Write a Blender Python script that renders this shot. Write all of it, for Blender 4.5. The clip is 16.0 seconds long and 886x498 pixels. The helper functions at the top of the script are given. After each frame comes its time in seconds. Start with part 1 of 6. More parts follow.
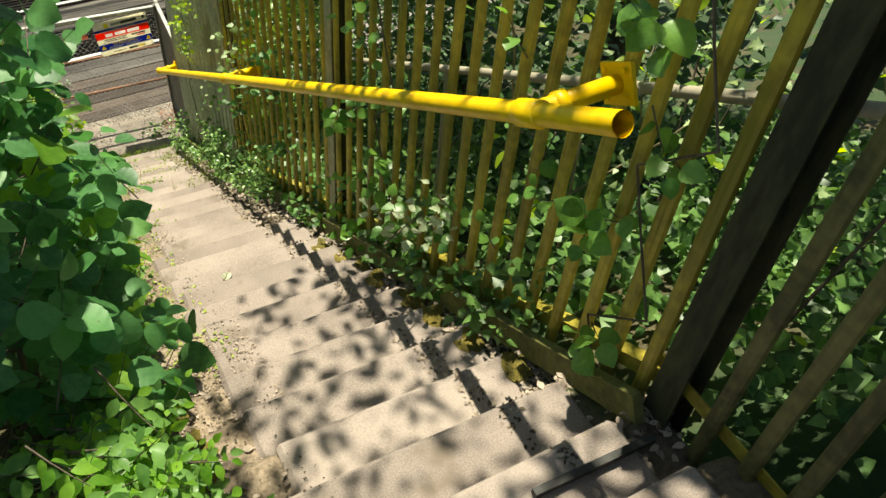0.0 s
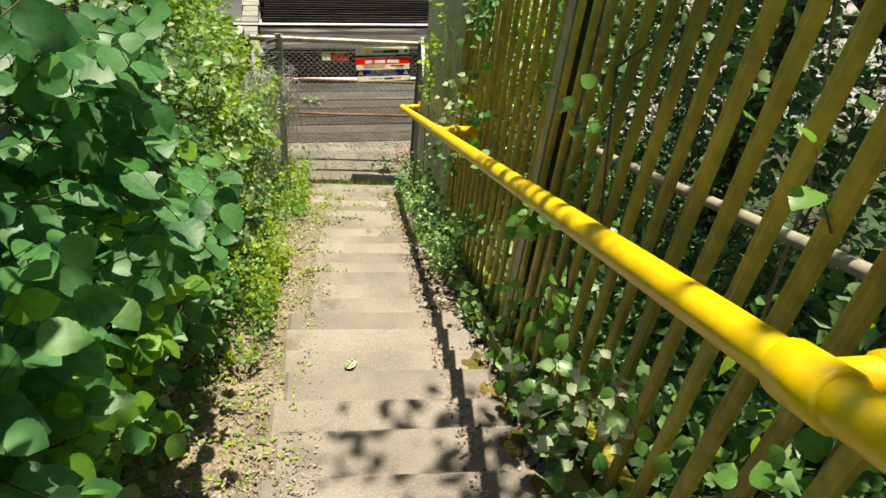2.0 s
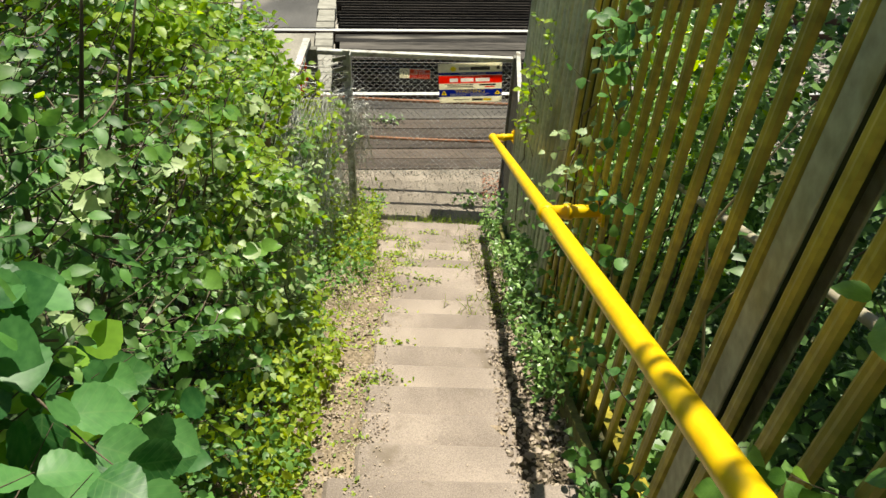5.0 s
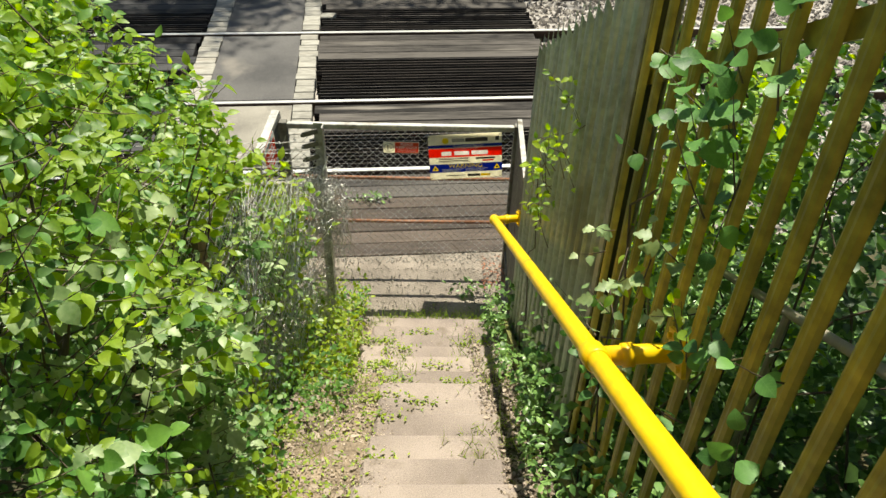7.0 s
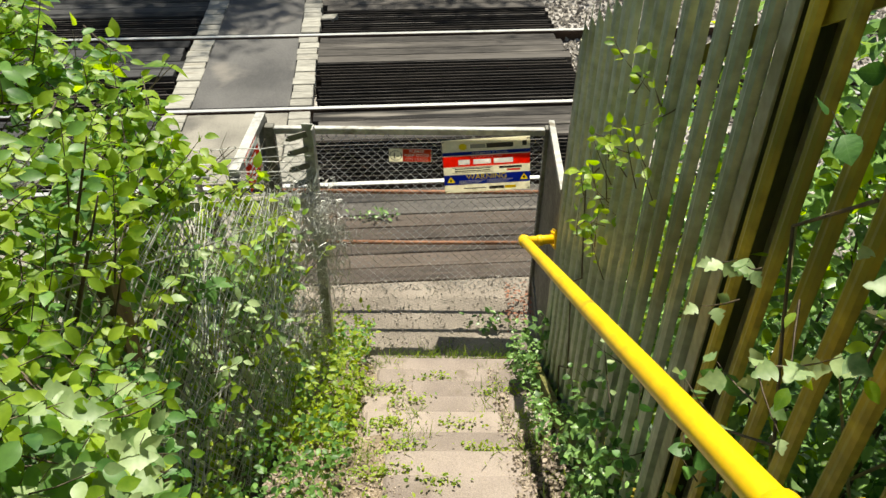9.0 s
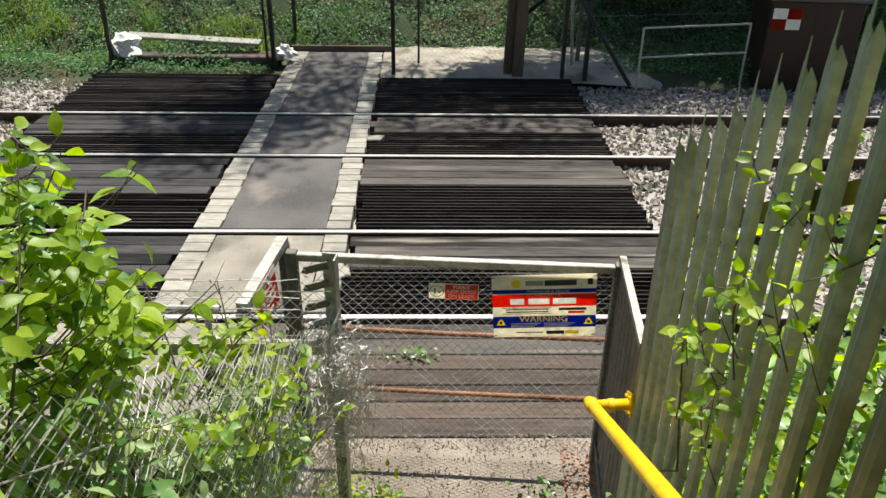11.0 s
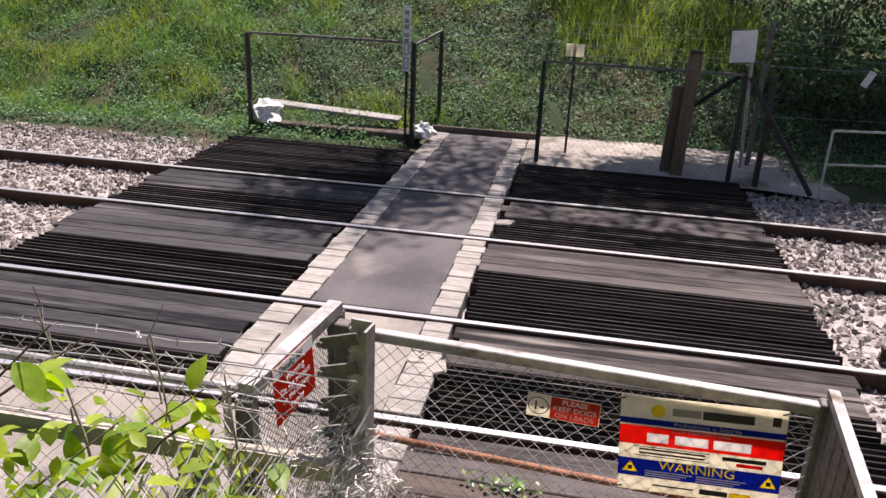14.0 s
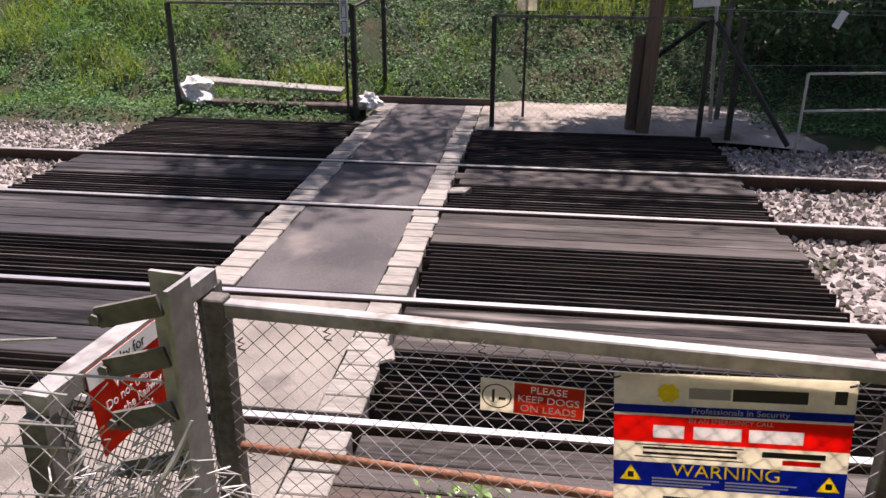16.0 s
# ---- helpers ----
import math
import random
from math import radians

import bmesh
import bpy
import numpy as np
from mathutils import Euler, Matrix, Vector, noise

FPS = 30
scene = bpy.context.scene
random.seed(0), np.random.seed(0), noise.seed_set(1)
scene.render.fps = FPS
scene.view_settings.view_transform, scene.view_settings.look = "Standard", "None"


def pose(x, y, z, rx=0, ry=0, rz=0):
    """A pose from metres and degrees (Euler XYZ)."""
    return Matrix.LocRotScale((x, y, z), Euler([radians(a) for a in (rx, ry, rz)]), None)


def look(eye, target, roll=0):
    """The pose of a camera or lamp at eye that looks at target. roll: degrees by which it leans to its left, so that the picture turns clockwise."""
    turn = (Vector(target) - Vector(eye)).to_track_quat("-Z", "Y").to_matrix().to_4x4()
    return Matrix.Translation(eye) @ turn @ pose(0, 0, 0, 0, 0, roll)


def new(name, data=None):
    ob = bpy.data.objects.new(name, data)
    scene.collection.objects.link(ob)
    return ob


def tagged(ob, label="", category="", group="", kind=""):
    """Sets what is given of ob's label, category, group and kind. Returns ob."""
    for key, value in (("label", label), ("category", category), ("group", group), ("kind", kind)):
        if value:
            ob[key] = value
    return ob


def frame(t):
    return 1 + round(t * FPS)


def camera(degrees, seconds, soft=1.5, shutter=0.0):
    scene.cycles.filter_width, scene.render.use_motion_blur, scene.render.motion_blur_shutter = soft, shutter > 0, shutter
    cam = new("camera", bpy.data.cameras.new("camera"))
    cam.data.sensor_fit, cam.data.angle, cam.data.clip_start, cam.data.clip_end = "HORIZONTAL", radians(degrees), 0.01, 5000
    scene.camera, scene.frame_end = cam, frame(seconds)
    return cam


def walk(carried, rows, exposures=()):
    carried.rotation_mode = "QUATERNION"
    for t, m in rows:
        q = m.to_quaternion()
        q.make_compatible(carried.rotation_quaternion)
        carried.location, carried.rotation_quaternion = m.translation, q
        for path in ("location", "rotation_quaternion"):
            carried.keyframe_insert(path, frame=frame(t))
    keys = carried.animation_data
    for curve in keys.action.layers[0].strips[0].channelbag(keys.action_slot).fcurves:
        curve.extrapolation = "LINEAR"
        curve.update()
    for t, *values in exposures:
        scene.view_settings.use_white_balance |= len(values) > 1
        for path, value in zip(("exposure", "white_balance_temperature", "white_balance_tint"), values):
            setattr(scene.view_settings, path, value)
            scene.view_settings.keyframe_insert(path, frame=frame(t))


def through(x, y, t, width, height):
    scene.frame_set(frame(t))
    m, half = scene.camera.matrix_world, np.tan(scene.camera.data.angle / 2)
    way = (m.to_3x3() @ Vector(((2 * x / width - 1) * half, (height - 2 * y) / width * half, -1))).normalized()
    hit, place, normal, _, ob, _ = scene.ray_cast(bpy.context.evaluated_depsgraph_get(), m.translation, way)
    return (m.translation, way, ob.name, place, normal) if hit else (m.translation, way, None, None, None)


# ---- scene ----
cam = camera(58.8, 16.0)
PATH = [
    (0, (0.026, 0.019, 6.012), (0.88, 1.127, 4.582), 6.5),
    (0.5, (0.152, 0.22, 5.844), (0.951, 1.399, 4.44), 7.0),
    (1, (0.346, 0.365, 5.69), (0.964, 1.68, 4.315), 8.1),
    (1.5, (0.495, 0.559, 5.555), (1.022, 1.932, 4.199), 8.3),
    (2, (0.62, 0.75, 5.505), (0.981, 2.177, 4.15), 7.1),
    (2.5, (0.681, 0.883, 5.527), (0.838, 2.331, 4.156), 4.8),
    (3, (0.666, 1.122, 5.492), (0.822, 2.504, 4.054), 4.1),
    (3.5, (0.707, 1.363, 5.34), (0.86, 2.699, 3.86), 4.1),
    (4, (0.728, 1.601, 5.239), (0.878, 2.925, 3.747), 4.5),
    (4.5, (0.723, 1.844, 5.111), (0.873, 3.174, 3.624), 3.6),
    (5, (0.779, 2.056, 5.006), (0.932, 3.496, 3.627), 3.3),
    (5.2, (0.771, 2.139, 4.941), (0.928, 3.645, 3.634), 3.0),
    (7.3, (0.873, 3.133, 4.368), (1.044, 4.686, 3.12), 1.9),
    (7.5, (0.865, 3.222, 4.291), (1.034, 4.777, 3.045), 2.0),
    (8, (0.891, 3.433, 4.153), (1.048, 4.99, 2.908), 1.8),
    (8.5, (0.903, 3.642, 4.007), (1.053, 5.209, 2.773), 2.0),
    (9, (0.899, 3.819, 3.904), (1.048, 5.397, 2.684), 0.9),
    (9.5, (0.924, 4.026, 3.769), (1.069, 5.611, 2.558), 1.1),
    (10, (0.934, 4.238, 3.697), (1.044, 5.901, 2.591), 0.4),
    (12.3, (0.958, 5.03, 3.259), (0.898, 6.862, 2.459), 2.0),
    (12.5, (0.976, 5.123, 3.211), (0.881, 6.975, 2.462), 1.8),
    (13, (1.005, 5.301, 3.105), (0.826, 7.162, 2.394), 3.6),
    (13.5, (1.004, 5.486, 2.99), (0.766, 7.335, 2.267), 2.7),
    (14, (1.058, 5.68, 2.86), (0.739, 7.518, 2.137), 2.6),
    (14.5, (1.066, 5.874, 2.742), (0.718, 7.709, 2.027), 2.3),
    (15, (1.072, 6.075, 2.625), (0.714, 7.906, 1.903), 1.8),
    (15.5, (1.074, 6.278, 2.514), (0.73, 8.109, 1.785), 1.8),
    (16, (1.082, 6.488, 2.384), (0.85, 8.329, 1.638), 0.2),
]
walk(cam, [(t, look(eye, target, roll)) for t, eye, target, roll in PATH],
     exposures=((0.0, 1.06, 7200, 0), (2.5, 0.95, 7150, 0), (5.0, 0.92, 7000, 3), (7.5, 0.95, 6900, 4), (10.2, 0.89, 6700, 5), (12.5, 0.96, 6400, 22), (16.0, 0.93, 6550, 33)))

# ---- daylight ----
SUN = Vector((0.075, 0.45, 1.0)).normalized()
world = bpy.data.worlds.new("sky")
scene.world = world
world.use_nodes = True
wn = world.node_tree.nodes
sky = wn.new("ShaderNodeTexSky")
sky.sky_type, sky.sun_disc = "NISHITA", False
sky.sun_elevation = math.asin(SUN.z)
sky.sun_rotation = math.atan2(SUN.x, SUN.y)
world.node_tree.links.new(sky.outputs[0], wn["Background"].inputs[0])
wn["Background"].inputs[1].default_value = 0.053
sun = new("sun", bpy.data.lights.new("sun", "SUN"))
sun.data.energy, sun.data.angle, sun.data.color = 4.5, radians(0.6), (1.0, 0.95, 0.86)
sun.matrix_world = look((0, 0, 30), Vector((0, 0, 30)) - SUN)


# ---- materials ----
def material(name, low, high, rough=0.8, metal=0.0, grain=40.0, patch=2.5, bump=0.25, bump_scale=0.0, stretch=(1, 1, 1),
             stain=None, stain_scale=1.2, stain_at=0.58, vary=0.0, spec=0.4):
    """Two-scale mottling between two colours, an optional stain colour, fine relief."""
    m = bpy.data.materials.new(name)
    m.use_nodes = True
    t = m.node_tree
    n, l = t.nodes, t.links
    b = n["Principled BSDF"]
    geo = n.new("ShaderNodeNewGeometry")
    mp = n.new("ShaderNodeMapping")
    mp.inputs["Scale"].default_value = stretch
    l.new(geo.outputs["Position"], mp.inputs["Vector"])

    def noise_at(scale, detail=5.0):
        k = n.new("ShaderNodeTexNoise")
        k.inputs["Scale"].default_value, k.inputs["Detail"].default_value = scale, detail
        l.new(mp.outputs[0], k.inputs["Vector"])
        return k
    fine, broad = noise_at(grain), noise_at(patch)
    mix = n.new("ShaderNodeMath")
    mix.operation = "ADD"
    half = n.new("ShaderNodeMath")
    half.operation = "MULTIPLY_ADD"
    l.new(fine.outputs["Fac"], half.inputs[0])
    half.inputs[1].default_value, half.inputs[2].default_value = 0.9, -0.45
    l.new(half.outputs[0], mix.inputs[0])
    l.new(broad.outputs["Fac"], mix.inputs[1])
    last = mix
    if vary:
        info = n.new("ShaderNodeObjectInfo")
        va = n.new("ShaderNodeMath")
        va.operation = "MULTIPLY_ADD"
        l.new(info.outputs["Random"], va.inputs[0])
        va.inputs[1].default_value = vary
        sh = n.new("ShaderNodeMath")
        sh.operation = "SUBTRACT"
        l.new(mix.outputs[0], va.inputs[2])
        l.new(va.outputs[0], sh.inputs[0])
        sh.inputs[1].default_value = vary / 2
        last = sh
    ramp = n.new("ShaderNodeValToRGB")
    ramp.color_ramp.elements[0].position, ramp.color_ramp.elements[1].position = 0.25, 0.75
    ramp.color_ramp.elements[0].color, ramp.color_ramp.elements[1].color = (*low, 1), (*high, 1)
    l.new(last.outputs[0], ramp.inputs["Fac"])
    colour = ramp.outputs["Color"]
    if stain:
        s = noise_at(stain_scale, 8.0)
        sr = n.new("ShaderNodeValToRGB")
        sr.color_ramp.elements[0].position, sr.color_ramp.elements[1].position = stain_at, stain_at + 0.12
        l.new(s.outputs["Fac"], sr.inputs["Fac"])
        mx = n.new("ShaderNodeMix")
        mx.data_type = "RGBA"
        l.new(sr.outputs["Color"], mx.inputs["Factor"])
        l.new(colour, mx.inputs["A"])
        mx.inputs["B"].default_value = (*stain, 1)
        colour = mx.outputs["Result"]
    l.new(colour, b.inputs["Base Color"])
    b.inputs["Roughness"].default_value, b.inputs["Metallic"].default_value = rough, metal
    b.inputs["Specular IOR Level"].default_value = spec
    if bump:
        bp = n.new("ShaderNodeBump")
        bp.inputs["Strength"].default_value, bp.inputs["Distance"].default_value = bump, 0.01
        k = noise_at(bump_scale, 6.0) if bump_scale else fine
        l.new(k.outputs["Fac"], bp.inputs["Height"])
        l.new(bp.outputs[0], b.inputs["Normal"])
    return m


def leaf_material(name, low, high, glow=0.35, rough=0.42):
    """Green that differs from leaf to leaf and lets light through."""
    m = bpy.data.materials.new(name)
    m.use_nodes = True
    n, l = m.node_tree.nodes, m.node_tree.links
    b, out = n["Principled BSDF"], n["Material Output"]
    geo = n.new("ShaderNodeNewGeometry")
    info = n.new("ShaderNodeObjectInfo")
    add = n.new("ShaderNodeMath")
    add.operation = "ADD"
    fr = n.new("ShaderNodeMath")
    fr.operation = "FRACT"
    l.new(geo.outputs["Random Per Island"], add.inputs[0])
    l.new(info.outputs["Random"], add.inputs[1])
    l.new(add.outputs[0], fr.inputs[0])
    k = n.new("ShaderNodeTexNoise")
    k.inputs["Scale"].default_value = 60
    l.new(geo.outputs["Position"], k.inputs["Vector"])
    ma = n.new("ShaderNodeMath")
    ma.operation = "MULTIPLY_ADD"
    l.new(k.outputs["Fac"], ma.inputs[0])
    ma.inputs[1].default_value = 0.5
    sub = n.new("ShaderNodeMath")
    sub.operation = "MULTIPLY"
    sub.inputs[1].default_value = 0.6
    l.new(fr.outputs[0], sub.inputs[0])
    l.new(sub.outputs[0], ma.inputs[2])
    ramp = n.new("ShaderNodeValToRGB")
    ramp.color_ramp.elements[0].position, ramp.color_ramp.elements[1].position = 0.2, 0.85
    ramp.color_ramp.elements[0].color, ramp.color_ramp.elements[1].color = (*low, 1), (*high, 1)
    l.new(ma.outputs[0], ramp.inputs["Fac"])
    l.new(ramp.outputs[0], b.inputs["Base Color"])
    b.inputs["Roughness"].default_value = rough
    b.inputs["Specular IOR Level"].default_value = 0.4
    tr = n.new("ShaderNodeBsdfTranslucent")
    hs = n.new("ShaderNodeHueSaturation")
    hs.inputs["Hue"].default_value, hs.inputs["Saturation"].default_value, hs.inputs["Value"].default_value = 0.485, 1.1, 2.2
    l.new(ramp.outputs[0], hs.inputs["Color"])
    l.new(hs.outputs[0], tr.inputs["Color"])
    ms = n.new("ShaderNodeMixShader")
    ms.inputs[0].default_value = glow
    l.new(b.outputs[0], ms.inputs[1])
    l.new(tr.outputs[0], ms.inputs[2])
    l.new(ms.outputs[0], out.inputs["Surface"])
    return m


CONCRETE = material("step_concrete", (0.172, 0.138, 0.119), (0.350, 0.288, 0.248), 0.9, grain=190, patch=2.6, bump=0.22, bump_scale=120,
                    stain=(0.17, 0.135, 0.105), stain_scale=5.5, stain_at=0.60, vary=0.20)
# Dark soil for the strip by the fence, partly its shade in colour.
SHADED_EARTH = material("earth", (0.04, 0.030, 0.020), (0.15, 0.115, 0.075), 0.95, grain=45, patch=4, bump=0.8, bump_scale=60,
                 stain=(0.06, 0.09, 0.02), stain_scale=1.6)
GRAVEL = material("gravelly_ground", (0.15, 0.125, 0.10), (0.34, 0.29, 0.24), 0.95, grain=90, patch=3, bump=0.8, bump_scale=90)
# Lichen gold, with yellow bounced off the handrail put in the colour too.
STEEL = material("weathered_galvanised_steel", (0.22, 0.178, 0.026), (0.50, 0.40, 0.055), 0.46, 0.1, grain=25, patch=3, bump=0.1,
                 stain=(0.17, 0.155, 0.022), stain_scale=1.7, stain_at=0.52, vary=0.2)
GALV = material("bright_galvanised_steel", (0.27, 0.265, 0.245), (0.50, 0.49, 0.45), 0.5, 0.4, grain=30, patch=4, bump=0.08,
                stain=(0.13, 0.105, 0.07), stain_scale=6, stain_at=0.58)
WIRE = material("galvanised_wire", (0.32, 0.32, 0.30), (0.62, 0.61, 0.57), 0.45, 0.5, grain=60, patch=6, bump=0.0,
                stain=(0.14, 0.08, 0.04), stain_scale=5, stain_at=0.6)
DARKWIRE = material("dull_wire", (0.06, 0.06, 0.055), (0.16, 0.16, 0.15), 0.6, 0.4, grain=60, patch=6, bump=0.0)
YELLOW = material("yellow_paint", (0.72, 0.42, 0.005), (0.86, 0.58, 0.01), 0.38, grain=18, patch=5, bump=0.12, bump_scale=35,
                  stain=(0.34, 0.22, 0.03), stain_scale=7, stain_at=0.64)
RUST = material("rusty_steel", (0.16, 0.07, 0.035), (0.40, 0.20, 0.12), 0.8, 0.2, grain=70, patch=7, bump=0.3)
BLACKSTEEL = material("dark_painted_steel", (0.018, 0.018, 0.018), (0.05, 0.05, 0.045), 0.5, 0.2, grain=40, patch=4, bump=0.1)
RAILTOP = material("polished_rail_head", (0.50, 0.49, 0.47), (0.72, 0.71, 0.68), 0.38, 0.75, grain=50, patch=6, bump=0.03, stretch=(0.1, 1, 1))
RAILSIDE = material("rail_side", (0.035, 0.022, 0.016), (0.10, 0.06, 0.04), 0.8, 0.2, grain=50, patch=3, bump=0.3)
TIMBER_DARK = material("tarred_timber", (0.008, 0.0065, 0.005), (0.038, 0.030, 0.024), 0.75, grain=30, patch=3, bump=0.4,
                       stretch=(0.12, 1, 1), vary=0.3, stain=(0.07, 0.058, 0.047), stain_scale=6, stain_at=0.62, spec=0.15)
TIMBER_GREY = material("worn_timber", (0.012, 0.0105, 0.0095), (0.100, 0.089, 0.079), 0.8, grain=55, patch=4.5, bump=0.4,
                       stretch=(0.08, 1, 1), vary=0.4, stain=(0.21, 0.188, 0.162), stain_scale=6, stain_at=0.60, spec=0.2)
# Left deck's flat boards: tree shade is put into this darker colour.
TIMBER_DIM = material("oiled_timber", (0.010, 0.010, 0.011), (0.066, 0.065, 0.065), 0.75, grain=55, patch=4.5, bump=0.4, stretch=(0.08, 1, 1), vary=0.4, stain=(0.12, 0.115, 0.108), stain_scale=4, stain_at=0.6, spec=0.12)
TIMBER_BROWN = material("brown_timber", (0.024, 0.0175, 0.0135), (0.115, 0.086, 0.067), 0.85, grain=45, patch=3, bump=0.5,
                        stretch=(0.07, 1, 1), vary=0.3)
POSTWOOD = material("post_wood", (0.07, 0.047, 0.030), (0.19, 0.135, 0.088), 0.85, grain=40, patch=3, bump=0.4, stretch=(1, 1, 0.1))
ASPHALT = material("asphalt", (0.058, 0.056, 0.055), (0.132, 0.125, 0.119), 0.92, grain=110, patch=1.6, bump=0.35, bump_scale=160,
                   stain=(0.19, 0.172, 0.150), stain_scale=1.5, stain_at=0.58)
WHITEBLOCK = material("white_painted_timber", (0.20, 0.188, 0.160), (0.37, 0.352, 0.305), 0.85, grain=35, patch=5, bump=0.35,
                      stretch=(0.25, 1, 1), stain=(0.22, 0.19, 0.15), stain_scale=5, stain_at=0.6, vary=0.25)
BALLAST = material("ballast_stone", (0.13, 0.115, 0.10), (0.42, 0.39, 0.36), 0.9, grain=30, patch=6, bump=0.4, vary=0.3)
SLEEPER = material("concrete_sleeper", (0.22, 0.215, 0.185), (0.37, 0.365, 0.32), 0.9, grain=50, patch=4, bump=0.3)
STEEL_GREY = material("grey_galvanised_steel", (0.245, 0.285, 0.225), (0.45, 0.50, 0.405), 0.45, 0.25, grain=25, patch=3, bump=0.1,
                      stain=(0.18, 0.20, 0.13), stain_scale=1.9, stain_at=0.57, vary=0.2)
POSTSTEEL = material("dull_post_steel", (0.19, 0.187, 0.115), (0.40, 0.385, 0.255), 0.5, 0.15, grain=25, patch=3, bump=0.1, stain=(0.16, 0.14, 0.04), stain_scale=2.2)
OLDSTEEL = material("dirty_old_steel", (0.085, 0.080, 0.065), (0.21, 0.20, 0.17), 0.65, 0.15, grain=40, patch=4, bump=0.2, stain=(0.06, 0.05, 0.035), stain_scale=4)
# Steel colours with deep shade put in: near pales, first post, webs.
SHADED_PALE = material("dark_mossy_pale", (0.045, 0.045, 0.018), (0.15, 0.14, 0.05), 0.55, 0.1, grain=30, patch=4, bump=0.15, vary=0.2)
SHADED_POST = material("dark_mossy_post", (0.018, 0.020, 0.010), (0.075, 0.075, 0.030), 0.8, 0.1, grain=35, patch=4, bump=0.3, stretch=(1, 1, 0.3))
MOSS = material("mossy_steel", (0.07, 0.07, 0.02), (0.19, 0.18, 0.05), 0.85, grain=35, patch=5, bump=0.4)


# ---- mesh helpers ----
def part(name, bm, mat, parent=None, label="", smooth=False):
    me = bpy.data.meshes.new(name)
    bm.to_mesh(me)
    bm.free()
    if smooth:
        me.polygons.foreach_set("use_smooth", [True] * len(me.polygons))
    for m in (mat if isinstance(mat, (list, tuple)) else [mat]):
        me.materials.append(m)
    ob = new(name, me)
    ob.parent = parent
    if label:
        ob["label"] = label
    return ob


def thing(name, label, category, m=None, group="", kind=""):
    ob = new(name)
    ob.empty_display_size = 0.1
    if m is not None:
        ob.matrix_basis = m
    return tagged(ob, label, category, group, kind)


def box(bm, x0, x1, y0, y1, z0, z1, bevel=0.0, m=None, mi=0):
    v = [bm.verts.new((x, y, z)) for z in (z0, z1) for y in (y0, y1) for x in (x0, x1)]
    fs = [bm.faces.new([v[i] for i in q]) for q in ((0, 2, 3, 1), (4, 5, 7, 6), (0, 1, 5, 4), (2, 6, 7, 3), (0, 4, 6, 2), (1, 3, 7, 5))]
    for f in fs:
        f.material_index = mi
    if bevel:
        es = list({e for f in fs for e in f.edges})
        r = bmesh.ops.bevel(bm, geom=es, offset=bevel, segments=1, affect="EDGES", clamp_overlap=True)
        v = list({q for f in r["faces"] for q in f.verts} | {q for q in v if q.is_valid})
    if m is not None:
        bmesh.ops.transform(bm, matrix=m, verts=v)
    return bm


def tube(bm, pts, radius, sides=8, closed=True, mi=0):
    """A round bar through the points; radius may be a list."""
    pts = [Vector(p) for p in pts]
    rings = []
    for i, p in enumerate(pts):
        d = (pts[min(i + 1, len(pts) - 1)] - pts[max(i - 1, 0)]).normalized()
        a = d.orthogonal().normalized() if i == 0 else (a - a.dot(d) * d).normalized()
        b = d.cross(a)
        r = radius[i] if isinstance(radius, (list, tuple)) else radius
        rings.append([bm.verts.new(p + r * (math.cos(2 * math.pi * k / sides) * a + math.sin(2 * math.pi * k / sides) * b)) for k in range(sides)])
    for r0, r1 in zip(rings, rings[1:]):
        for k in range(sides):
            f = bm.faces.new((r0[k], r0[(k + 1) % sides], r1[(k + 1) % sides], r1[k]))
            f.material_index = mi
    if closed:
        bm.faces.new(list(reversed(rings[0]))).material_index = mi
        bm.faces.new(rings[-1]).material_index = mi
    return bm


def bar(bm, p, q, w, h, mi=0):
    """A square bar from p to q, w wide and h deep."""
    p, q = Vector(p), Vector(q)
    d = (q - p).normalized()
    a = d.cross(Vector((0, 0, 1)))
    a = a.normalized() if a.length > 1e-3 else Vector((1, 0, 0))
    b = a.cross(d).normalized()
    v = [bm.verts.new(e + sa * a * w / 2 + sb * b * h / 2) for e in (p, q) for sa, sb in ((-1, -1), (1, -1), (1, 1), (-1, 1))]
    for f in ((3, 2, 1, 0), (4, 5, 6, 7), (0, 1, 5, 4), (1, 2, 6, 5), (2, 3, 7, 6), (3, 0, 4, 7)):
        bm.faces.new([v[i] for i in f]).material_index = mi
    return bm


def B():
    return bmesh.new()


def diamond_mesh(width, height, pitch=0.05, wire=0.0014, sag=0.0):
    """Chain link in the xz plane, each strand a slightly weaving wire."""
    bm = B()
    rnd = random.Random(5)
    n = int((width + height) / (pitch * 1.414)) + 1
    for k in range(n):
        for sign in (1, -1):
            c = k * pitch * 1.414
            pts = []
            z0, z1 = max(0.0, c - width), min(height, c)
            if z1 - z0 < 0.01:
                continue
            steps = max(2, int((z1 - z0) / 0.15) + 1)
            for i in range(steps + 1):
                z = z0 + (z1 - z0) * i / steps
                x = c - z
                x = x if sign > 0 else width - x
                pts.append((x + rnd.uniform(-1, 1) * sag, sign * wire + rnd.uniform(-1, 1) * sag, z))
            tube(bm, pts, wire, 3, False)
    return bm


# ---- the ground ----
STAIR = Matrix.Rotation(radians(-4.5), 4, "Z")      # the stairs run a little askew to the railway
S0, Z0, GOING, RISER = 7.68, 0.055, 0.2405, 0.1407


def nosing(k):
    """How far along the flight the front edge of step k lies, and its height; 0 is the lowest."""
    if k <= 22:
        return S0 - GOING * k, Z0 + RISER * k
    return S0 - GOING * 22 - 0.264 * (k - 22), Z0 + RISER * 22 + 0.154 * (k - 22)


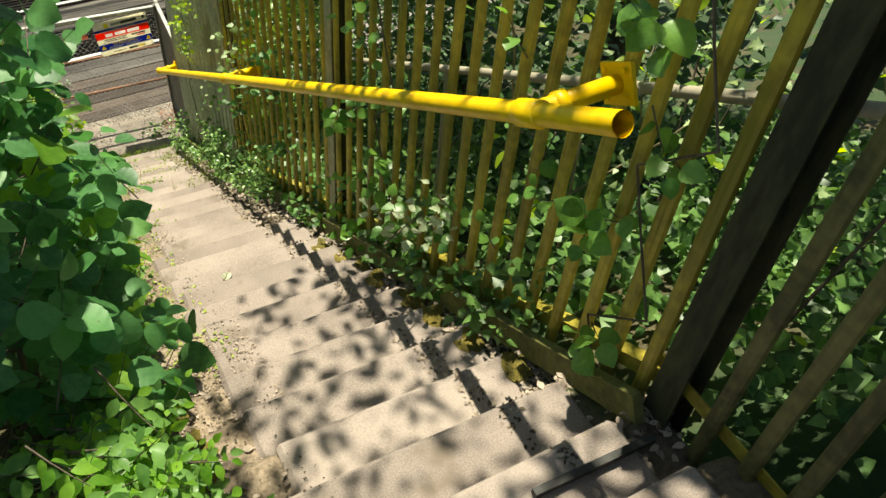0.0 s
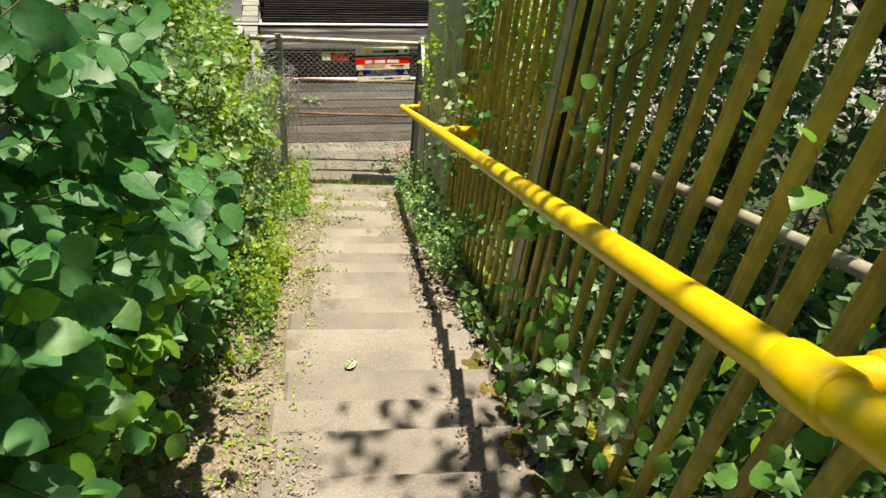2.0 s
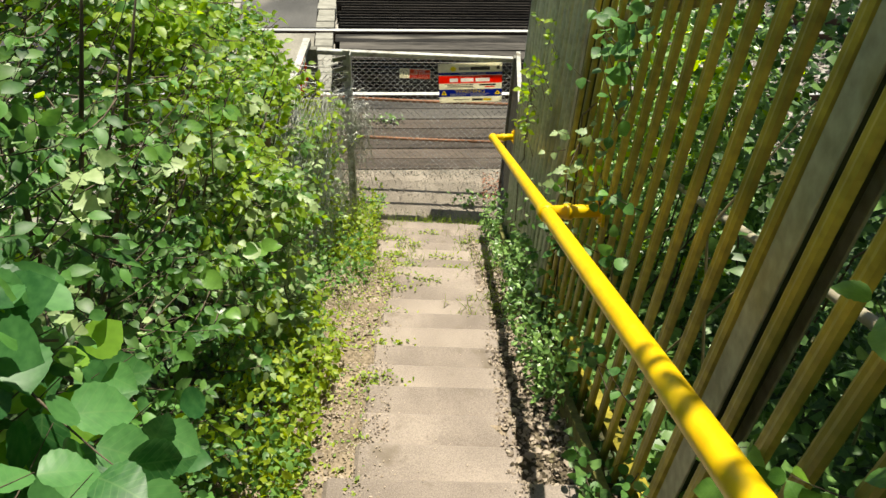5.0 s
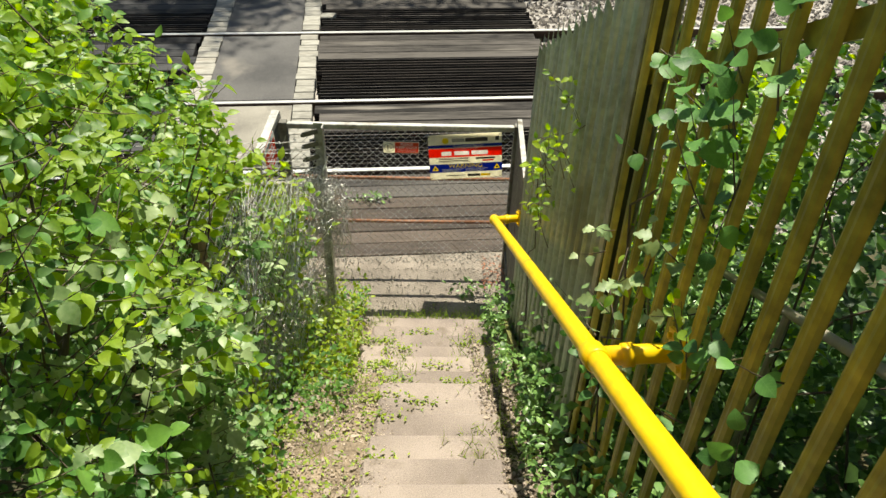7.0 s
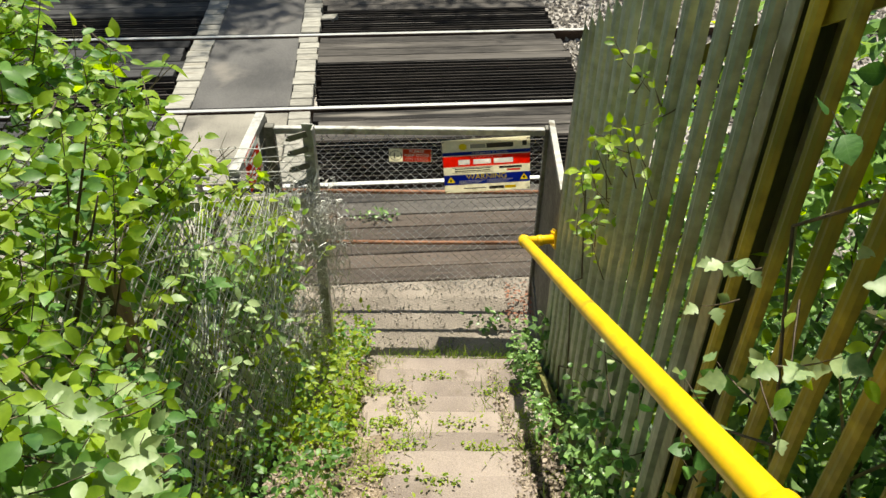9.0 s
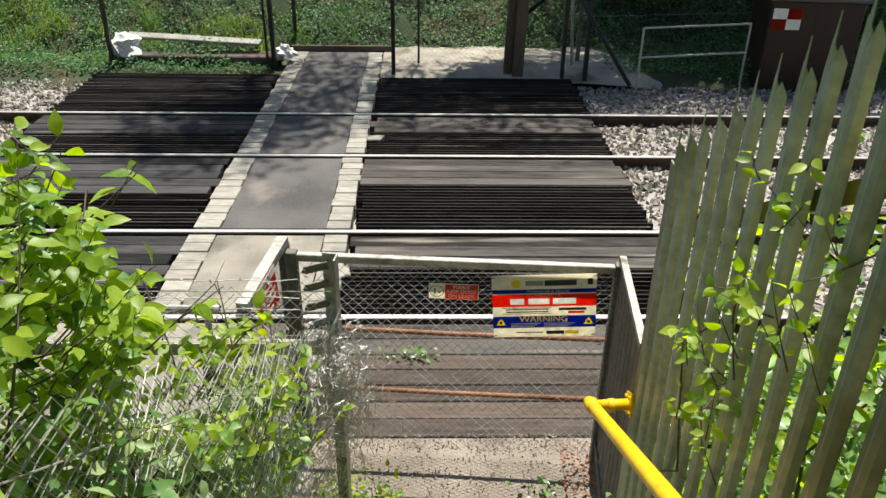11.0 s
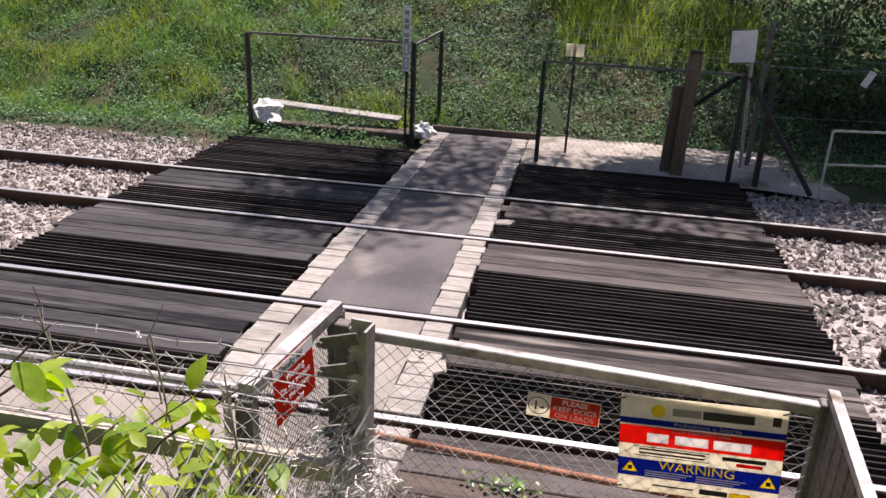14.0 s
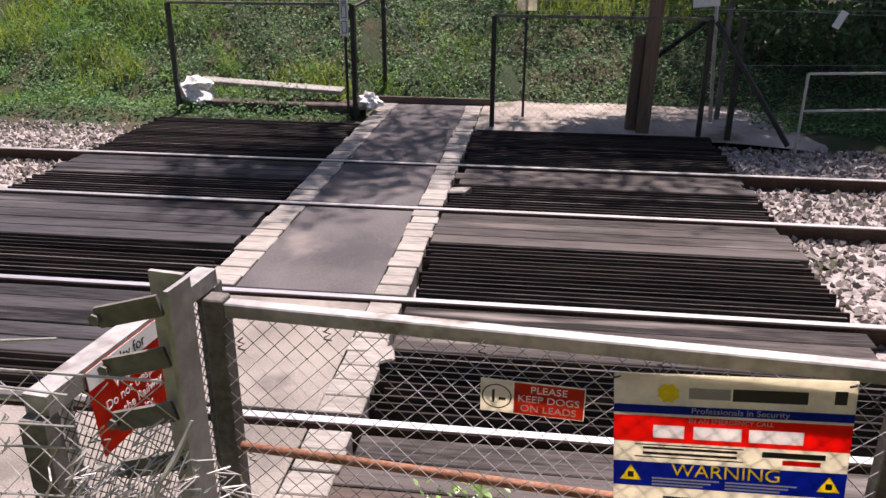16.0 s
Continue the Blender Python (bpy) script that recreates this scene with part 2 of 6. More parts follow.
def smooth(a, b, v):
    t = min(1.0, max(0.0, (v - a) / (b - a)))
    return t * t * (3 - 2 * t)


def ground_z(x, y):
    s = 0.0785 * x + 0.9969 * y
    r = 0.9969 * x - 0.0785 * y
    near = min(0.585 * (7.66 - s), 4.3)
    z = max(near, 0.0) - 0.10
    rough = 0.06 * noise.noise((x * 1.3, y * 1.3, 0)) + 0.03 * noise.noise((x * 4, y * 4, 3))
    on_stair = smooth(-0.3, 0.1, r) * (1 - smooth(1.35, 1.8, r)) * (1 - smooth(7.6, 8.2, s))
    z += rough * (1 - on_stair) - 0.1 * on_stair * smooth(0.2, 0.8, near)
    # left of the flight the bank bulges a little
    z += 0.25 * smooth(0.0, -1.2, r) * smooth(0.3, 1.5, near)
    if y > 7.9:
        bed = -0.16 if -9 < x - 0 < 60 else -0.16
        z = -0.02 + (bed + 0.02) * smooth(8.3, 8.6, y) + 0.3 * rough
        if y > 16.6:
            up = y - 17.75 - 0.55 * smooth(-2.2, -1.2, x) - 0.5 * smooth(3, 6, x) + 0.2 * noise.noise((x * 0.5, 7, 0))
            z = bed + 0.13 * smooth(16.6, 17.2, y) - 0.05 * smooth(-2.0, -1.4, x) * (1 - smooth(4.2, 5.0, x))
            if up > 0:
                z += min(up, 7.0) * 0.62 * (1 - 0.35 * smooth(3, 7, x)) + 1.6 * rough
            z += 0.8 * rough * (1 - 0.8 * smooth(-2.0, -1.4, x) * (1 - smooth(4.0, 4.6, x)) * (1 - smooth(18.0, 18.6, y)))
    return z


def grid_sheet(name, xs, ys, mat, fn):
    me = bpy.data.meshes.new(name)
    verts = [(x, y, fn(x, y)) for y in ys for x in xs]
    w = len(xs)
    faces = [(j * w + i, j * w + i + 1, (j + 1) * w + i + 1, (j + 1) * w + i) for j in range(len(ys) - 1) for i in range(w - 1)]
    me.from_pydata(verts, [], faces)
    me.polygons.foreach_set("use_smooth", [True] * len(me.polygons))
    me.materials.append(mat)
    return new(name, me)


def spaced(a, fine_a, fine_b, b, fine, coarse):
    out, v = [], a
    while v < b:
        out.append(v)
        v += fine if fine_a <= v < fine_b else coarse
    return out + [b]


GROUND = material("bank_soil", (0.028, 0.028, 0.012), (0.105, 0.085, 0.042), 0.95, grain=30, patch=1.5, bump=0.8, bump_scale=40,
                  stain=(0.032, 0.056, 0.020), stain_scale=1.3, stain_at=0.40)
ground = grid_sheet("ground", [-400, -120, -40] + spaced(-18, -7, 8, 18, 0.14, 0.7) + [40, 120, 400],
                    [-400, -120, -30] + spaced(-8, -2, 24, 34, 0.14, 0.8) + [60, 160, 500], GROUND, ground_z)
tagged(ground, "brown soil bank and railway cutting with sparse moss", "ground", kind="structure")

# ---- the flight of steps ----
staircase = thing("staircase", "worn pale concrete slab steps down an embankment", "stairs", STAIR, kind="structure")
LITTERED = material("littered_earth", (0.11, 0.082, 0.055), (0.33, 0.255, 0.18), 0.95, grain=70, patch=6, bump=0.9, bump_scale=55,
                    stain=(0.10, 0.075, 0.05), stain_scale=5, stain_at=0.56)
rnd = random.Random(3)
for k in range(0, 31):
    s, z = nosing(k)
    back = nosing(k + 1)[0] - 0.05 if k < 30 else -3.0
    j = [rnd.uniform(-1, 1) for _ in range(7)]
    x0, x1 = (0.22, 1.22) if k < 5 else (0.36, 1.03) if k < 17 else (0.30, 1.20) if k < 27 else (0.16, 1.20)
    depth = s - back
    bm = B()
    box(bm, x0 + 0.03 * j[0], x1 + 0.02 * j[1], -depth, 0.0, -0.06, 0.0, 0.017)
    slab = part("step", bm, CONCRETE, staircase)
    slab.matrix_basis = pose(0, s + 0.006 * j[2], z + 0.004 * j[3], 0.5 * j[4] - 0.3, 0, 0) @ pose(0, 0, 0, 0, 0.35 * j[5], 0.7 * j[6])
    bm = B()
    n = 16
    rows = []
    for q, (yy, zz) in enumerate(((-depth - 0.02, -0.016), (-0.05, -0.016), (-0.012, -0.05), (-0.012, -0.34))):
        rows.append([bm.verts.new((-0.12 + 1.46 * i / n, yy + 0.02 * noise.noise((i * 0.9, k, q)), zz + 0.022 * noise.noise((i * 0.7, k * 2.3, q * 1.7)) * (1 if q < 3 else 0))) for i in range(n + 1)])
    for a, b in zip(rows, rows[1:]):
        for i in range(n):
            bm.faces.new((a[i], b[i], b[i + 1], a[i + 1]))
    bmesh.ops.recalc_face_normals(bm, faces=bm.faces)
    ob = part("earth_fill", bm, LITTERED, staircase, "trodden earth and leaf litter round the slab", smooth=True)
    # Soil beside the fence is darker in colour, standing in part for shade.
    ob.data.materials.append(SHADED_EARTH)
    for f in ob.data.polygons:
        f.material_index = 1 if f.center.x > 1.0 else 0
    ob.location = (0, s, z)

# ---- the landing at the foot ----
bm = B()
box(bm, 0.2, 2.12, 7.62, 8.47, -0.25, 0.0)
landing = tagged(part("landing", bm, GRAVEL), "small gritty concrete landing at the foot of steps", "landing", kind="structure")

# ---- the crossing path ----
pavement = thing("crossing_path", "grey asphalt foot crossing with white timber edging over the railway", "path", kind="structure")
PX0, PX1 = -1.33, 0.20
bm = B()
RAILS = (9.90, 11.40, 13.37, 14.88)
cuts = [7.4, *[c for q in RAILS for c in (q - 0.09, q + 0.06)], 18.1]
for a, b in zip(cuts[::2], cuts[1::2]):
    box(bm, PX0 + 0.26, PX1 - 0.24, a, b, -0.2, -0.004 if b < 17 else 0.0, 0.006)
part("asphalt", bm, ASPHALT, pavement)
# Dusty tan, with sunlight on the near path put into the colour.
DUSTY_SUNLIT = material("dusty_asphalt", (0.155, 0.142, 0.120), (0.325, 0.300, 0.252), 0.92, grain=100, patch=2, bump=0.4, bump_scale=150, stain=(0.13, 0.12, 0.105), stain_scale=2.2)
part("approach", box(B(), -4.4, PX1 - 0.24, 7.4, RAILS[0] - 0.094, -0.03, 0.001, 0.004), DUSTY_SUNLIT, pavement, "dusty tan approach slab, sunlight in its colour")
part("approach", box(B(), PX0 + 0.26, PX1 - 0.24, RAILS[0] + 0.064, RAILS[1] - 0.094, -0.03, 0.001, 0.004), DUSTY_SUNLIT, pavement, "dusty tan slab between the rails, sunlight in its colour")
rnd = random.Random(11)
for a, b in zip(cuts[::2], cuts[1::2]):
    n = max(1, round((b - a) / 0.17))
    for i in range(n):
        for x0, x1 in ((PX0, PX0 + 0.255), (PX1 - 0.235, PX1)):
            if x0 < -1 and b < RAILS[0]:
                continue
            bm = B()
            y0, y1 = a + (b - a) * i / n, a + (b - a) * (i + 1) / n
            j = rnd.uniform(-0.012, 0.012)
            box(bm, x0 + j, x1 + rnd.uniform(-0.012, 0.012), y0 + 0.004, y1 - 0.004, -0.2, 0.006 + rnd.uniform(-0.006, 0.006), 0.006)
            part("edge_block", bm, WHITEBLOCK, pavement)

for x, y, z, a, lx, ly in ((0.16, 10.60, -0.01, 14, 0.22, 0.15), (0.30, 13.95, 0.0, -28, 0.22, 0.13)):
    chunk = thing("broken_block", "loose broken piece of white timber edging", "block", pose(x, y, z, 6, -9, a))
    bm = box(B(), -lx / 2, lx / 2, -ly / 2, ly / 2, -0.10, 0.015, 0.012)
    for v in bm.verts:
        v.co += Vector((0.02 * noise.noise(v.co * 17), 0.02 * noise.noise(v.co * 23), 0.0))
    part("lump", bm, WHITEBLOCK, chunk)

# ---- rails ----
def rail(name, y, x0, x1, shiny, label):
    t = thing(name, label, "rail", kind="structure")
    bm = B()
    box(bm, x0, x1, y - 0.035, y + 0.035, -0.045, -0.004, 0.005)
    box(bm, x0, x1, y - 0.011, y + 0.011, -0.14, -0.044)
    box(bm, x0, x1, y - 0.07, y + 0.07, -0.165, -0.138)
    part("rail_body", bm, RAILSIDE, t)
    if shiny:
        bm = B()
        box(bm, x0, x1, y - 0.029, y + 0.029, -0.006, 0.002, 0.002)
        part("rail_head", bm, RAILTOP, t, "polished bright running surface")
    return t


for q in RAILS:
    rail("running_rail", q, -60, 60, True, "steel running rail with bright polished head")
for x0, x1 in ((-60, -4.6), (3.6, 60)):
    rail("conductor_rail", 11.86, x0, x1, False, "dark rusty conductor rail beside the track")

# ---- the trespass decking ----
def deck(name, x0, x1, zones, label):
    t = thing(name, label, "decking", kind="structure")
    rnd = random.Random(int(x1 * 100))
    for y0, y1, style in zones:
        if style == "ridge":
            n = max(1, round((y1 - y0) / 0.074))
            for i in range(n):
                a, b = y0 + (y1 - y0) * i / n, y0 + (y1 - y0) * (i + 1) / n
                j0, j1 = rnd.uniform(-0.05, 0.05), rnd.uniform(-0.05, 0.05)
                bm = B()
                sec = ((a + 0.004, -0.17), (b - 0.003, -0.17), (b - 0.003, -0.065), ((a + b) / 2 + 0.007, -0.008), ((a + b) / 2 - 0.007, -0.008), (a + 0.003, -0.065))
                v0 = [bm.verts.new((x0 + j0, y, z)) for y, z in sec]
                v1 = [bm.verts.new((x1 + j1, y, z + rnd.uniform(-0.004, 0.004))) for y, z in sec]
                bm.faces.new(v0)
                bm.faces.new(list(reversed(v1)))
                for q in range(6):
                    bm.faces.new((v0[q], v1[q], v1[(q + 1) % 6], v0[(q + 1) % 6])) 
                bmesh.ops.recalc_face_normals(bm, faces=bm.faces)
                bm.normal_update()
                for f in bm.faces:
                    if f.normal.z > 0.97:
                        f.material_index = 1
                part("ridge_board", bm, (TIMBER_DARK, TIMBER_GREY if rnd.random() < 0.22 else TIMBER_DARK), t)
        else:
            n = max(1, round((y1 - y0) / 0.19))
            for i in range(n):
                a, b = y0 + (y1 - y0) * i / n, y0 + (y1 - y0) * (i + 1) / n
                bm = B()
                box(bm, x0 + rnd.uniform(-0.06, 0.06), x1 + rnd.uniform(-0.06, 0.06), a + 0.004, b - 0.004, -0.17, -0.012 + rnd.uniform(-0.006, 0.006), 0.006)
                part("flat_board", bm, {"grey": TIMBER_GREY, "dim": TIMBER_DIM, "brown": TIMBER_BROWN}[style], t)
    return t


D, A, Bb, C = RAILS
deck("deck_right", PX1 + 0.03, 3.2, [(8.5, D - 0.5, "brown"), (D - 0.5, D - 0.09, "grey"), (D + 0.1, 10.72, "ridge"), (10.72, A - 0.08, "grey"),
     (A + 0.09, 12.55, "ridge"), (12.55, Bb - 0.08, "grey"), (Bb + 0.09, 14.2, "ridge"), (14.2, C - 0.08, "grey"), (C + 0.09, 16.65, "ridge")],
     "dark ridged timber anti-trespass decking beside the crossing")
deck("deck_left", -4.2, PX0 - 0.03, [(D + 0.1, 10.4, "ridge"), (10.4, A - 0.08, "dim"),
     (A + 0.09, 12.3, "ridge"), (12.3, Bb - 0.08, "dim"), (Bb + 0.09, 14.1, "ridge"), (14.1, C - 0.08, "dim"), (C + 0.09, 16.8, "ridge")],
     "dark ridged timber anti-trespass decking on the other side")

# ---- palisade fence beside the stairs ----
FR = 1.32            # its distance across from the flight's axis


def pale_mesh(height, w=1.0, dp=1.0):
    """A corrugated steel pale with a split, three-pronged head."""
    bm = B()
    sec = [(-0.030, 0.0), (-0.025, 0.018), (-0.012, 0.026), (0.0, 0.023), (0.012, 0.026), (0.025, 0.018), (0.030, 0.0)]
    heads = [height - 0.045, height - 0.01, height - 0.075, height + 0.055, height - 0.075, height - 0.01, height - 0.045]
    sec = [(a * w, b * dp) for a, b in sec]
    th = 0.003
    front = [[bm.verts.new((-d - 0.0, x, z)) for x, d in sec] for z in (0.0,)] + [[bm.verts.new((-d, x, h)) for (x, d), h in zip(sec, heads)]]
    rear = [[bm.verts.new((-d + th, x, 0.0)) for x, d in sec], [bm.verts.new((-d + th, x, h)) for (x, d), h in zip(sec, heads)]]
    for i in range(6):
        bm.faces.new((front[0][i], front[0][i + 1], front[1][i + 1], front[1][i]))
        bm.faces.new((rear[0][i + 1], rear[0][i], rear[1][i], rear[1][i + 1]))
        bm.faces.new((front[1][i], front[1][i + 1], rear[1][i + 1], rear[1][i]))
    for i in (0, 6):
        bm.faces.new((front[0][i], front[1][i], rear[1][i], rear[0][i]))
    bmesh.ops.recalc_face_normals(bm, faces=bm.faces)
    return bm


def base_z(s):
    return 2.342 - 0.585 * (s - 3.771) - 0.06


fence = thing("palisade_fence", "weathered mossy steel palisade fence beside the steps", "fence", STAIR)
PALE_H = 2.34
first = newer = None
posts = (0.76, 3.23, 5.40, 7.50)
rnd = random.Random(8)
for pa_, pb_ in zip(posts, posts[1:]):
    n = round((pb_ - pa_ - 0.18) / 0.138)
    for i in range(n + 1):
        s = pa_ + 0.09 + (pb_ - pa_ - 0.18) * i / n
        if first is None:
            first = ob = part("pale", pale_mesh(PALE_H, 0.82, 0.62), STEEL, fence)
        elif s > posts[2] and newer is None:
            newer = ob = part("pale", pale_mesh(PALE_H), STEEL_GREY, fence, "greyer galvanised pale")
        else:
            ob = new("pale", newer.data if s > posts[2] else first.data)
            ob.parent = fence
        ob.matrix_basis = pose(FR, s, base_z(s) + 0.02, rnd.uniform(-0.4, 0.4), 0, rnd.uniform(-3, 3))
# Pales by the top landing, darkened in colour for deep tree shade.
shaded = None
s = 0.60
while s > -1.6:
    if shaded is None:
        shaded = ob = part("pale", pale_mesh(PALE_H, 0.82, 0.62), SHADED_PALE, fence, "pale with deep shade in its colour")
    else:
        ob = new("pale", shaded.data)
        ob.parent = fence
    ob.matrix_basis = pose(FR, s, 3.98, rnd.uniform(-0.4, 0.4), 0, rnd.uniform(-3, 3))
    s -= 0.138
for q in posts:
    z, mat = base_z(q), POSTSTEEL if q > 1 else SHADED_POST
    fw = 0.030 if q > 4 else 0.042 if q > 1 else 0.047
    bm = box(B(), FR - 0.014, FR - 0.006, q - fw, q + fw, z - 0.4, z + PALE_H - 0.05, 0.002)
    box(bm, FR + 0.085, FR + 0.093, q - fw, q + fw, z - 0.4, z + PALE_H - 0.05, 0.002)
    post = part("post", bm, mat, fence, "dull grey steel joist post" if q > 1 else "joist post with deep shade in its colour")
    # Web coloured near-black for the shade inside the post's channel.
    part("web", box(B(), FR - 0.006, FR + 0.085, q - 0.004, q + 0.004, z - 0.4, z + PALE_H - 0.06), SHADED_POST, post, "web of the post, channel shade in its colour")
for a, b in zip(posts, posts[1:]):
    for h in (0.16, PALE_H - 0.35):
        bm = B()
        bar(bm, (FR + 0.02, a, base_z(a) + h), (FR + 0.02, b, base_z(b) + h), 0.006, 0.05)
        bar(bm, (FR + 0.045, a, base_z(a) + h + 0.025), (FR + 0.045, b, base_z(b) + h + 0.025), 0.05, 0.006)
        part("fence_rail", bm, STEEL, fence)
for h in (0.25, PALE_H - 0.3):
    bm = B()
    bar(bm, (FR + 0.02, -1.8, 3.98 + h), (FR + 0.02, 0.86, 3.98 + h), 0.006, 0.05)
    part("fence_rail", bm, STEEL, fence)

for a, b in zip(posts, posts[1:]):
    bm = bar(B(), (FR - 0.065, a + 0.02, base_z(a + 0.02) + 0.075), (FR - 0.065, b - 0.02, base_z(b - 0.02) + 0.075), 0.035, 0.10)
    part("foot_rail", bm, MOSS, fence, "moss-grown bottom rail")

# ---- yellow handrail ----
handrail = thing("handrail", "bright yellow painted tubular handrail bracketed off the fence", "handrail", STAIR)
ra, rb = Vector((1.03, 0.95, 5.075)), Vector((1.13, 7.62, 1.10))
bm = B()
tube(bm, [ra, ra.lerp(rb, 0.3), ra.lerp(rb, 0.6), rb], 0.029, 16, False)
tube(bm, [ra + (rb - ra).normalized() * 0.004, ra.lerp(rb, 0.02), ra.lerp(rb, 0.05)], 0.0245, 16, False)
part("tube", bm, YELLOW, handrail, smooth=True)
for f in (0.045, 0.53, 0.985):
    p = ra.lerp(rb, f)
    d = (rb - ra).normalized()
    bm = B()
    tube(bm, [p - d * 0.05, p - d * 0.045, p + d * 0.045, p + d * 0.05], [0.031, 0.036, 0.036, 0.031], 16)
    tube(bm, [p, p + Vector((FR - p.x - 0.02, 0.0, 0.02))], 0.027, 12)
    tube(bm, [p + Vector((0.07, 0, 0.005)), p + Vector((0.10, 0, 0.01))], 0.033, 12)
    bracket = part("bracket", bm, YELLOW, handrail, smooth=True)
    q = p + Vector((FR - p.x - 0.022, 0, 0.02))
    part("plate", bar(B(), q - d * 0.062, q + d * 0.062, 0.012, 0.11), YELLOW, bracket)
    up_ = Vector((0, -d.z, d.y)).normalized()
    for ka in (-0.04, 0.04):
        for kb in (-0.035, 0.035):
            c = q + d * ka + up_ * kb
            part("bolt", tube(B(), [c - Vector((0.016, 0, 0)), c - Vector((0.005, 0, 0))], 0.009, 6), YELLOW, bracket)

# ---- mesh barrier at the foot of the steps ----
BARRIER = pose(0.22, 8.41, 0, 0, 0, -4.5)            # square to the flight, askew to the railway
BW = 1.76
barrier = thing("mesh_barrier", "galvanised chain-link barrier panel between the landing and the railway", "barrier", BARRIER)
for z, r, mat, lab in ((1.392, 0.03, GALV, "pale galvanised top rail"), (0.92, 0.015, RUST, "rusty orange middle bar"), (0.483, 0.015, RUST, "rusty lower bar")):
    bm = B()
    if z > 1:
        box(bm, 0.0, BW, -0.022, 0.022, z - 0.022, z + 0.022, 0.004)
    else:
        tube(bm, [(0.0, 0, z), (BW * 0.5, 0.004, z - 0.008), (BW, 0, z)], r, 10)
    part("cross_bar", bm, mat, barrier, lab, smooth=z < 1)
for x in (-0.03, BW + 0.03):
    part("post", box(B(), x - 0.03, x + 0.03, -0.03, 0.03, -0.1, 1.425, 0.004), OLDSTEEL, barrier)
ob = part("chain_link", diamond_mesh(BW, 1.33, 0.045, 0.0015, 0.0012), WIRE, barrier)
ob.location = (0, -0.03, 0.05)
for k, (x, z) in enumerate(((0.05, 1.30), (0.31, 1.36), (0.74, 1.37), (1.2, 1.365), (1.71, 1.33), (1.72, 0.93), (0.05, 0.92))):
    part("wire_tie", tube(B(), [(x + 0.012 * math.cos(i * 2.2), -0.034 - 0.012 * math.sin(i * 2.2) ** 2, z + 0.007 * i - 0.02) for i in range(7)], 0.0022, 5), DARKWIRE, barrier, "twisted binding wire")


# ---- more hardware at the foot of the steps ----
def flat_text(words, size, mat, parent, m, name="lettering", thick=0.0006):
    """Lettering as a thin mesh in the xz plane, centred."""
    cu = bpy.data.curves.new("words", "FONT")
    cu.body, cu.size, cu.align_x, cu.align_y, cu.extrude = words, size, "CENTER", "CENTER", thick
    tmp = new("words", cu)
    me = bpy.data.meshes.new_from_object(tmp.evaluated_get(bpy.context.evaluated_depsgraph_get()))
    bpy.data.objects.remove(tmp)
    me.materials.clear()
    me.materials.append(mat)
    ob = new(name, me)
    ob.parent = parent
    ob.matrix_basis = m @ pose(0, 0, 0, 90, 0, 0)
    return ob


def paint(name, c, rough=0.5):
    return material(name, tuple(v * 0.88 for v in c), tuple(min(1, v * 1.08) for v in c), rough, grain=50, patch=9, bump=0.03,
                    stain=tuple(0.6 * v + 0.03 for v in c), stain_scale=14, stain_at=0.66)


def board_paint(name, c, through=0.86):
    """Printed colour on thin translucent plastic board."""
    m = paint(name, c)
    n, l = m.node_tree.nodes, m.node_tree.links
    b = n["Principled BSDF"]
    tr = n.new("ShaderNodeBsdfTranslucent")
    l.new(b.inputs["Base Color"].links[0].from_socket, tr.inputs["Color"])
    ms = n.new("ShaderNodeMixShader")
    ms.inputs[0].default_value = through
    l.new(b.outputs[0], ms.inputs[1])
    l.new(tr.outputs[0], ms.inputs[2])
    l.new(ms.outputs[0], n["Material Output"].inputs["Surface"])
    return m


CREAM, RED, BLUE = board_paint("cream_board", (0.90, 0.86, 0.70)), board_paint("red_print", (0.88, 0.075, 0.03)), board_paint("blue_print", (0.025, 0.075, 0.40))
SUNNY, INK, CHALK = board_paint("yellow_print", (0.90, 0.76, 0.03)), paint("black_print", (0.02, 0.02, 0.02)), paint("white_print", (0.80, 0.79, 0.74))
ORANGE = board_paint("faded_red_print", (0.74, 0.13, 0.06))


def inlay(field, pieces):
    """Cut the pieces out of a board field, so that each print is one layer of the sheet."""
    for piece in pieces:
        cut = field.modifiers.new("cut", "BOOLEAN")
        cut.object, cut.operation, cut.solver = piece, "DIFFERENCE", "EXACT"
    bpy.context.view_layer.update()
    me = bpy.data.meshes.new_from_object(field.evaluated_get(bpy.context.evaluated_depsgraph_get()))
    field.modifiers.clear()
    field.data = me


def plate(name, x0, x1, z0, z1, d, mat, parent, label=""):
    """A printed field that stands d in front of the board's face, in the board's own frame."""
    return part(name, box(B(), x0, x1, -d, -d + 0.0012, z0, z1), mat, parent, label)


sign = thing("security_sign", "cream, red and blue security warning board wired to the barrier", "sign", BARRIER @ pose(1.117, -0.050, 0.938, 0, -4.4, 0))
W, H = 0.575, 0.408
bands = []
for name_, z0, z1, mat in (("board", 0, 0.155, CREAM), ("blue_band", 0.155, 0.345, BLUE), ("board", 0.345, 0.50, CREAM), ("red_band", 0.50, 0.695, RED),
                           ("board", 0.695, 0.715, CREAM), ("blue_band", 0.715, 0.775, BLUE), ("board", 0.775, 1.0, CREAM)):
    bands.append(part(name_, box(B(), 0, W, 0, 0.004, H * z0, H * z1), mat, sign))
bm = B()
ring = [bm.verts.new((0.135 + (0.030 if i % 2 else 0.024) * math.cos(i * math.pi / 8), -0.0025, H * 0.87 + (0.030 if i % 2 else 0.024) * math.sin(i * math.pi / 8))) for i in range(16)]
bm.faces.new(ring)
part("sun_badge", bm, SUNNY, sign)
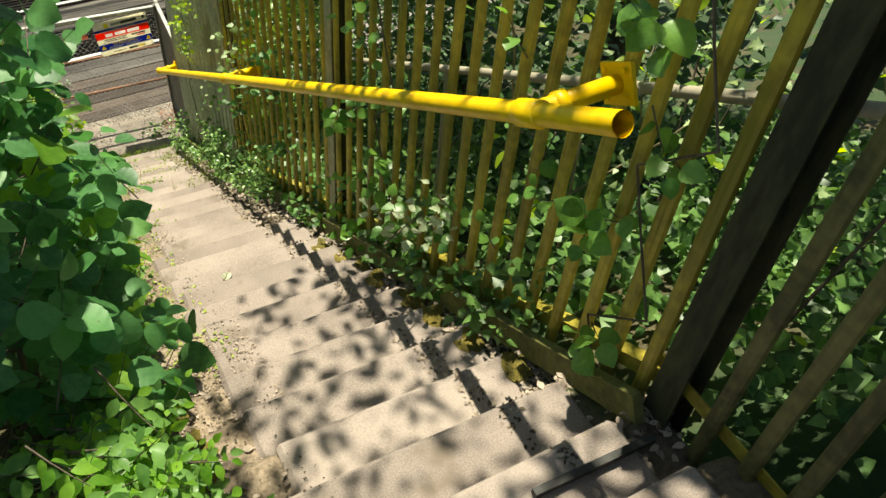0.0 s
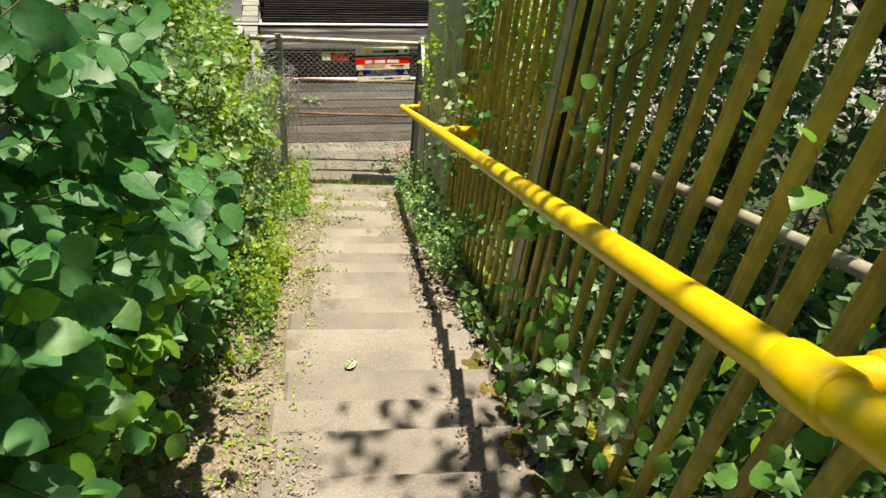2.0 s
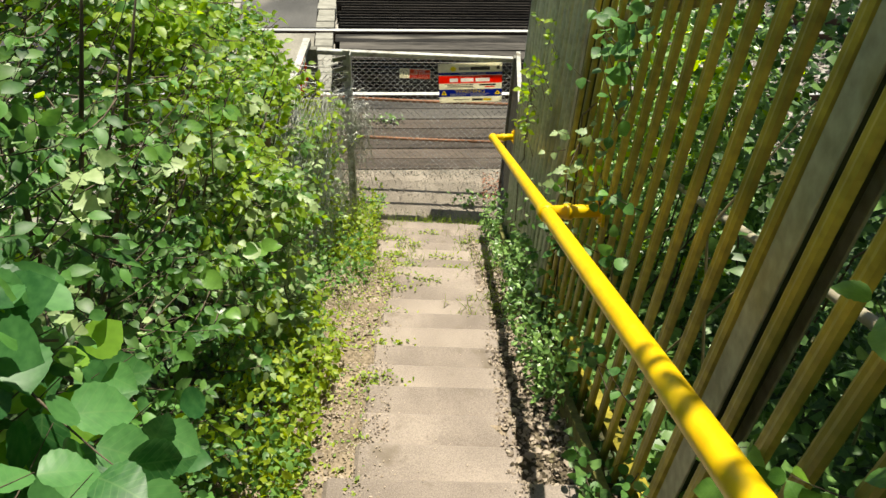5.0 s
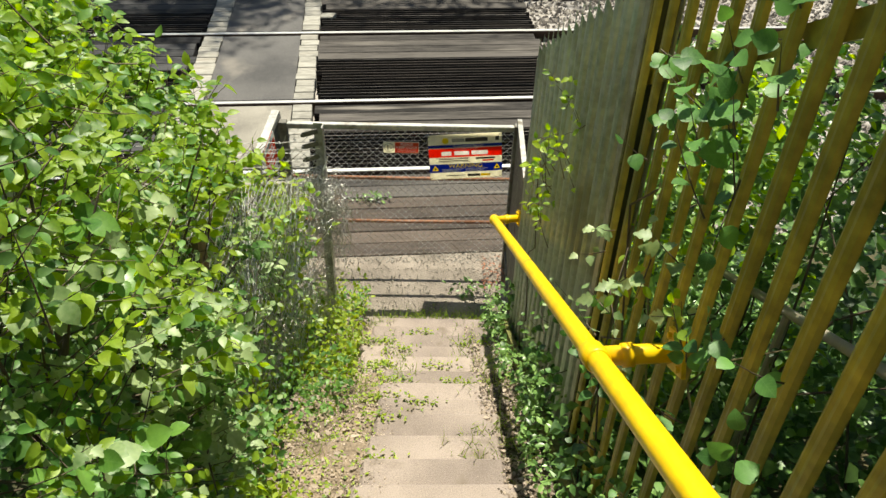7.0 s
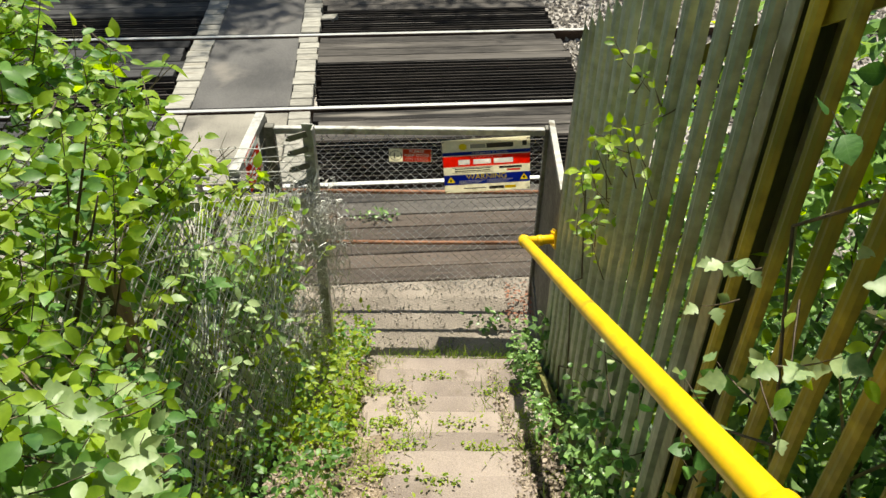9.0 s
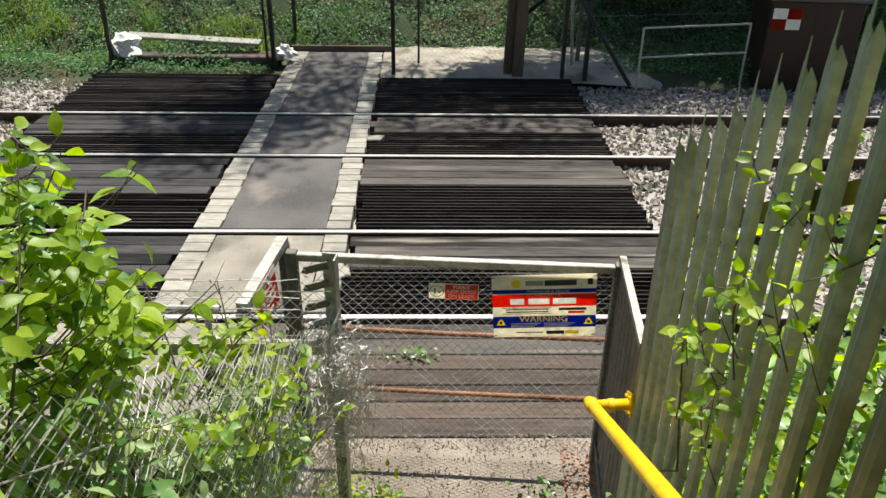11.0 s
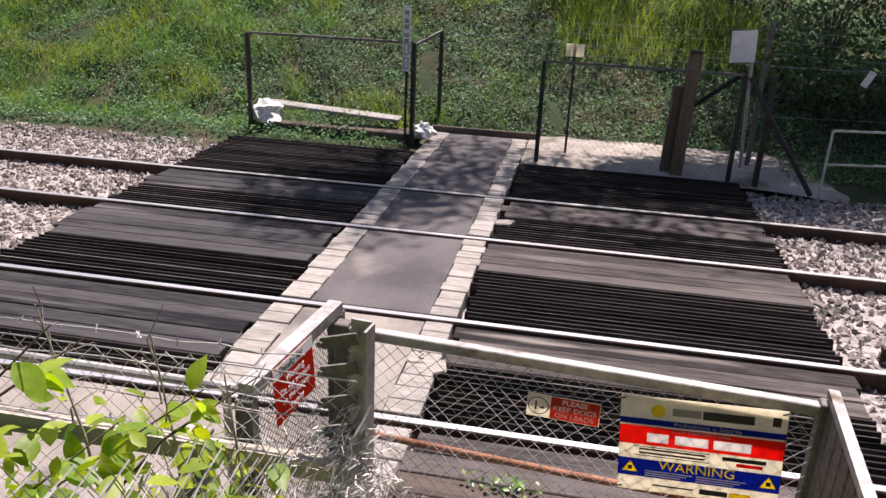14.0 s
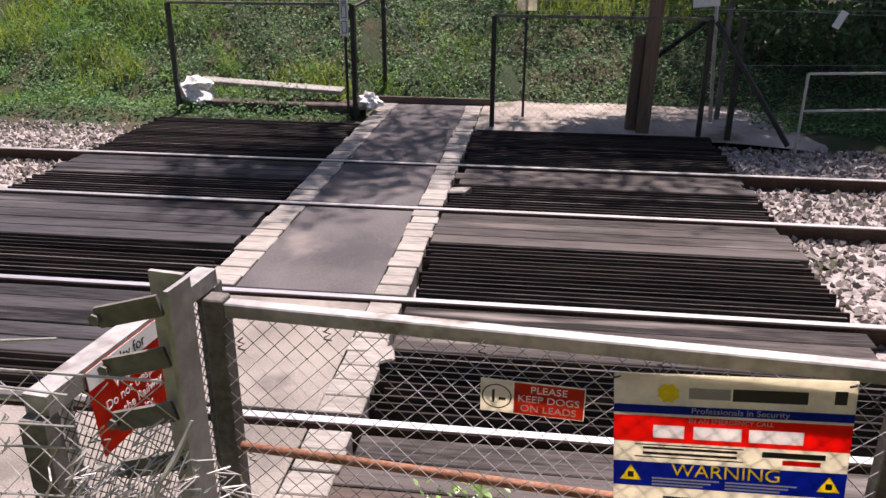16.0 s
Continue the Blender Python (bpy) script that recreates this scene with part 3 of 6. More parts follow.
plate("name_bar", 0.185, 0.285, H * 0.835, H * 0.91, 0.002, paint("grey_print", (0.25, 0.25, 0.24)), sign)
plate("name_bar", 0.29, 0.465, H * 0.83, H * 0.915, 0.002, INK, sign)
plate("crest", 0.525, 0.553, H * 0.84, H * 0.93, 0.002, INK, sign)
PRINT = board_paint("white_board_print", (0.88, 0.86, 0.80))
inlay(bands[5], [flat_text("Professionals in Security", 0.024, PRINT, sign, pose(0.31, 0.002, H * 0.745), "lettering", 0.0024)])
heading = [flat_text("IN AN EMERGENCY CALL", 0.018, PRINT, sign, pose(0.29, 0.002, H * 0.672), "lettering", 0.0024)]
for x0, x1 in ((0.10, 0.178), (0.20, 0.318), (0.335, 0.465)):
    heading.append(part("number_bar", box(B(), x0, x1, -0.0004, 0.0044, H * 0.535, H * 0.63), PRINT, sign))
inlay(bands[3], heading)
for z in (0.448, 0.408):
    plate("text_bar", 0.075, 0.31, H * z, H * (z + 0.018), 0.002, INK, sign)
for x0, x1, z0, z1 in ((0.055, 0.325, 0.385, 0.392), (0.055, 0.325, 0.478, 0.485)):
    plate("text_frame", x0, x1, H * z0, H * z1, 0.002, INK, sign)
plate("operator_bar", 0.37, 0.52, H * 0.435, H * 0.475, 0.002, INK, sign)
plate("operator_bar", 0.42, 0.51, H * 0.385, H * 0.42, 0.002, RED, sign)
caution = [flat_text("WARNING", 0.056, SUNNY, sign, pose(0.285, 0.002, H * 0.290), "lettering", 0.0024)]
for x in (0.045, 0.535):
    bm = B()
    tri_ = [[bm.verts.new((x + a, y, H * 0.20 + b)) for a, b in ((-0.028, 0), (0.028, 0), (0, 0.048))] for y in (-0.0004, 0.0044)]
    bm.faces.new(tri_[0])
    bm.faces.new(list(reversed(tri_[1])))
    for k in range(3):
        bm.faces.new((tri_[0][k], tri_[1][k], tri_[1][(k + 1) % 3], tri_[0][(k + 1) % 3]))
    bmesh.ops.recalc_face_normals(bm, faces=bm.faces)
    caution.append(part("hazard_triangle", bm, SUNNY, sign))
    plate("hazard_mark", x - 0.008, x + 0.008, H * 0.225, H * 0.268, 0.0035, INK, sign)
inlay(bands[1], caution)
for i in range(3):
    for x0, x1 in ((0.10, 0.27), (0.285, 0.46)):
        plate("text_bar", x0, x1 - 0.02 * i, H * (0.222 - 0.024 * i), H * (0.232 - 0.024 * i), 0.003, CHALK, sign)
plate("maker_bar", 0.30, 0.40, H * 0.045, H * 0.10, 0.002, INK, sign)
plate("maker_bar", 0.405, 0.48, H * 0.045, H * 0.10, 0.002, SUNNY, sign)
plate("text_bar", 0.13, 0.28, H * 0.07, H * 0.085, 0.002, INK, sign)
for x, z in ((0.01, H - 0.012), (W - 0.01, H - 0.012), (0.01, 0.012), (W - 0.01, 0.012)):
    part("wire_tie", tube(B(), [(x - 0.012, -0.006, z), (x, -0.008, z + 0.004), (x + 0.012, 0.01, z)], 0.003, 5), INK, sign)

dogs = thing("dog_sign", "small white and faded red sign about dogs on leads", "sign", BARRIER @ pose(0.742, -0.048, 1.184, 0, 0, 0) @ Matrix.Diagonal((0.925, 1, 0.85, 1)))
part("board", box(B(), 0, 0.30, 0, 0.003, 0, 0.118, 0.001), CREAM, dogs)
plate("red_field", 0.098, 0.297, 0.004, 0.114, 0.0015, ORANGE, dogs)
for i, line in enumerate(("PLEASE", "KEEP DOGS", "ON LEADS")):
    flat_text(line, 0.034, CHALK, dogs, pose(0.197, -0.003, 0.094 - 0.034 * i))
bm = B()
for i in range(24):
    a0, a1 = 2 * math.pi * i / 24, 2 * math.pi * (i + 1) / 24
    bm.faces.new([bm.verts.new((0.048 + r * math.cos(a), -0.0022, 0.059 + r * math.sin(a))) for r, a in ((0.040, a0), (0.044, a0), (0.044, a1), (0.040, a1))])
part("roundel", bm, INK, dogs)
plate("pictogram_bar", 0.034, 0.042, 0.036, 0.082, 0.0022, INK, dogs)
plate("pictogram_bar", 0.054, 0.074, 0.046, 0.056, 0.0022, INK, dogs)

# the short return between barrier and palisade
ret = thing("return_panel", "grey steel barred return panel joining barrier to palisade fence", "barrier")
pa, pb = Vector((2.015, 8.29, 1.45)), Vector((1.905, 7.40, 1.50))
part("top_bar", bar(B(), pa, pb, 0.036, 0.03), GALV, ret, "bright worn top bar")
part("bottom_bar", bar(B(), pa - Vector((0, 0, 1.28)), pb - Vector((0, 0, 1.3)), 0.05, 0.04), OLDSTEEL, ret)
for i in range(8):
    p = pa.lerp(pb, (i + 0.5) / 8)
    part("upright", box(B(), p.x - 0.012, p.x + 0.012, p.y - 0.032, p.y + 0.032, 0.02, p.z - 0.02, 0.003), OLDSTEEL, ret)

# cranked angle post with barbed wire, and the chain link by the steps
apost = thing("angle_post", "galvanised angle-iron fence post with barbed-wire arms", "fence post", pose(0.552, 7.533, 0, 0, 0, -8))
bm = B()
box(bm, 0.0, 0.008, -0.06, 0.0, -0.1, 1.895)
box(bm, -0.06, 0.0, -0.008, 0.0, -0.1, 1.90)
part("angle", bm, GALV, apost)
for z in (1.855, 1.765, 1.665, 1.57):
    bm = B()
    bar(bm, (-0.03, -0.03, z), (-0.13, -0.05, z - 0.025), 0.008, 0.035)
    tube(bm, [(-0.13, -0.062, z - 0.025), (-0.13, -0.038, z - 0.025)], 0.010, 6)
    part("arm", bm, OLDSTEEL, apost)


def barbed(name, a, b, label, seed, barbs=True):
    t = thing(name, label, "wire")
    r = random.Random(seed)
    a, b = Vector(a), Vector(b)
    n = max(3, int((b - a).length / 0.12))
    pts = [a.lerp(b, i / n) + Vector((0, r.uniform(-.006, .006), r.uniform(-.008, .008) - 0.05 * math.sin(math.pi * i / n))) for i in range(n + 1)]
    bm = B()
    tube(bm, pts, 0.0022, 5)
    part("strand", bm, WIRE, t)
    if barbs:
        bm = B()
        for p in pts[1:-1]:
            for _ in range(3):
                d = Vector((r.uniform(-.3, .3), r.uniform(-1, 1), r.uniform(-1, 1))).normalized() * 0.014
                tube(bm, [p - d, p + d], 0.0013, 4)
        tagged(part("barb", bm, WIRE, t), kind="stuff")
    return t


for i, (z0, z1) in enumerate(((1.83, 1.88), (1.745, 1.77), (1.69, 1.66), (1.645, 1.60), (1.55, 1.50))):
    barbed("barbed_wire", (0.40, 7.42, z0), (-4.5, 7.55, z1), "slack galvanised barbed wire strand above chain-link", 40 + i)


def bm_copy(me, shift):
    bm = B()
    bm.from_mesh(me)
    for v in bm.verts:
        v.co += shift + Vector((0.01 * noise.noise(v.co * 7), 0.03 * noise.noise(v.co * 3), 0.012 * noise.noise(v.co * 5)))
    return bm


def chain_fence(name, a, b, height, label, sag=0.012, pitch=0.05, wire=None):
    """Chain link from a to b (feet), with posts at its ends and line wires."""
    a, b = Vector(a), Vector(b)
    d = b - a
    run = Vector((d.x, d.y, 0))
    t = thing(name, label, "fence", Matrix.Translation(a) @ Matrix.Rotation(math.atan2(d.y, d.x), 4, "Z"))
    bm = diamond_mesh(d.length, height, pitch, 0.0016 if pitch < 0.045 else 0.0012, sag)
    ca, sa = run.length / d.length, d.z / d.length
    for v in bm.verts:
        x, z = v.co.x, v.co.z
        v.co.x, v.co.z = x * ca - z * sa * 0.3, x * sa + z
        v.co.y += 0.05 * noise.noise((x * 2.3, z * 2.1, 5)) + 0.02 * noise.noise((x * 9, z * 9, 2))
    part("chain_link", bm, wire or WIRE, t)
    if pitch < 0.045:
        loose = bm_copy(t.children[0].data, Vector((0.013, 0.035, 0.02)))
        part("chain_link", loose, WIRE, t, "second slack layer of wire")
    for h in (0.05, height * 0.5, height):
        part("line_wire", tube(B(), [(0, 0, h), (run.length / 2, 0, h + d.z / 2 - 0.02), (run.length, 0, h + d.z)], 0.0025, 5), WIRE, t)
    return t


side = chain_fence("chain_link_fence", (0.10, 5.05, 1.50), (0.455, 6.92, 0.42), 1.34, "sagging galvanised chain-link fence smothered by shrubs", 0.006, 0.040)
chain_fence("chain_link_fence", (-4.5, 7.52, 0.2), (0.53, 7.46, 0.2), 1.55, "galvanised chain-link fence along the railway boundary", 0.012)
for x in (-2.6, -1.0):
    pst = thing("fence_post", "plain galvanised angle fence post", "fence post", pose(x, 7.53, 0))
    part("angle", box(box(B(), 0, 0.006, -0.045, 0, -0.2, 1.8), -0.045, 0, -0.006, 0, -0.2, 1.8), GALV, pst)
brail = thing("boundary_rail", "weathered pale timber rail along the chain-link fence", "rail")
part("rail_bar", bar(B(), (-4.4, 7.40, 1.50), (0.50, 7.38, 1.515), 0.035, 0.06), material("pale_timber", (0.30, 0.27, 0.21), (0.50, 0.46, 0.38), 0.85, grain=40, patch=4, bump=0.3, stretch=(0.1, 1, 1)), brail)
trail = thing("tubular_rail", "galvanised tubular guard rail beyond the chain-link fence", "rail")
part("tube", tube(B(), [(-4.6, 8.36, 1.12), (-0.25, 8.40, 1.05)], 0.022, 10), GALV, trail)
for x in (-4.2, -2.5, -0.32):
    part("upright", tube(B(), [(x, 8.38, -0.1), (x, 8.38, 1.08)], 0.02, 8), GALV, trail)

# crumpled wire at the corner
crumple = thing("wire_tangle", "crumpled bundle of torn galvanised chain-link wire", "wire")
rnd = random.Random(21)
bm = B()
for i in range(520):
    s = rnd.random()
    c = Vector((0.50, 7.40, 1.63)).lerp(Vector((0.62, 7.36, 1.22)), s) if i % 2 else Vector((0.55, 7.34, 1.55)).lerp(Vector((0.47, 6.98, 0.70)), s)
    c += Vector((rnd.gauss(0, 0.055), rnd.gauss(0, 0.04), rnd.gauss(0, 0.045)))
    d = Vector((rnd.gauss(0, 1), rnd.gauss(0, 1), rnd.gauss(0, 1.6))).normalized()
    e = d.orthogonal().normalized()
    n = rnd.randint(5, 9)
    tube(bm, [c + d * 0.022 * k + e * 0.016 * (1 if k % 2 else -1) + Vector((0, 0, -0.004 * k * k)) for k in range(n)], 0.0017, 3, False)
part("tie", tube(B(), [(0.575, 7.45, 1.69), (0.555, 7.42, 1.64), (0.53, 7.39, 1.60)], [0.003, 0.006, 0.003], 6), WIRE, crumple, "thick twisted tie")
part("strand", bm, WIRE, crumple)

# kissing-gate leaf with its red notice
gate = thing("crossing_gate", "galvanised steel gate leaf with expanded-mesh infill beside the crossing", "gate")
ga, gb = Vector((0.135, 8.49, 0)), Vector((0.05, 7.79, 0))
for h, w in ((1.452, 0.06), (0.18, 0.05)):
    part("rail_bar", bar(B(), ga + Vector((0, 0, h)), gb + Vector((0, 0, h)), w, 0.05), GALV, gate)
for p in (ga, gb):
    part("stile", box(B(), p.x - 0.03, p.x + 0.03, p.y - 0.03, p.y + 0.03, 0.02, 1.43, 0.004), OLDSTEEL, gate)
ob = part("mesh_infill", diamond_mesh((gb - ga).length, 1.2, 0.022, 0.0016), DARKWIRE, gate)
ob.matrix_basis = Matrix.Translation(ga + Vector((0, 0, 0.2))) @ Matrix.Rotation(math.atan2(gb.y - ga.y, gb.x - ga.x), 4, "Z")
gd = (gb - ga).normalized()
gn = Vector((-gd.y, gd.x, 0))
at = ga + gd * 0.44 + gn * 0.045 + Vector((0, 0, 1.245))
notice = thing("warning_notice", "red trespass warning notice wired to the gate", "sign",
               Matrix(((-gd.x, -gn.x, 0, at.x), (-gd.y, -gn.y, 0, at.y), (0, 0, 1, at.z), (0, 0, 0, 1))) @ pose(0, 0, 0, -4, 0, 0))
part("board", box(B(), -0.148, 0.148, -0.004, 0.0, 0, 0.222, 0.001), board_paint("notice_red", (0.86, 0.10, 0.03)), notice)
part("white_strip", box(B(), -0.148, 0.148, -0.0055, -0.0042, 0.176, 0.222), CHALK, notice)
flat_text("Penalty for", 0.040, INK, notice, pose(-0.02, -0.007, 0.199))
for i, line in enumerate(("Warning", "Do not trespass", "on the Railway", "Penalty")):
    flat_text(line, 0.040 if i == 0 else 0.034, CHALK, notice, pose(0, -0.006, 0.150 - 0.039 * i))
kpost = thing("gate_post", "square galvanised steel gate post", "fence post", pose(-0.10, 7.70, 0))
part("tube", box(B(), -0.045, 0.045, -0.045, 0.045, -0.1, 1.30, 0.004), OLDSTEEL, kpost)
part("cap", box(B(), -0.05, 0.05, -0.05, 0.05, 1.30, 1.32, 0.004), GALV, kpost)

# old pipe rail behind the palisade
OLDPAINT = paint("old_cream_paint", (0.34, 0.30, 0.22), 0.7)
pipe = thing("pipe_rail", "old dirty cream-painted pipe rail behind the palisade fence", "rail", STAIR)
part("pipe", tube(B(), [(1.46 + 0.105 * (s - 1), s, 2.342 - 0.585 * (s - 3.771) + 1.03) for s in (-0.6, 1.2, 3.0, 4.8, 6.4)], 0.018, 10), OLDPAINT, pipe, smooth=True)
for s in (0.2, 2.6, 5.0):
    r = 1.46 + 0.105 * (s - 1)
    z = 2.342 - 0.585 * (s - 3.771)
    part("leg", tube(B(), [(r, s, z - 0.3), (r, s, z + 1.02)], 0.016, 8), OLDPAINT, pipe)

# ---- the far side of the line ----
def frame_panel(name, a, b, h, label, mesh=True):
    t = thing(name, label, "barrier")
    a, b = Vector(a), Vector(b)
    for p in (a, b):
        part("post", box(B(), p.x - 0.03, p.x + 0.03, p.y - 0.03, p.y + 0.03, p.z - 0.2, p.z + h, 0.004), BLACKSTEEL, t)
    part("top_rail", bar(B(), a + Vector((0, 0, h)), b + Vector((0, 0, h)), 0.035, 0.035), OLDSTEEL, t, "worn grey top rail")
    if mesh:
        d = b - a
        ob = part("chain_link", diamond_mesh(d.length, h - 0.1, 0.06, 0.0011), DARKWIRE, t)
        ob.matrix_basis = Matrix.Translation(a + Vector((0, 0, 0.05))) @ Matrix.Rotation(math.atan2(d.y, d.x), 4, "Z")
    return t


frame_panel("mesh_barrier", (-4.10, 17.2, 0), (-1.52, 17.25, 0), 1.49, "dark steel chain-link barrier across the line")
frame_panel("mesh_barrier", (0.43, 16.78, 0), (3.08, 16.72, 0), 1.42, "dark steel chain-link barrier beside the sandy path")
frame_panel("mesh_barrier", (-1.52, 17.30, 0), (-1.36, 18.6, 0.1), 1.45, "dark side panel of chain-link at the far gateway")
brace = thing("braced_post", "dark steel gate post with a raking strut", "fence post", pose(3.43, 16.66, 0))
part("post", box(B(), -0.035, 0.035, -0.035, 0.035, -0.2, 1.45, 0.004), BLACKSTEEL, brace)
part("strut", bar(B(), (-0.3, 0.0, 1.40), (0.60, -0.5, 0.02), 0.05, 0.05), BLACKSTEEL, brace)
part("white_face", box(B(), -0.02, 0.05, 0.04, 0.055, 0.55, 1.30), CHALK, brace, "flaking white painted strip")
wpost = thing("timber_post", "stout weathered brown timber gate post", "fence post", pose(2.38, 16.80, 0, 0, 1.5, 0))
part("shaft", box(box(B(), -0.085, 0.085, -0.08, 0.08, -0.2, 1.66, 0.012), -0.215, -0.09, 0.0, 0.13, -0.2, 1.20, 0.01), POSTWOOD, wpost)
part("cap", box(B(), -0.09, 0.09, -0.085, 0.085, 1.66, 1.68, 0.006), TIMBER_GREY, wpost)
part("strut", bar(B(), (0.10, 0.1, 0.95), (0.72, 0.2, 1.45), 0.05, 0.05), TIMBER_GREY, wpost, "bare grey timber strut")

strip = thing("strip_sign", "tall narrow white notice on the far gate post", "sign", pose(-1.62, 17.20, 0))
part("board", box(B(), -0.055, 0.055, -0.01, 0.0, 1.08, 2.02, 0.002), CHALK, strip)
for z in (1.92, 1.80, 1.72, 1.60, 1.52):
    part("text_bar", box(B(), -0.035, 0.035, -0.013, -0.0105, z - 0.03, z + 0.03), paint("grey_text", (0.3, 0.3, 0.3)), strip)
for z in (1.40, 1.20):
    for x0, x1, z0, z1 in ((-0.036, -0.026, -0.08, 0.08), (0.026, 0.036, -0.08, 0.08), (-0.036, 0.036, 0.07, 0.08), (-0.036, 0.036, -0.08, -0.07)):
        part("outline_bar", box(B(), x0, x1, -0.013, -0.0105, z + z0, z + z1), POSTWOOD, strip)
part("pole", tube(B(), [(0, 0.03, -0.1), (0, 0.03, 1.9)], 0.02, 8), BLACKSTEEL, strip)

white_sign = thing("blank_sign", "blank white sheet sign tied to the far fence", "sign", pose(3.06, 17.15, 1.74, 0, -4, 8))
part("board", box(B(), -0.17, 0.17, -0.006, 0, -0.21, 0.21, 0.003), CHALK, white_sign)
part("pole", tube(B(), [(0.14, 0.03, -1.7), (0.14, 0.03, 0.1)], 0.025, 8), GALV, white_sign)
small = thing("small_notice", "small pale notice fixed above the far barrier", "sign", pose(0.82, 17.3, 1.53))
part("board", box(B(), -0.13, 0.13, -0.006, 0, -0.09, 0.09, 0.003), CREAM, small)
part("pole", tube(B(), [(0, 0.02, -1.5), (0, 0.02, 0.05)], 0.018, 8), BLACKSTEEL, small)

OLDCREAM = paint("dull_white_paint", (0.42, 0.43, 0.38), 0.7)
wgate = thing("hand_gate", "dull white tubular steel hand gate beside the far track", "gate")
wa, wb = Vector((4.17, 16.3, 0.0)), Vector((5.9, 16.65, 0.0))
for p in (wa, wb):
    part("upright", tube(B(), [p - Vector((0, 0, 0.1)), p + Vector((0, 0, 0.86))], 0.018, 8), OLDCREAM, wgate)
for h in (0.86, 0.42):
    part("bar", tube(B(), [wa + Vector((0, 0, h)), wb + Vector((0, 0, h))], 0.016, 8), OLDCREAM, wgate)

cab = thing("lineside_cabinet", "dark brown lineside cabinet with red and white chequer plate", "cabinet", pose(6.80, 17.0, 0, 0, 0, -6))
part("body", box(B(), -0.62, 0.75, -0.5, 0.5, -0.2, 1.22, 0.02), paint("cabinet_brown", (0.035, 0.018, 0.013)), cab)
part("roof", box(B(), -0.67, 0.80, -0.55, 0.55, 1.22, 1.29, 0.02), paint("cabinet_grey", (0.10, 0.10, 0.10)), cab)
for i in range(2):
    for j in range(2):
        part("chequer", box(B(), -0.58 + 0.21 * i, -0.37 + 0.21 * i, -0.512, -0.502, 0.80 + 0.155 * j, 0.955 + 0.155 * j), RED if i == j else CHALK, cab)
part("door_seam", box(B(), 0.05, 0.06, -0.506, -0.499, -0.1, 1.05), INK, cab)

for k, z in enumerate((1.95, 1.80, 1.64, 1.48)):
    barbed("barbed_wire", (3.5, 17.5, z), (9.5, 18.4, z - 0.1), "rusty barbed wire strand on the far boundary", 60 + k, False)
    barbed("barbed_wire", (-1.3, 18.6, z - 0.1), (3.5, 17.5, z), "rusty barbed wire strand over the far gateway", 70 + k, False)
chain_fence("chain_link_fence", (-1.35, 18.65, 0.1), (3.45, 17.6, 0.05), 1.45, "dull chain-link fence behind the far gateway", 0.01, 0.07, DARKWIRE)
chain_fence("chain_link_fence", (3.5, 17.55, 0.05), (9.0, 18.3, 0.1), 1.4, "dull chain-link fence along the far boundary", 0.01, 0.07, DARKWIRE)
fpost = thing("boundary_post", "dull grey boundary fence post", "fence post", pose(3.47, 17.6, 0))
part("shaft", box(B(), -0.032, 0.032, -0.032, 0.032, -0.2, 2.05, 0.006), OLDSTEEL, fpost)
for i, (x, z, a) in enumerate(((4.9, 1.36, 25), (5.55, 1.36, 10))):
    tag = thing("wire_tag", "small white plastic tag hung on the wire", "tag", pose(x, 17.72, z, 0, a, 0))
    part("tag_plate", box(B(), -0.05 + 0.03 * i, 0.05 - 0.03 * i, -0.003, 0.003, -0.13, 0.1, 0.001), CHALK, tag)

stay = thing("stay_bar", "thin pale stay bar bracing the far gateway fence", "stay")
part("rod", tube(B(), [(-1.30, 18.4, 1.38), (-0.31, 18.4, 0.10)], 0.011, 6), GALV, stay)

plank = thing("timber_plank", "loose pale timber plank lying at the foot of the bank", "plank", pose(-2.85, 17.72, 0.27, 6, 2.5, -2))
part("board", box(B(), -1.15, 1.05, -0.11, 0.11, 0.0, 0.05, 0.008), SLEEPER, plank)
for x, y, l, a in ((-2.75, 17.42, 2.5, -1), (-2.2, 17.55, 1.5, 2)):
    bk = thing("old_sleeper", "rotten dark timber sleeper at the foot of the bank", "sleeper", pose(x, y, 0, 0, 0, a))
    part("baulk", box(B(), -l / 2, l / 2, -0.11, 0.11, -0.05, 0.12, 0.015), TIMBER_BROWN, bk)


def crumpled_bag(name, x, y, z, size, seed):
    bm = B()
    bmesh.ops.create_icosphere(bm, subdivisions=3, radius=size)
    for v in bm.verts:
        n = v.co.normalized()
        v.co *= 0.75 + 0.55 * noise.noise(n * 2.2 + Vector((seed, 0, 0))) + 0.25 * noise.noise(n * 6 + Vector((0, seed, 0)))
        v.co.z = max(v.co.z * 0.75, -size * 0.45)
    ob = part(name, bm, CHALK)
    ob.location = (x, y, z + size * 0.4)
    return tagged(ob, "crumpled white plastic sack dumped beside the barrier", "rubbish bag")


crumpled_bag("plastic_sack", -3.98, 17.5, 0.06, 0.34, 2)
crumpled_bag("plastic_sack", -1.38, 17.45, 0.05, 0.22, 9)

# pale verge and sandy ground beyond the crossing
SAND = material("sandy_path", (0.24, 0.215, 0.18), (0.44, 0.40, 0.335), 0.95, grain=60, patch=2, bump=0.5, bump_scale=80, stain=(0.14, 0.13, 0.09), stain_scale=1.4, stain_at=0.55)
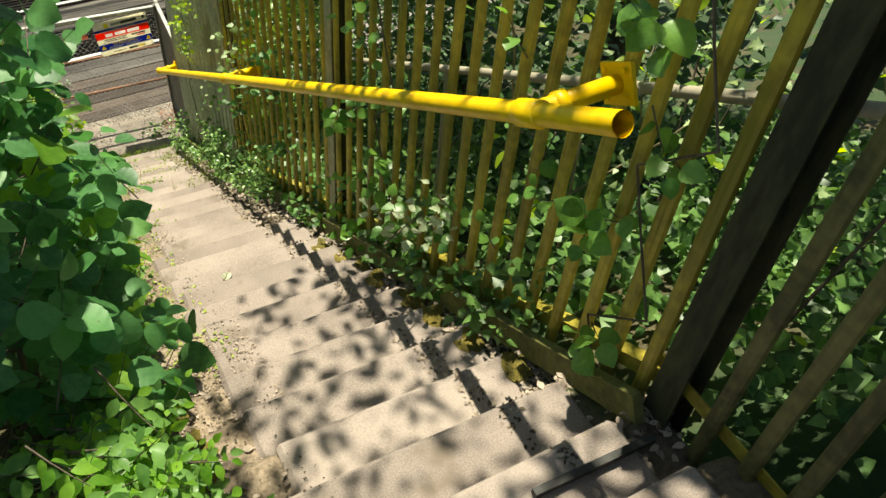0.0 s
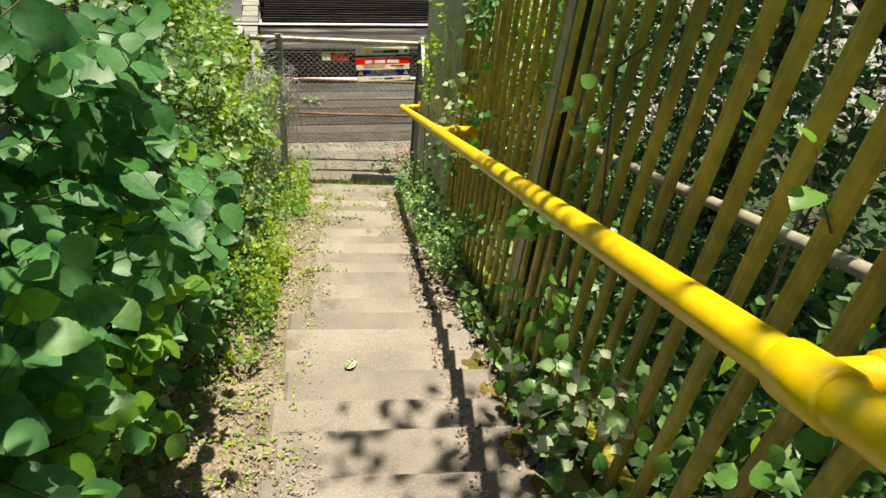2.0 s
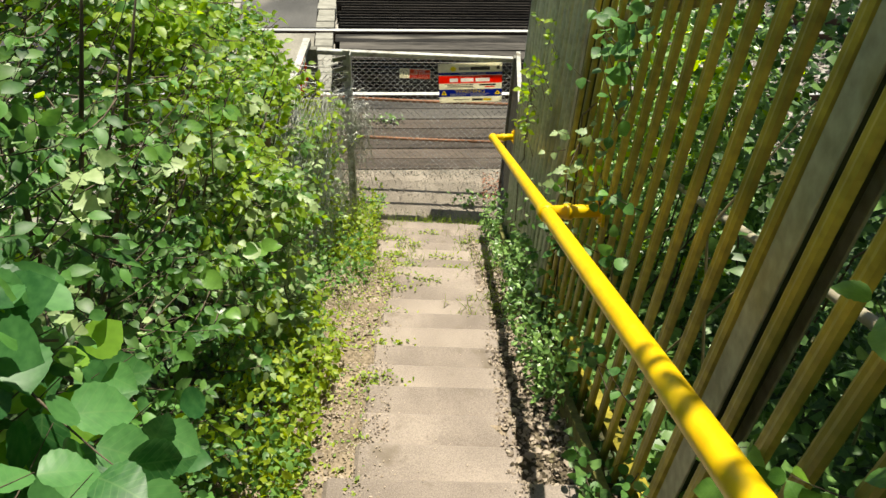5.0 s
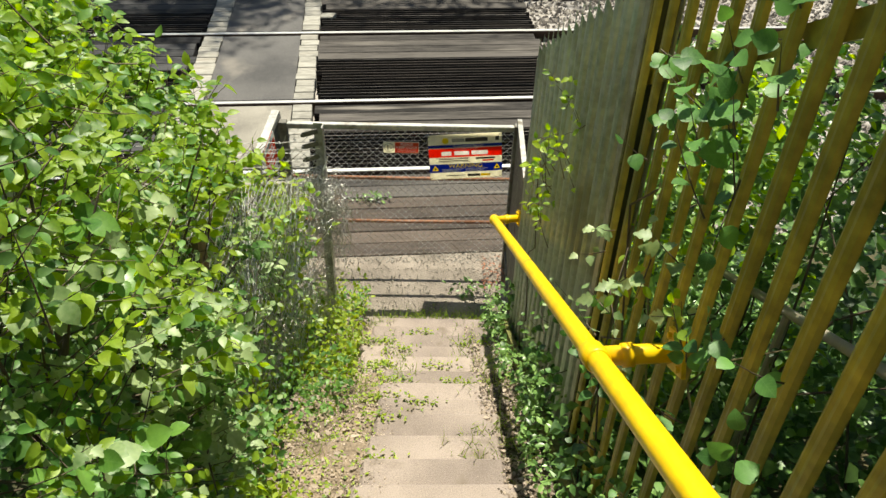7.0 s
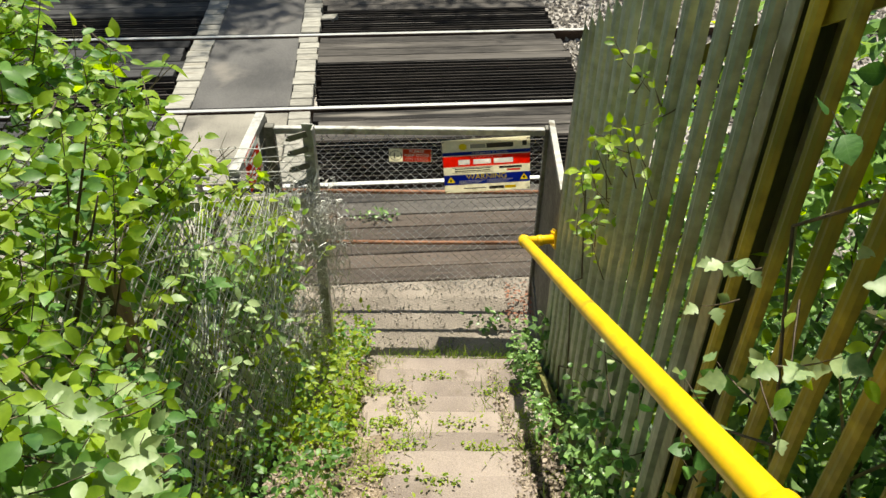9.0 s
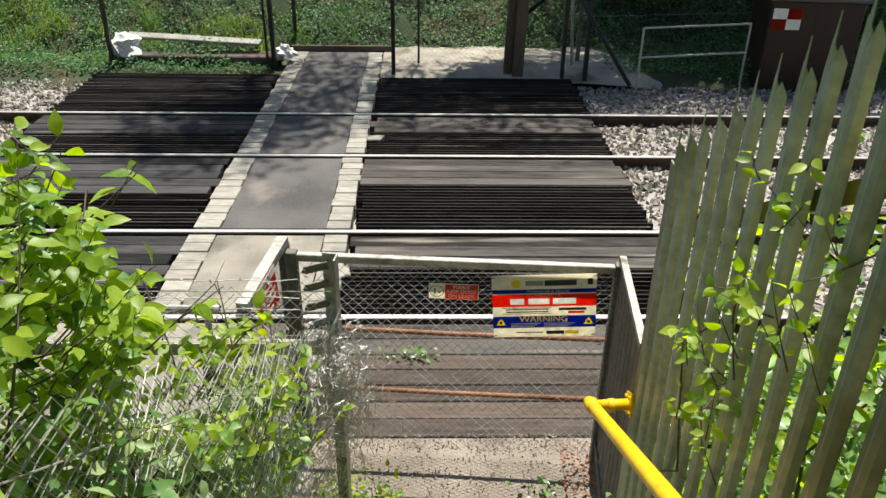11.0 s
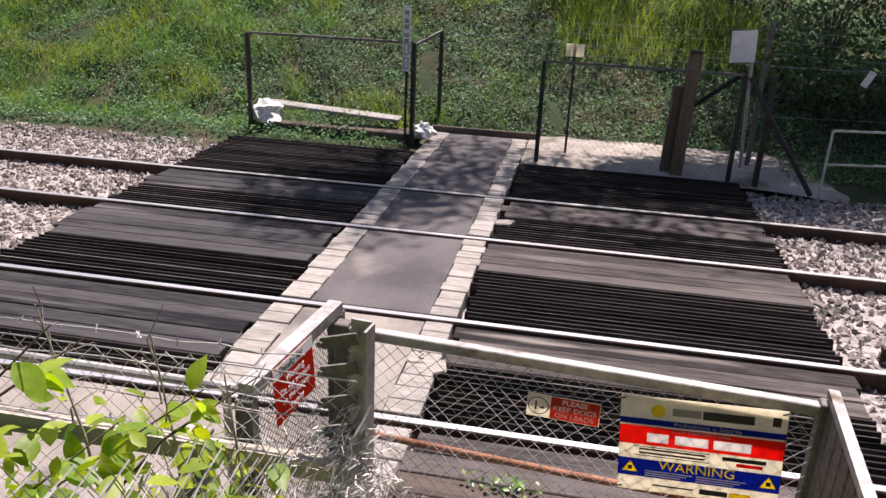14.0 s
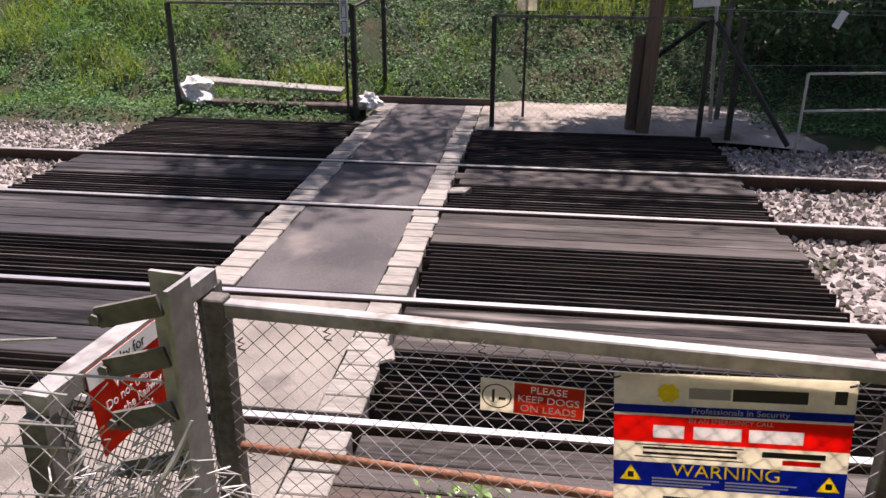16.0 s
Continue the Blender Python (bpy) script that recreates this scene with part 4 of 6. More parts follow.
sandp = grid_sheet("pavement", [0.22 + i * 0.12 for i in range(46)], [16.52 + i * 0.11 for i in range(20)], SAND,
                   lambda x, y: 0.015 - 0.07 * smooth(16.86, 16.55, y) + 0.02 * noise.noise((x * 1.7, y * 1.7, 9)) - 0.16 * smooth(3.6, 5.2, x))
kerb = thing("timber_edging", "low dark timber edging board across the path end", "edging")
part("board", box(B(), -1.38, 0.38, 18.12, 18.17, -0.1, 0.10, 0.006), TIMBER_BROWN, kerb)
tagged(sandp, "trodden sandy gravel path beyond the crossing", "path", kind="structure")

# ---- track bed ----
bed = grid_sheet("ballast_bed", [-60, -30] + [-12 + 0.4 * i for i in range(61)] + [30, 60], [8.55 + 0.25 * i for i in range(34)], BALLAST,
                 lambda x, y: -0.148 + 0.012 * noise.noise((x * 3, y * 3, 1)) - 0.06 * smooth(16.2, 16.8, y) - 0.06 * smooth(8.9, 8.55, y))
tagged(bed, "grey-brown bed of packed ballast under the tracks", "ballast", kind="structure")
track = thing("track_sleepers", "concrete sleepers under both tracks", "sleepers", kind="structure")
first_sl = None
for yc in ((D + A) / 2, (Bb + C) / 2):
    for i in range(-14, 22):
        x = 0.35 + i * 0.65
        if -4.1 < x < 3.1:
            continue
        if first_sl is None:
            first_sl = part("sleeper", box(B(), -0.125, 0.125, -1.25, 1.25, -0.19, 0.0, 0.02), SLEEPER, track)
            ob = first_sl
        else:
            ob = new("sleeper", first_sl.data)
            ob.parent = track
        ob.matrix_basis = pose(x, yc, -0.165)


def stones(name, areas, size, mat, label, seed, z_of):
    """Angular stones strewn over the areas (x0, x1, y0, y1, count), one mesh."""
    g = np.random.default_rng(seed)
    base = np.array([(1, 0, 0), (-1, 0, 0), (0, 1, 0), (0, -1, 0), (0, 0, 1), (0, 0, -1)], float)
    tri = np.array([(0, 2, 4), (2, 1, 4), (1, 3, 4), (3, 0, 4), (2, 0, 5), (1, 2, 5), (3, 1, 5), (0, 3, 5)])
    P = np.concatenate([np.column_stack((g.uniform(a, b, n), g.uniform(c, d, n))) for a, b, c, d, n in areas])
    n = len(P)
    z = np.array([z_of(x, y) for x, y in P]) + g.uniform(-0.01, 0.02, n)
    V = base[None] * (size * g.uniform(0.55, 1.35, (n, 1, 3))) + g.normal(0, size * 0.22, (n, 6, 3))
    a = g.uniform(0, 6.28, n)
    t = g.uniform(-0.6, 0.6, n)
    ca, sa, ct, st = np.cos(a)[:, None], np.sin(a)[:, None], np.cos(t)[:, None], np.sin(t)[:, None]
    x, y, zz = V[..., 0], V[..., 1] * ct - V[..., 2] * st, V[..., 1] * st + V[..., 2] * ct
    V = np.stack((x * ca - y * sa, x * sa + y * ca, zz), -1) + np.column_stack((P, z))[:, None]
    F = (tri[None] + 6 * np.arange(n)[:, None, None]).reshape(-1, 3)
    me = bpy.data.meshes.new(name)
    me.from_pydata(V.reshape(-1, 3).tolist(), [], F.tolist())
    me.materials.append(mat)
    return tagged(new(name, me), label, "ballast", kind="stuff")


def island_material(name, low, high, rough=0.9):
    m = bpy.data.materials.new(name)
    m.use_nodes = True
    n, l = m.node_tree.nodes, m.node_tree.links
    geo = n.new("ShaderNodeNewGeometry")
    k = n.new("ShaderNodeTexNoise")
    k.inputs["Scale"].default_value = 45
    l.new(geo.outputs["Position"], k.inputs["Vector"])
    ad = n.new("ShaderNodeMath")
    ad.operation = "MULTIPLY_ADD"
    ad.inputs[1].default_value, ad.inputs[2].default_value = 0.5, -0.25
    l.new(k.outputs["Fac"], ad.inputs[0])
    su = n.new("ShaderNodeMath")
    su.operation = "ADD"
    l.new(geo.outputs["Random Per Island"], su.inputs[0])
    l.new(ad.outputs[0], su.inputs[1])
    ramp = n.new("ShaderNodeValToRGB")
    ramp.color_ramp.elements[0].color, ramp.color_ramp.elements[1].color = (*low, 1), (*high, 1)
    l.new(su.outputs[0], ramp.inputs["Fac"])
    l.new(ramp.outputs[0], n["Principled BSDF"].inputs["Base Color"])
    n["Principled BSDF"].inputs["Roughness"].default_value = rough
    return m


STONE = island_material("track_stone", (0.11, 0.095, 0.08), (0.47, 0.425, 0.37))
stones("ballast", [(-10, -4.15, 8.7, 16.9, 15000), (3.15, 9.5, 8.7, 16.6, 15000)], 0.034, STONE, "angular grey-brown railway ballast stones", 5, lambda x, y: -0.15)
stones("grit", [(0.25, 2.05, 7.72, 8.46, 1100), (0.3, 2.0, 8.36, 8.50, 350)], 0.007, STONE, "loose grit and small stones on the landing", 6, lambda x, y: 0.0)


# ---- leaves ----
def template(widths, curl=0.12, fold=0.10, wave=0.0):
    """A leaf along +x, one unit long: midrib, two halves, drooping tip; widths at even steps."""
    n = len(widths)
    vs, fs = [(0.0, 0.0, 0.0)], []
    for i, w in enumerate(widths):
        x = (i + 1) / (n + 1)
        z = -curl * x * x
        u = wave * math.sin(i * 2.3)
        vs += [(x - 0.06 * w, w, z + fold * w * 2 + u), (x, 0, z), (x - 0.06 * w, -w, z + fold * w * 2 - u * 0.7)]
    vs.append((1.0, 0.0, -curl))
    tip = len(vs) - 1
    fs += [(0, 2, 1), (0, 3, 2)]
    for i in range(n - 1):
        a, b = 1 + 3 * i, 4 + 3 * i
        fs += [(a, a + 1, b + 1, b), (a + 1, a + 2, b + 2, b + 1)]
    a = 1 + 3 * (n - 1)
    fs += [(a, a + 1, tip), (a + 1, a + 2, tip)]
    return np.array(vs), fs


ROUND = template((0.26, 0.375, 0.42, 0.455, 0.44, 0.43, 0.375, 0.33, 0.20, 0.12), 0.24, 0.08, 0.035)
OVAL = template((0.20, 0.27, 0.17), 0.15, 0.12)
IVY = template((0.42, 0.30, 0.15), 0.10, 0.06)
LOBED = template((0.24, 0.36, 0.50, 0.27, 0.38, 0.27, 0.16, 0.13), 0.20, 0.10, 0.03)
BLADE = (np.array([(0, 0.5, 0), (0, -0.5, 0), (0.5, 0.36, 0.0), (0.5, -0.36, 0.0), (1.0, 0, -0.22)]), [(0, 1, 3, 2), (2, 3, 4)])


def unit(v):
    return v / np.maximum(np.linalg.norm(v, axis=-1, keepdims=True), 1e-9)


def leaf_sheet(name, P, axis, up, size, shape, mat, parent=None, width=1.0):
    """Many leaves in one mesh: feet P, directions, upper sides and lengths."""
    T, faces = shape
    n = len(P)
    axis = unit(axis)
    side = unit(np.cross(up, axis))
    nor = np.cross(axis, side)
    size = np.broadcast_to(np.asarray(size, float), (n,))
    wd = np.broadcast_to(np.asarray(width, float), (n,))
    V = P[:, None] + size[:, None, None] * (T[None, :, :1] * axis[:, None] + (wd[:, None, None] * T[None, :, 1:2]) * side[:, None] + T[None, :, 2:] * nor[:, None])
    k = len(T)
    lens = np.array([len(f) for f in faces])
    flat = np.concatenate([np.array(f) for f in faces])
    idx = (flat[None] + k * np.arange(n)[:, None]).reshape(-1)
    tot = np.tile(lens, n)
    me = bpy.data.meshes.new(name)
    me.vertices.add(n * k)
    me.vertices.foreach_set("co", V.reshape(-1).astype(np.float32))
    me.loops.add(len(idx))
    me.loops.foreach_set("vertex_index", idx.astype(np.int32))
    me.polygons.add(len(tot))
    me.polygons.foreach_set("loop_start", (np.cumsum(tot) - tot).astype(np.int32))
    me.polygons.foreach_set("use_smooth", np.ones(len(tot), dtype=bool))
    me.update(calc_edges=True)
    me.validate()
    me.materials.append(mat)
    ob = new(name, me)
    ob.parent = parent
    return ob


def to_world(R, S, Z):
    c, s = math.cos(radians(4.5)), math.sin(radians(4.5))
    return np.column_stack((R * c + S * s, -R * s + S * c, Z))


def slope_z(S):
    return 2.342 - 0.585 * (S - 3.771)


LEAF_HAZEL = leaf_material("hazel_leaf", (0.024, 0.100, 0.027), (0.112, 0.282, 0.084), 0.36, 0.45)
LEAF_LIME = leaf_material("young_leaf", (0.12, 0.23, 0.014), (0.34, 0.46, 0.04), 0.58, 0.42)
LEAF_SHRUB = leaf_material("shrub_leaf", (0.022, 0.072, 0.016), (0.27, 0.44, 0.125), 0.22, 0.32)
LEAF_IVY = leaf_material("ivy_leaf", (0.018, 0.060, 0.014), (0.165, 0.295, 0.078), 0.28, 0.42)
LEAF_WEED = leaf_material("weed_leaf", (0.08, 0.16, 0.014), (0.30, 0.38, 0.03), 0.34, 0.5)
LEAF_PALE = leaf_material("bramble_leaf", (0.09, 0.17, 0.05), (0.38, 0.47, 0.23), 0.27, 0.46)
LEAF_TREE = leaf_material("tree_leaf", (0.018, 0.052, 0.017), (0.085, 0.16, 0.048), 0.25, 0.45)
GRASS = leaf_material("grass_blade", (0.075, 0.15, 0.02), (0.26, 0.34, 0.06), 0.42, 0.55)
STRAW = leaf_material("dry_stalk", (0.16, 0.13, 0.07), (0.34, 0.29, 0.17), 0.2, 0.7)
LITTER = leaf_material("dead_leaf", (0.15, 0.115, 0.088), (0.45, 0.365, 0.29), 0.12, 0.85)
SOIL = leaf_material("soil_crumb", (0.03, 0.022, 0.014), (0.11, 0.085, 0.055), 0.05, 0.95)
LEAF_CLIMB = leaf_material("climbing_leaf", (0.05, 0.14, 0.022), (0.17, 0.33, 0.06), 0.36, 0.34)
# Shade is put into the colour of the next two leaves.
LEAF_DEEP_SHADE = leaf_material("deep_green_leaf", (0.014, 0.048, 0.010), (0.10, 0.20, 0.045), 0.22, 0.46)
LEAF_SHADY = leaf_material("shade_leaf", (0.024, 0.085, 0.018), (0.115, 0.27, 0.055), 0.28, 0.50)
BARK = material("bark", (0.05, 0.038, 0.025), (0.15, 0.115, 0.08), 0.9, grain=50, patch=5, bump=0.6, stretch=(1, 1, 0.25))


DRYTWIG = material("dry_twig", (0.24, 0.21, 0.17), (0.46, 0.42, 0.36), 0.9, grain=60, patch=8, bump=0.3)


def veined(name, base):
    """The same leaf with ribbed side veins, for leaves that are objects of their own."""
    m = base.copy()
    m.name = name
    n, l = m.node_tree.nodes, m.node_tree.links
    tc = n.new("ShaderNodeTexCoord")
    sep = n.new("ShaderNodeSeparateXYZ")
    l.new(tc.outputs["Object"], sep.inputs[0])
    ab = n.new("ShaderNodeMath")
    ab.operation = "ABSOLUTE"
    l.new(sep.outputs["Y"], ab.inputs[0])
    sk = n.new("ShaderNodeMath")
    sk.operation = "MULTIPLY_ADD"
    l.new(ab.outputs[0], sk.inputs[0])
    sk.inputs[1].default_value = -0.75
    l.new(sep.outputs["X"], sk.inputs[2])
    fr = n.new("ShaderNodeMath")
    fr.operation = "MULTIPLY"
    fr.inputs[1].default_value = 44.0
    l.new(sk.outputs[0], fr.inputs[0])
    sn = n.new("ShaderNodeMath")
    sn.operation = "SINE"
    l.new(fr.outputs[0], sn.inputs[0])
    ln = n.new("ShaderNodeMapRange")
    ln.inputs["From Min"].default_value, ln.inputs["From Max"].default_value = 0.86, 1.0
    l.new(sn.outputs[0], ln.inputs["Value"])
    rib = n.new("ShaderNodeMapRange")
    rib.inputs["From Min"].default_value, rib.inputs["From Max"].default_value = 0.022, 0.008
    l.new(ab.outputs[0], rib.inputs["Value"])
    mx = n.new("ShaderNodeMath")
    mx.operation = "MAXIMUM"
    l.new(ln.outputs[0], mx.inputs[0])
    l.new(rib.outputs[0], mx.inputs[1])
    sc = n.new("ShaderNodeMath")
    sc.operation = "MULTIPLY"
    sc.inputs[1].default_value = 0.30
    l.new(mx.outputs[0], sc.inputs[0])
    vm = n.new("ShaderNodeMix")
    vm.data_type = "RGBA"
    src = n["Principled BSDF"].inputs["Base Color"].links[0].from_socket
    l.new(sc.outputs[0], vm.inputs["Factor"])
    l.new(src, vm.inputs["A"])
    vm.inputs["B"].default_value = (0.20, 0.34, 0.12, 1)
    l.new(vm.outputs["Result"], n["Principled BSDF"].inputs["Base Color"])
    bp = n.new("ShaderNodeBump")
    bp.inputs["Strength"].default_value, bp.inputs["Distance"].default_value = 0.10, 0.00012
    l.new(sn.outputs[0], bp.inputs["Height"])
    l.new(bp.outputs[0], n["Principled BSDF"].inputs["Normal"])
    return m


def stems(name, feet, tops, radius, parent, seed, mat=None):
    """Bent tapering stems, each its own part."""
    r = random.Random(seed)
    for a, b in zip(feet, tops):
        a, b = Vector(a), Vector(b)
        mid = a.lerp(b, 0.5) + Vector((r.uniform(-.1, .1), r.uniform(-.1, .1), r.uniform(0, .1)))
        bm = B()
        tube(bm, [a, a.lerp(mid, 0.6), mid, mid.lerp(b, 0.6), b], [radius, radius * .85, radius * .65, radius * .45, radius * .15], 6)
        part(name, bm, mat or BARK, parent, smooth=True)


VEINED = {}


def single_leaves(P, axis, up, size, shape, mat, parent, count):
    """The outermost leaves as parts of their own on one shared mesh."""
    T, faces = shape
    me = bpy.data.meshes.new("leaf")
    me.from_pydata(T.tolist(), [], faces)
    me.polygons.foreach_set("use_smooth", [True] * len(me.polygons))
    if mat.name not in VEINED:
        VEINED[mat.name] = veined(mat.name + "_veined", mat)
    me.materials.append(VEINED[mat.name])
    axis = unit(axis)
    side = unit(np.cross(up, axis))
    nor = np.cross(axis, side)
    for i in range(min(count, len(P))):
        ob = new("leaf", me)
        ob.parent = parent
        m = Matrix.Identity(4)
        for c, v in enumerate((axis[i], side[i], nor[i])):
            for q in range(3):
                m[q][c] = v[q] * size[i]
        for q in range(3):
            m[q][3] = P[i][q]
        ob.matrix_basis = m


def rods(name, lines, mat, parent, sides=3):
    """Many thin tapering twigs, each a row of (x, y, z, radius), joined in one mesh."""
    V, F = [], []
    for pts in lines:
        k0 = len(V)
        for i, (x, y, z, r) in enumerate(pts):
            q0, q1 = pts[max(i - 1, 0)], pts[min(i + 1, len(pts) - 1)]
            d = Vector((q1[0] - q0[0], q1[1] - q0[1], q1[2] - q0[2])).normalized()
            u = d.orthogonal().normalized()
            w = d.cross(u)
            for k in range(sides):
                c, n = math.cos(2 * math.pi * k / sides) * r, math.sin(2 * math.pi * k / sides) * r
                V.append((x + u.x * c + w.x * n, y + u.y * c + w.y * n, z + u.z * c + w.z * n))
        for i in range(len(pts) - 1):
            for k in range(sides):
                F.append((k0 + i * sides + k, k0 + i * sides + (k + 1) % sides, k0 + (i + 1) * sides + (k + 1) % sides, k0 + (i + 1) * sides + k))
    me = bpy.data.meshes.new(name)
    me.from_pydata(V, [], F)
    me.polygons.foreach_set("use_smooth", [True] * len(me.polygons))
    me.materials.append(mat)
    ob = new(name, me)
    ob.parent = parent
    return tagged(ob, kind="stuff")


def spray(g, tip, out, L, K, big, droop, face, loose):
    """A bent shoot that ends at tip: feet, directions, upper sides and lengths of its alternate leaves, and its line."""
    side = unit(np.cross(out, (0, 0, 1.0)))
    u = np.linspace(0.18, 1.0, K) + g.normal(0, 0.02, K)
    pos = tip - out * L * (1 - u)[:, None] + np.array((0, 0, 1.0)) * (droop * L * (u ** 2 - 1))[:, None]
    turn = np.where(np.arange(K) % 2 == 0, 1.0, -1.0)
    turn[-1] = 0.0
    axis = out * np.where(turn == 0, 1.0, 0.5)[:, None] + side * (0.9 * turn)[:, None] + g.normal(0, 0.22, (K, 3)) + np.array((0, 0, -0.28))
    size = big * (0.62 + 0.45 * np.sin(np.pi * np.clip(u, 0, 1) * 0.85)) * g.uniform(0.8, 1.15, K)
    up = np.array(face) + g.normal(0, loose, (K, 3))
    pos = pos + unit(axis) * (0.16 * size)[:, None]
    line = [(*(tip - out * L * (1 - v) + np.array((0, 0, droop * L * (v * v - 1)))), 0.0024 * (1.1 - v) + 0.0006) for v in (0.0, 0.35, 0.7, 1.0)]
    return (pos, axis, up, size), line


def bush(name, label, seed, s_range, count, leaves, length, sizes, kinds, height, edge, floor=0.05, lump=0.22, droop=0.25, deep=0.35,
         face=(0.45, -0.25, 0.85), loose=0.32, singles=0, fill=0, fill_mat=None, stem_count=6):
    """A shrub left of the flight: leafy sprays that reach out to edge(s, h), over a darker inside.
    kinds: (material, leaf shape, weight(s, h)) of which each spray takes one."""
    t = thing(name, label, "shrub")
    g = np.random.default_rng(seed)
    bag = {k: [[], [], [], []] for k in range(len(kinds))}
    lines = []
    for _ in range(count):
        s = g.uniform(*s_range)
        top = height(s)
        h = floor + (top - floor) * (g.random() if g.random() > 0.3 else 1 - 0.2 * g.random())
        weights = np.array([k[2](s, h) for k in kinds])
        which = int(g.choice(len(kinds), p=weights / weights.sum()))
        r = edge(s, h) + lump * (noise.noise((s * 2.2, h * 2.2, seed)) + 0.7 * noise.noise((s * 6, h * 6, seed)))
        r -= abs(g.normal(0, 0.06)) if g.random() > deep else g.uniform(0, 0.45)
        out = np.array((0.75 + g.normal(0, 0.35), g.normal(-0.1, 0.55), 0.30 + g.normal(0, 0.40)))
        out /= np.linalg.norm(out)
        L, K = g.uniform(*length), int(g.integers(*leaves))
        big = g.uniform(*sizes)
        tip = to_world(np.array([r]), np.array([s]), np.array([slope_z(s) + h]))[0]
        leafy, line = spray(g, tip, out, L, K, big, droop, face, loose)
        for lst, v in zip(bag[which], leafy):
            lst.append(v)
        lines.append(line)
    for k, (mat, shape, _) in enumerate(kinds):
        if not bag[k][0]:
            continue
        P, axis, up, size = (np.concatenate(v) for v in bag[k])
        own = int(singles * len(P) / (count * (leaves[0] + leaves[1] - 1) / 2))
        order = g.permutation(len(P))
        if own:
            q = order[:own]
            single_leaves(P[q], axis[q], up[q], size[q], shape, mat, t, own)
        q = order[own:]
        tagged(leaf_sheet("foliage", P[q], axis[q], up[q], size[q], shape, mat, t), kind="stuff")
    rods("twig", lines, BARK, t)
    # Inner leaves take a darker colour that stands for the shade inside.
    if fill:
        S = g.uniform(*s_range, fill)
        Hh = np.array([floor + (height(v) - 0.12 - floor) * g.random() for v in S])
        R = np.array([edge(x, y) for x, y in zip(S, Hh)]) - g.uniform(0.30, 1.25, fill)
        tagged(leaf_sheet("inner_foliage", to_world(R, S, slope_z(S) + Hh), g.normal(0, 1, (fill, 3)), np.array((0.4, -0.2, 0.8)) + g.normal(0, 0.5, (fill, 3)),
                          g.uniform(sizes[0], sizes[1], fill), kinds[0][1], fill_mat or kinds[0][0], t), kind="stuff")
    r = random.Random(seed)
    feet, tops = [], []
    for _ in range(stem_count):
        s = r.uniform(*s_range)
        a, b = -0.35 - r.uniform(0, 0.7), -0.10 - r.uniform(0, 0.3)
        feet.append(to_world(np.array([a]), np.array([s]), np.array([slope_z(s) - 0.1]))[0])
        s2 = s + r.uniform(-.3, .3)
        tops.append(to_world(np.array([b]), np.array([s2]), np.array([slope_z(s2) + height(s2) * r.uniform(.45, .8)]))[0])
    stems("stem", feet, tops, 0.014, t, seed)
    return t


def mesh_r(s):
    """How far across the chain link beside the steps stands."""
    return -0.297 + 0.11 * (s - 5.04)


def always(w):
    return lambda s, h: w


def heart(curl, fold, wave, wide=0.45):
    """A broad toothed leaf, widest past its rounded base, drawn out to a short point."""
    out = []
    for i in range(13):
        x = (i + 1) / 14
        w = wide * math.sin(math.pi * x ** 0.80) ** 0.68 * (1 - 0.30 * smooth(0.74, 0.98, x))
        out.append(w * (1.035 if i % 2 else 0.965))
    return template(out, curl, fold, wave)


HAZEL, HAZEL_CURLED, HAZEL_FOLDED = heart(0.12, 0.05, 0.010), heart(0.28, 0.08, 0.018), heart(0.18, 0.15, 0.012, 0.44)
OVATE = template((0.18, 0.265, 0.285, 0.235, 0.125), 0.24, 0.12, 0.015)
# Sunlit yellow is put into this leaf's colour, for tops and outer shoots.
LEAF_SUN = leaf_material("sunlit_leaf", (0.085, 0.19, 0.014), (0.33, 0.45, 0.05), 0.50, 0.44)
LEAF_FRESH = leaf_material("fresh_leaf", (0.07, 0.19, 0.018), (0.22, 0.40, 0.05), 0.48, 0.42)
LEAF_MID = leaf_material("thicket_leaf", (0.035, 0.105, 0.022), (0.17, 0.32, 0.075), 0.36, 0.44)

# Hazel top past 1.7 is out of view, added to shade lower leaves.
bush("hazel_bush", "dense hazel bush with broad dark green leaves beside the steps", 1, (1.25, 3.05), 300, (5, 9), (0.20, 0.40), (0.070, 0.100),
     # Low sprays lean to a darker leaf that holds shade in its colour.
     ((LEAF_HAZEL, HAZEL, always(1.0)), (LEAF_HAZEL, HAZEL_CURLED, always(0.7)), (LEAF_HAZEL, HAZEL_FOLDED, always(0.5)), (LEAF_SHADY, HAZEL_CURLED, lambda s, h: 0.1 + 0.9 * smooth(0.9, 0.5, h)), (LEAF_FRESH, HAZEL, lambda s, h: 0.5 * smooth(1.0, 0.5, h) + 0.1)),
     lambda s: 1.0 + 1.35 * smooth(1.2, 1.7, s) - 0.95 * smooth(2.45, 2.85, s) - 0.3 * smooth(2.9, 3.3, s),
     lambda s, h: 0.10 - 0.20 * min(abs(h - 0.85), 1.0) ** 2 - 0.25 * smooth(0.45, 0.1, h) - 0.12 * smooth(1.9, 1.35, s),
     floor=0.42, lump=0.26, deep=0.5, face=(0.45, -0.28, 0.80), loose=0.34, singles=420, fill=1500, fill_mat=LEAF_DEEP_SHADE, stem_count=9)
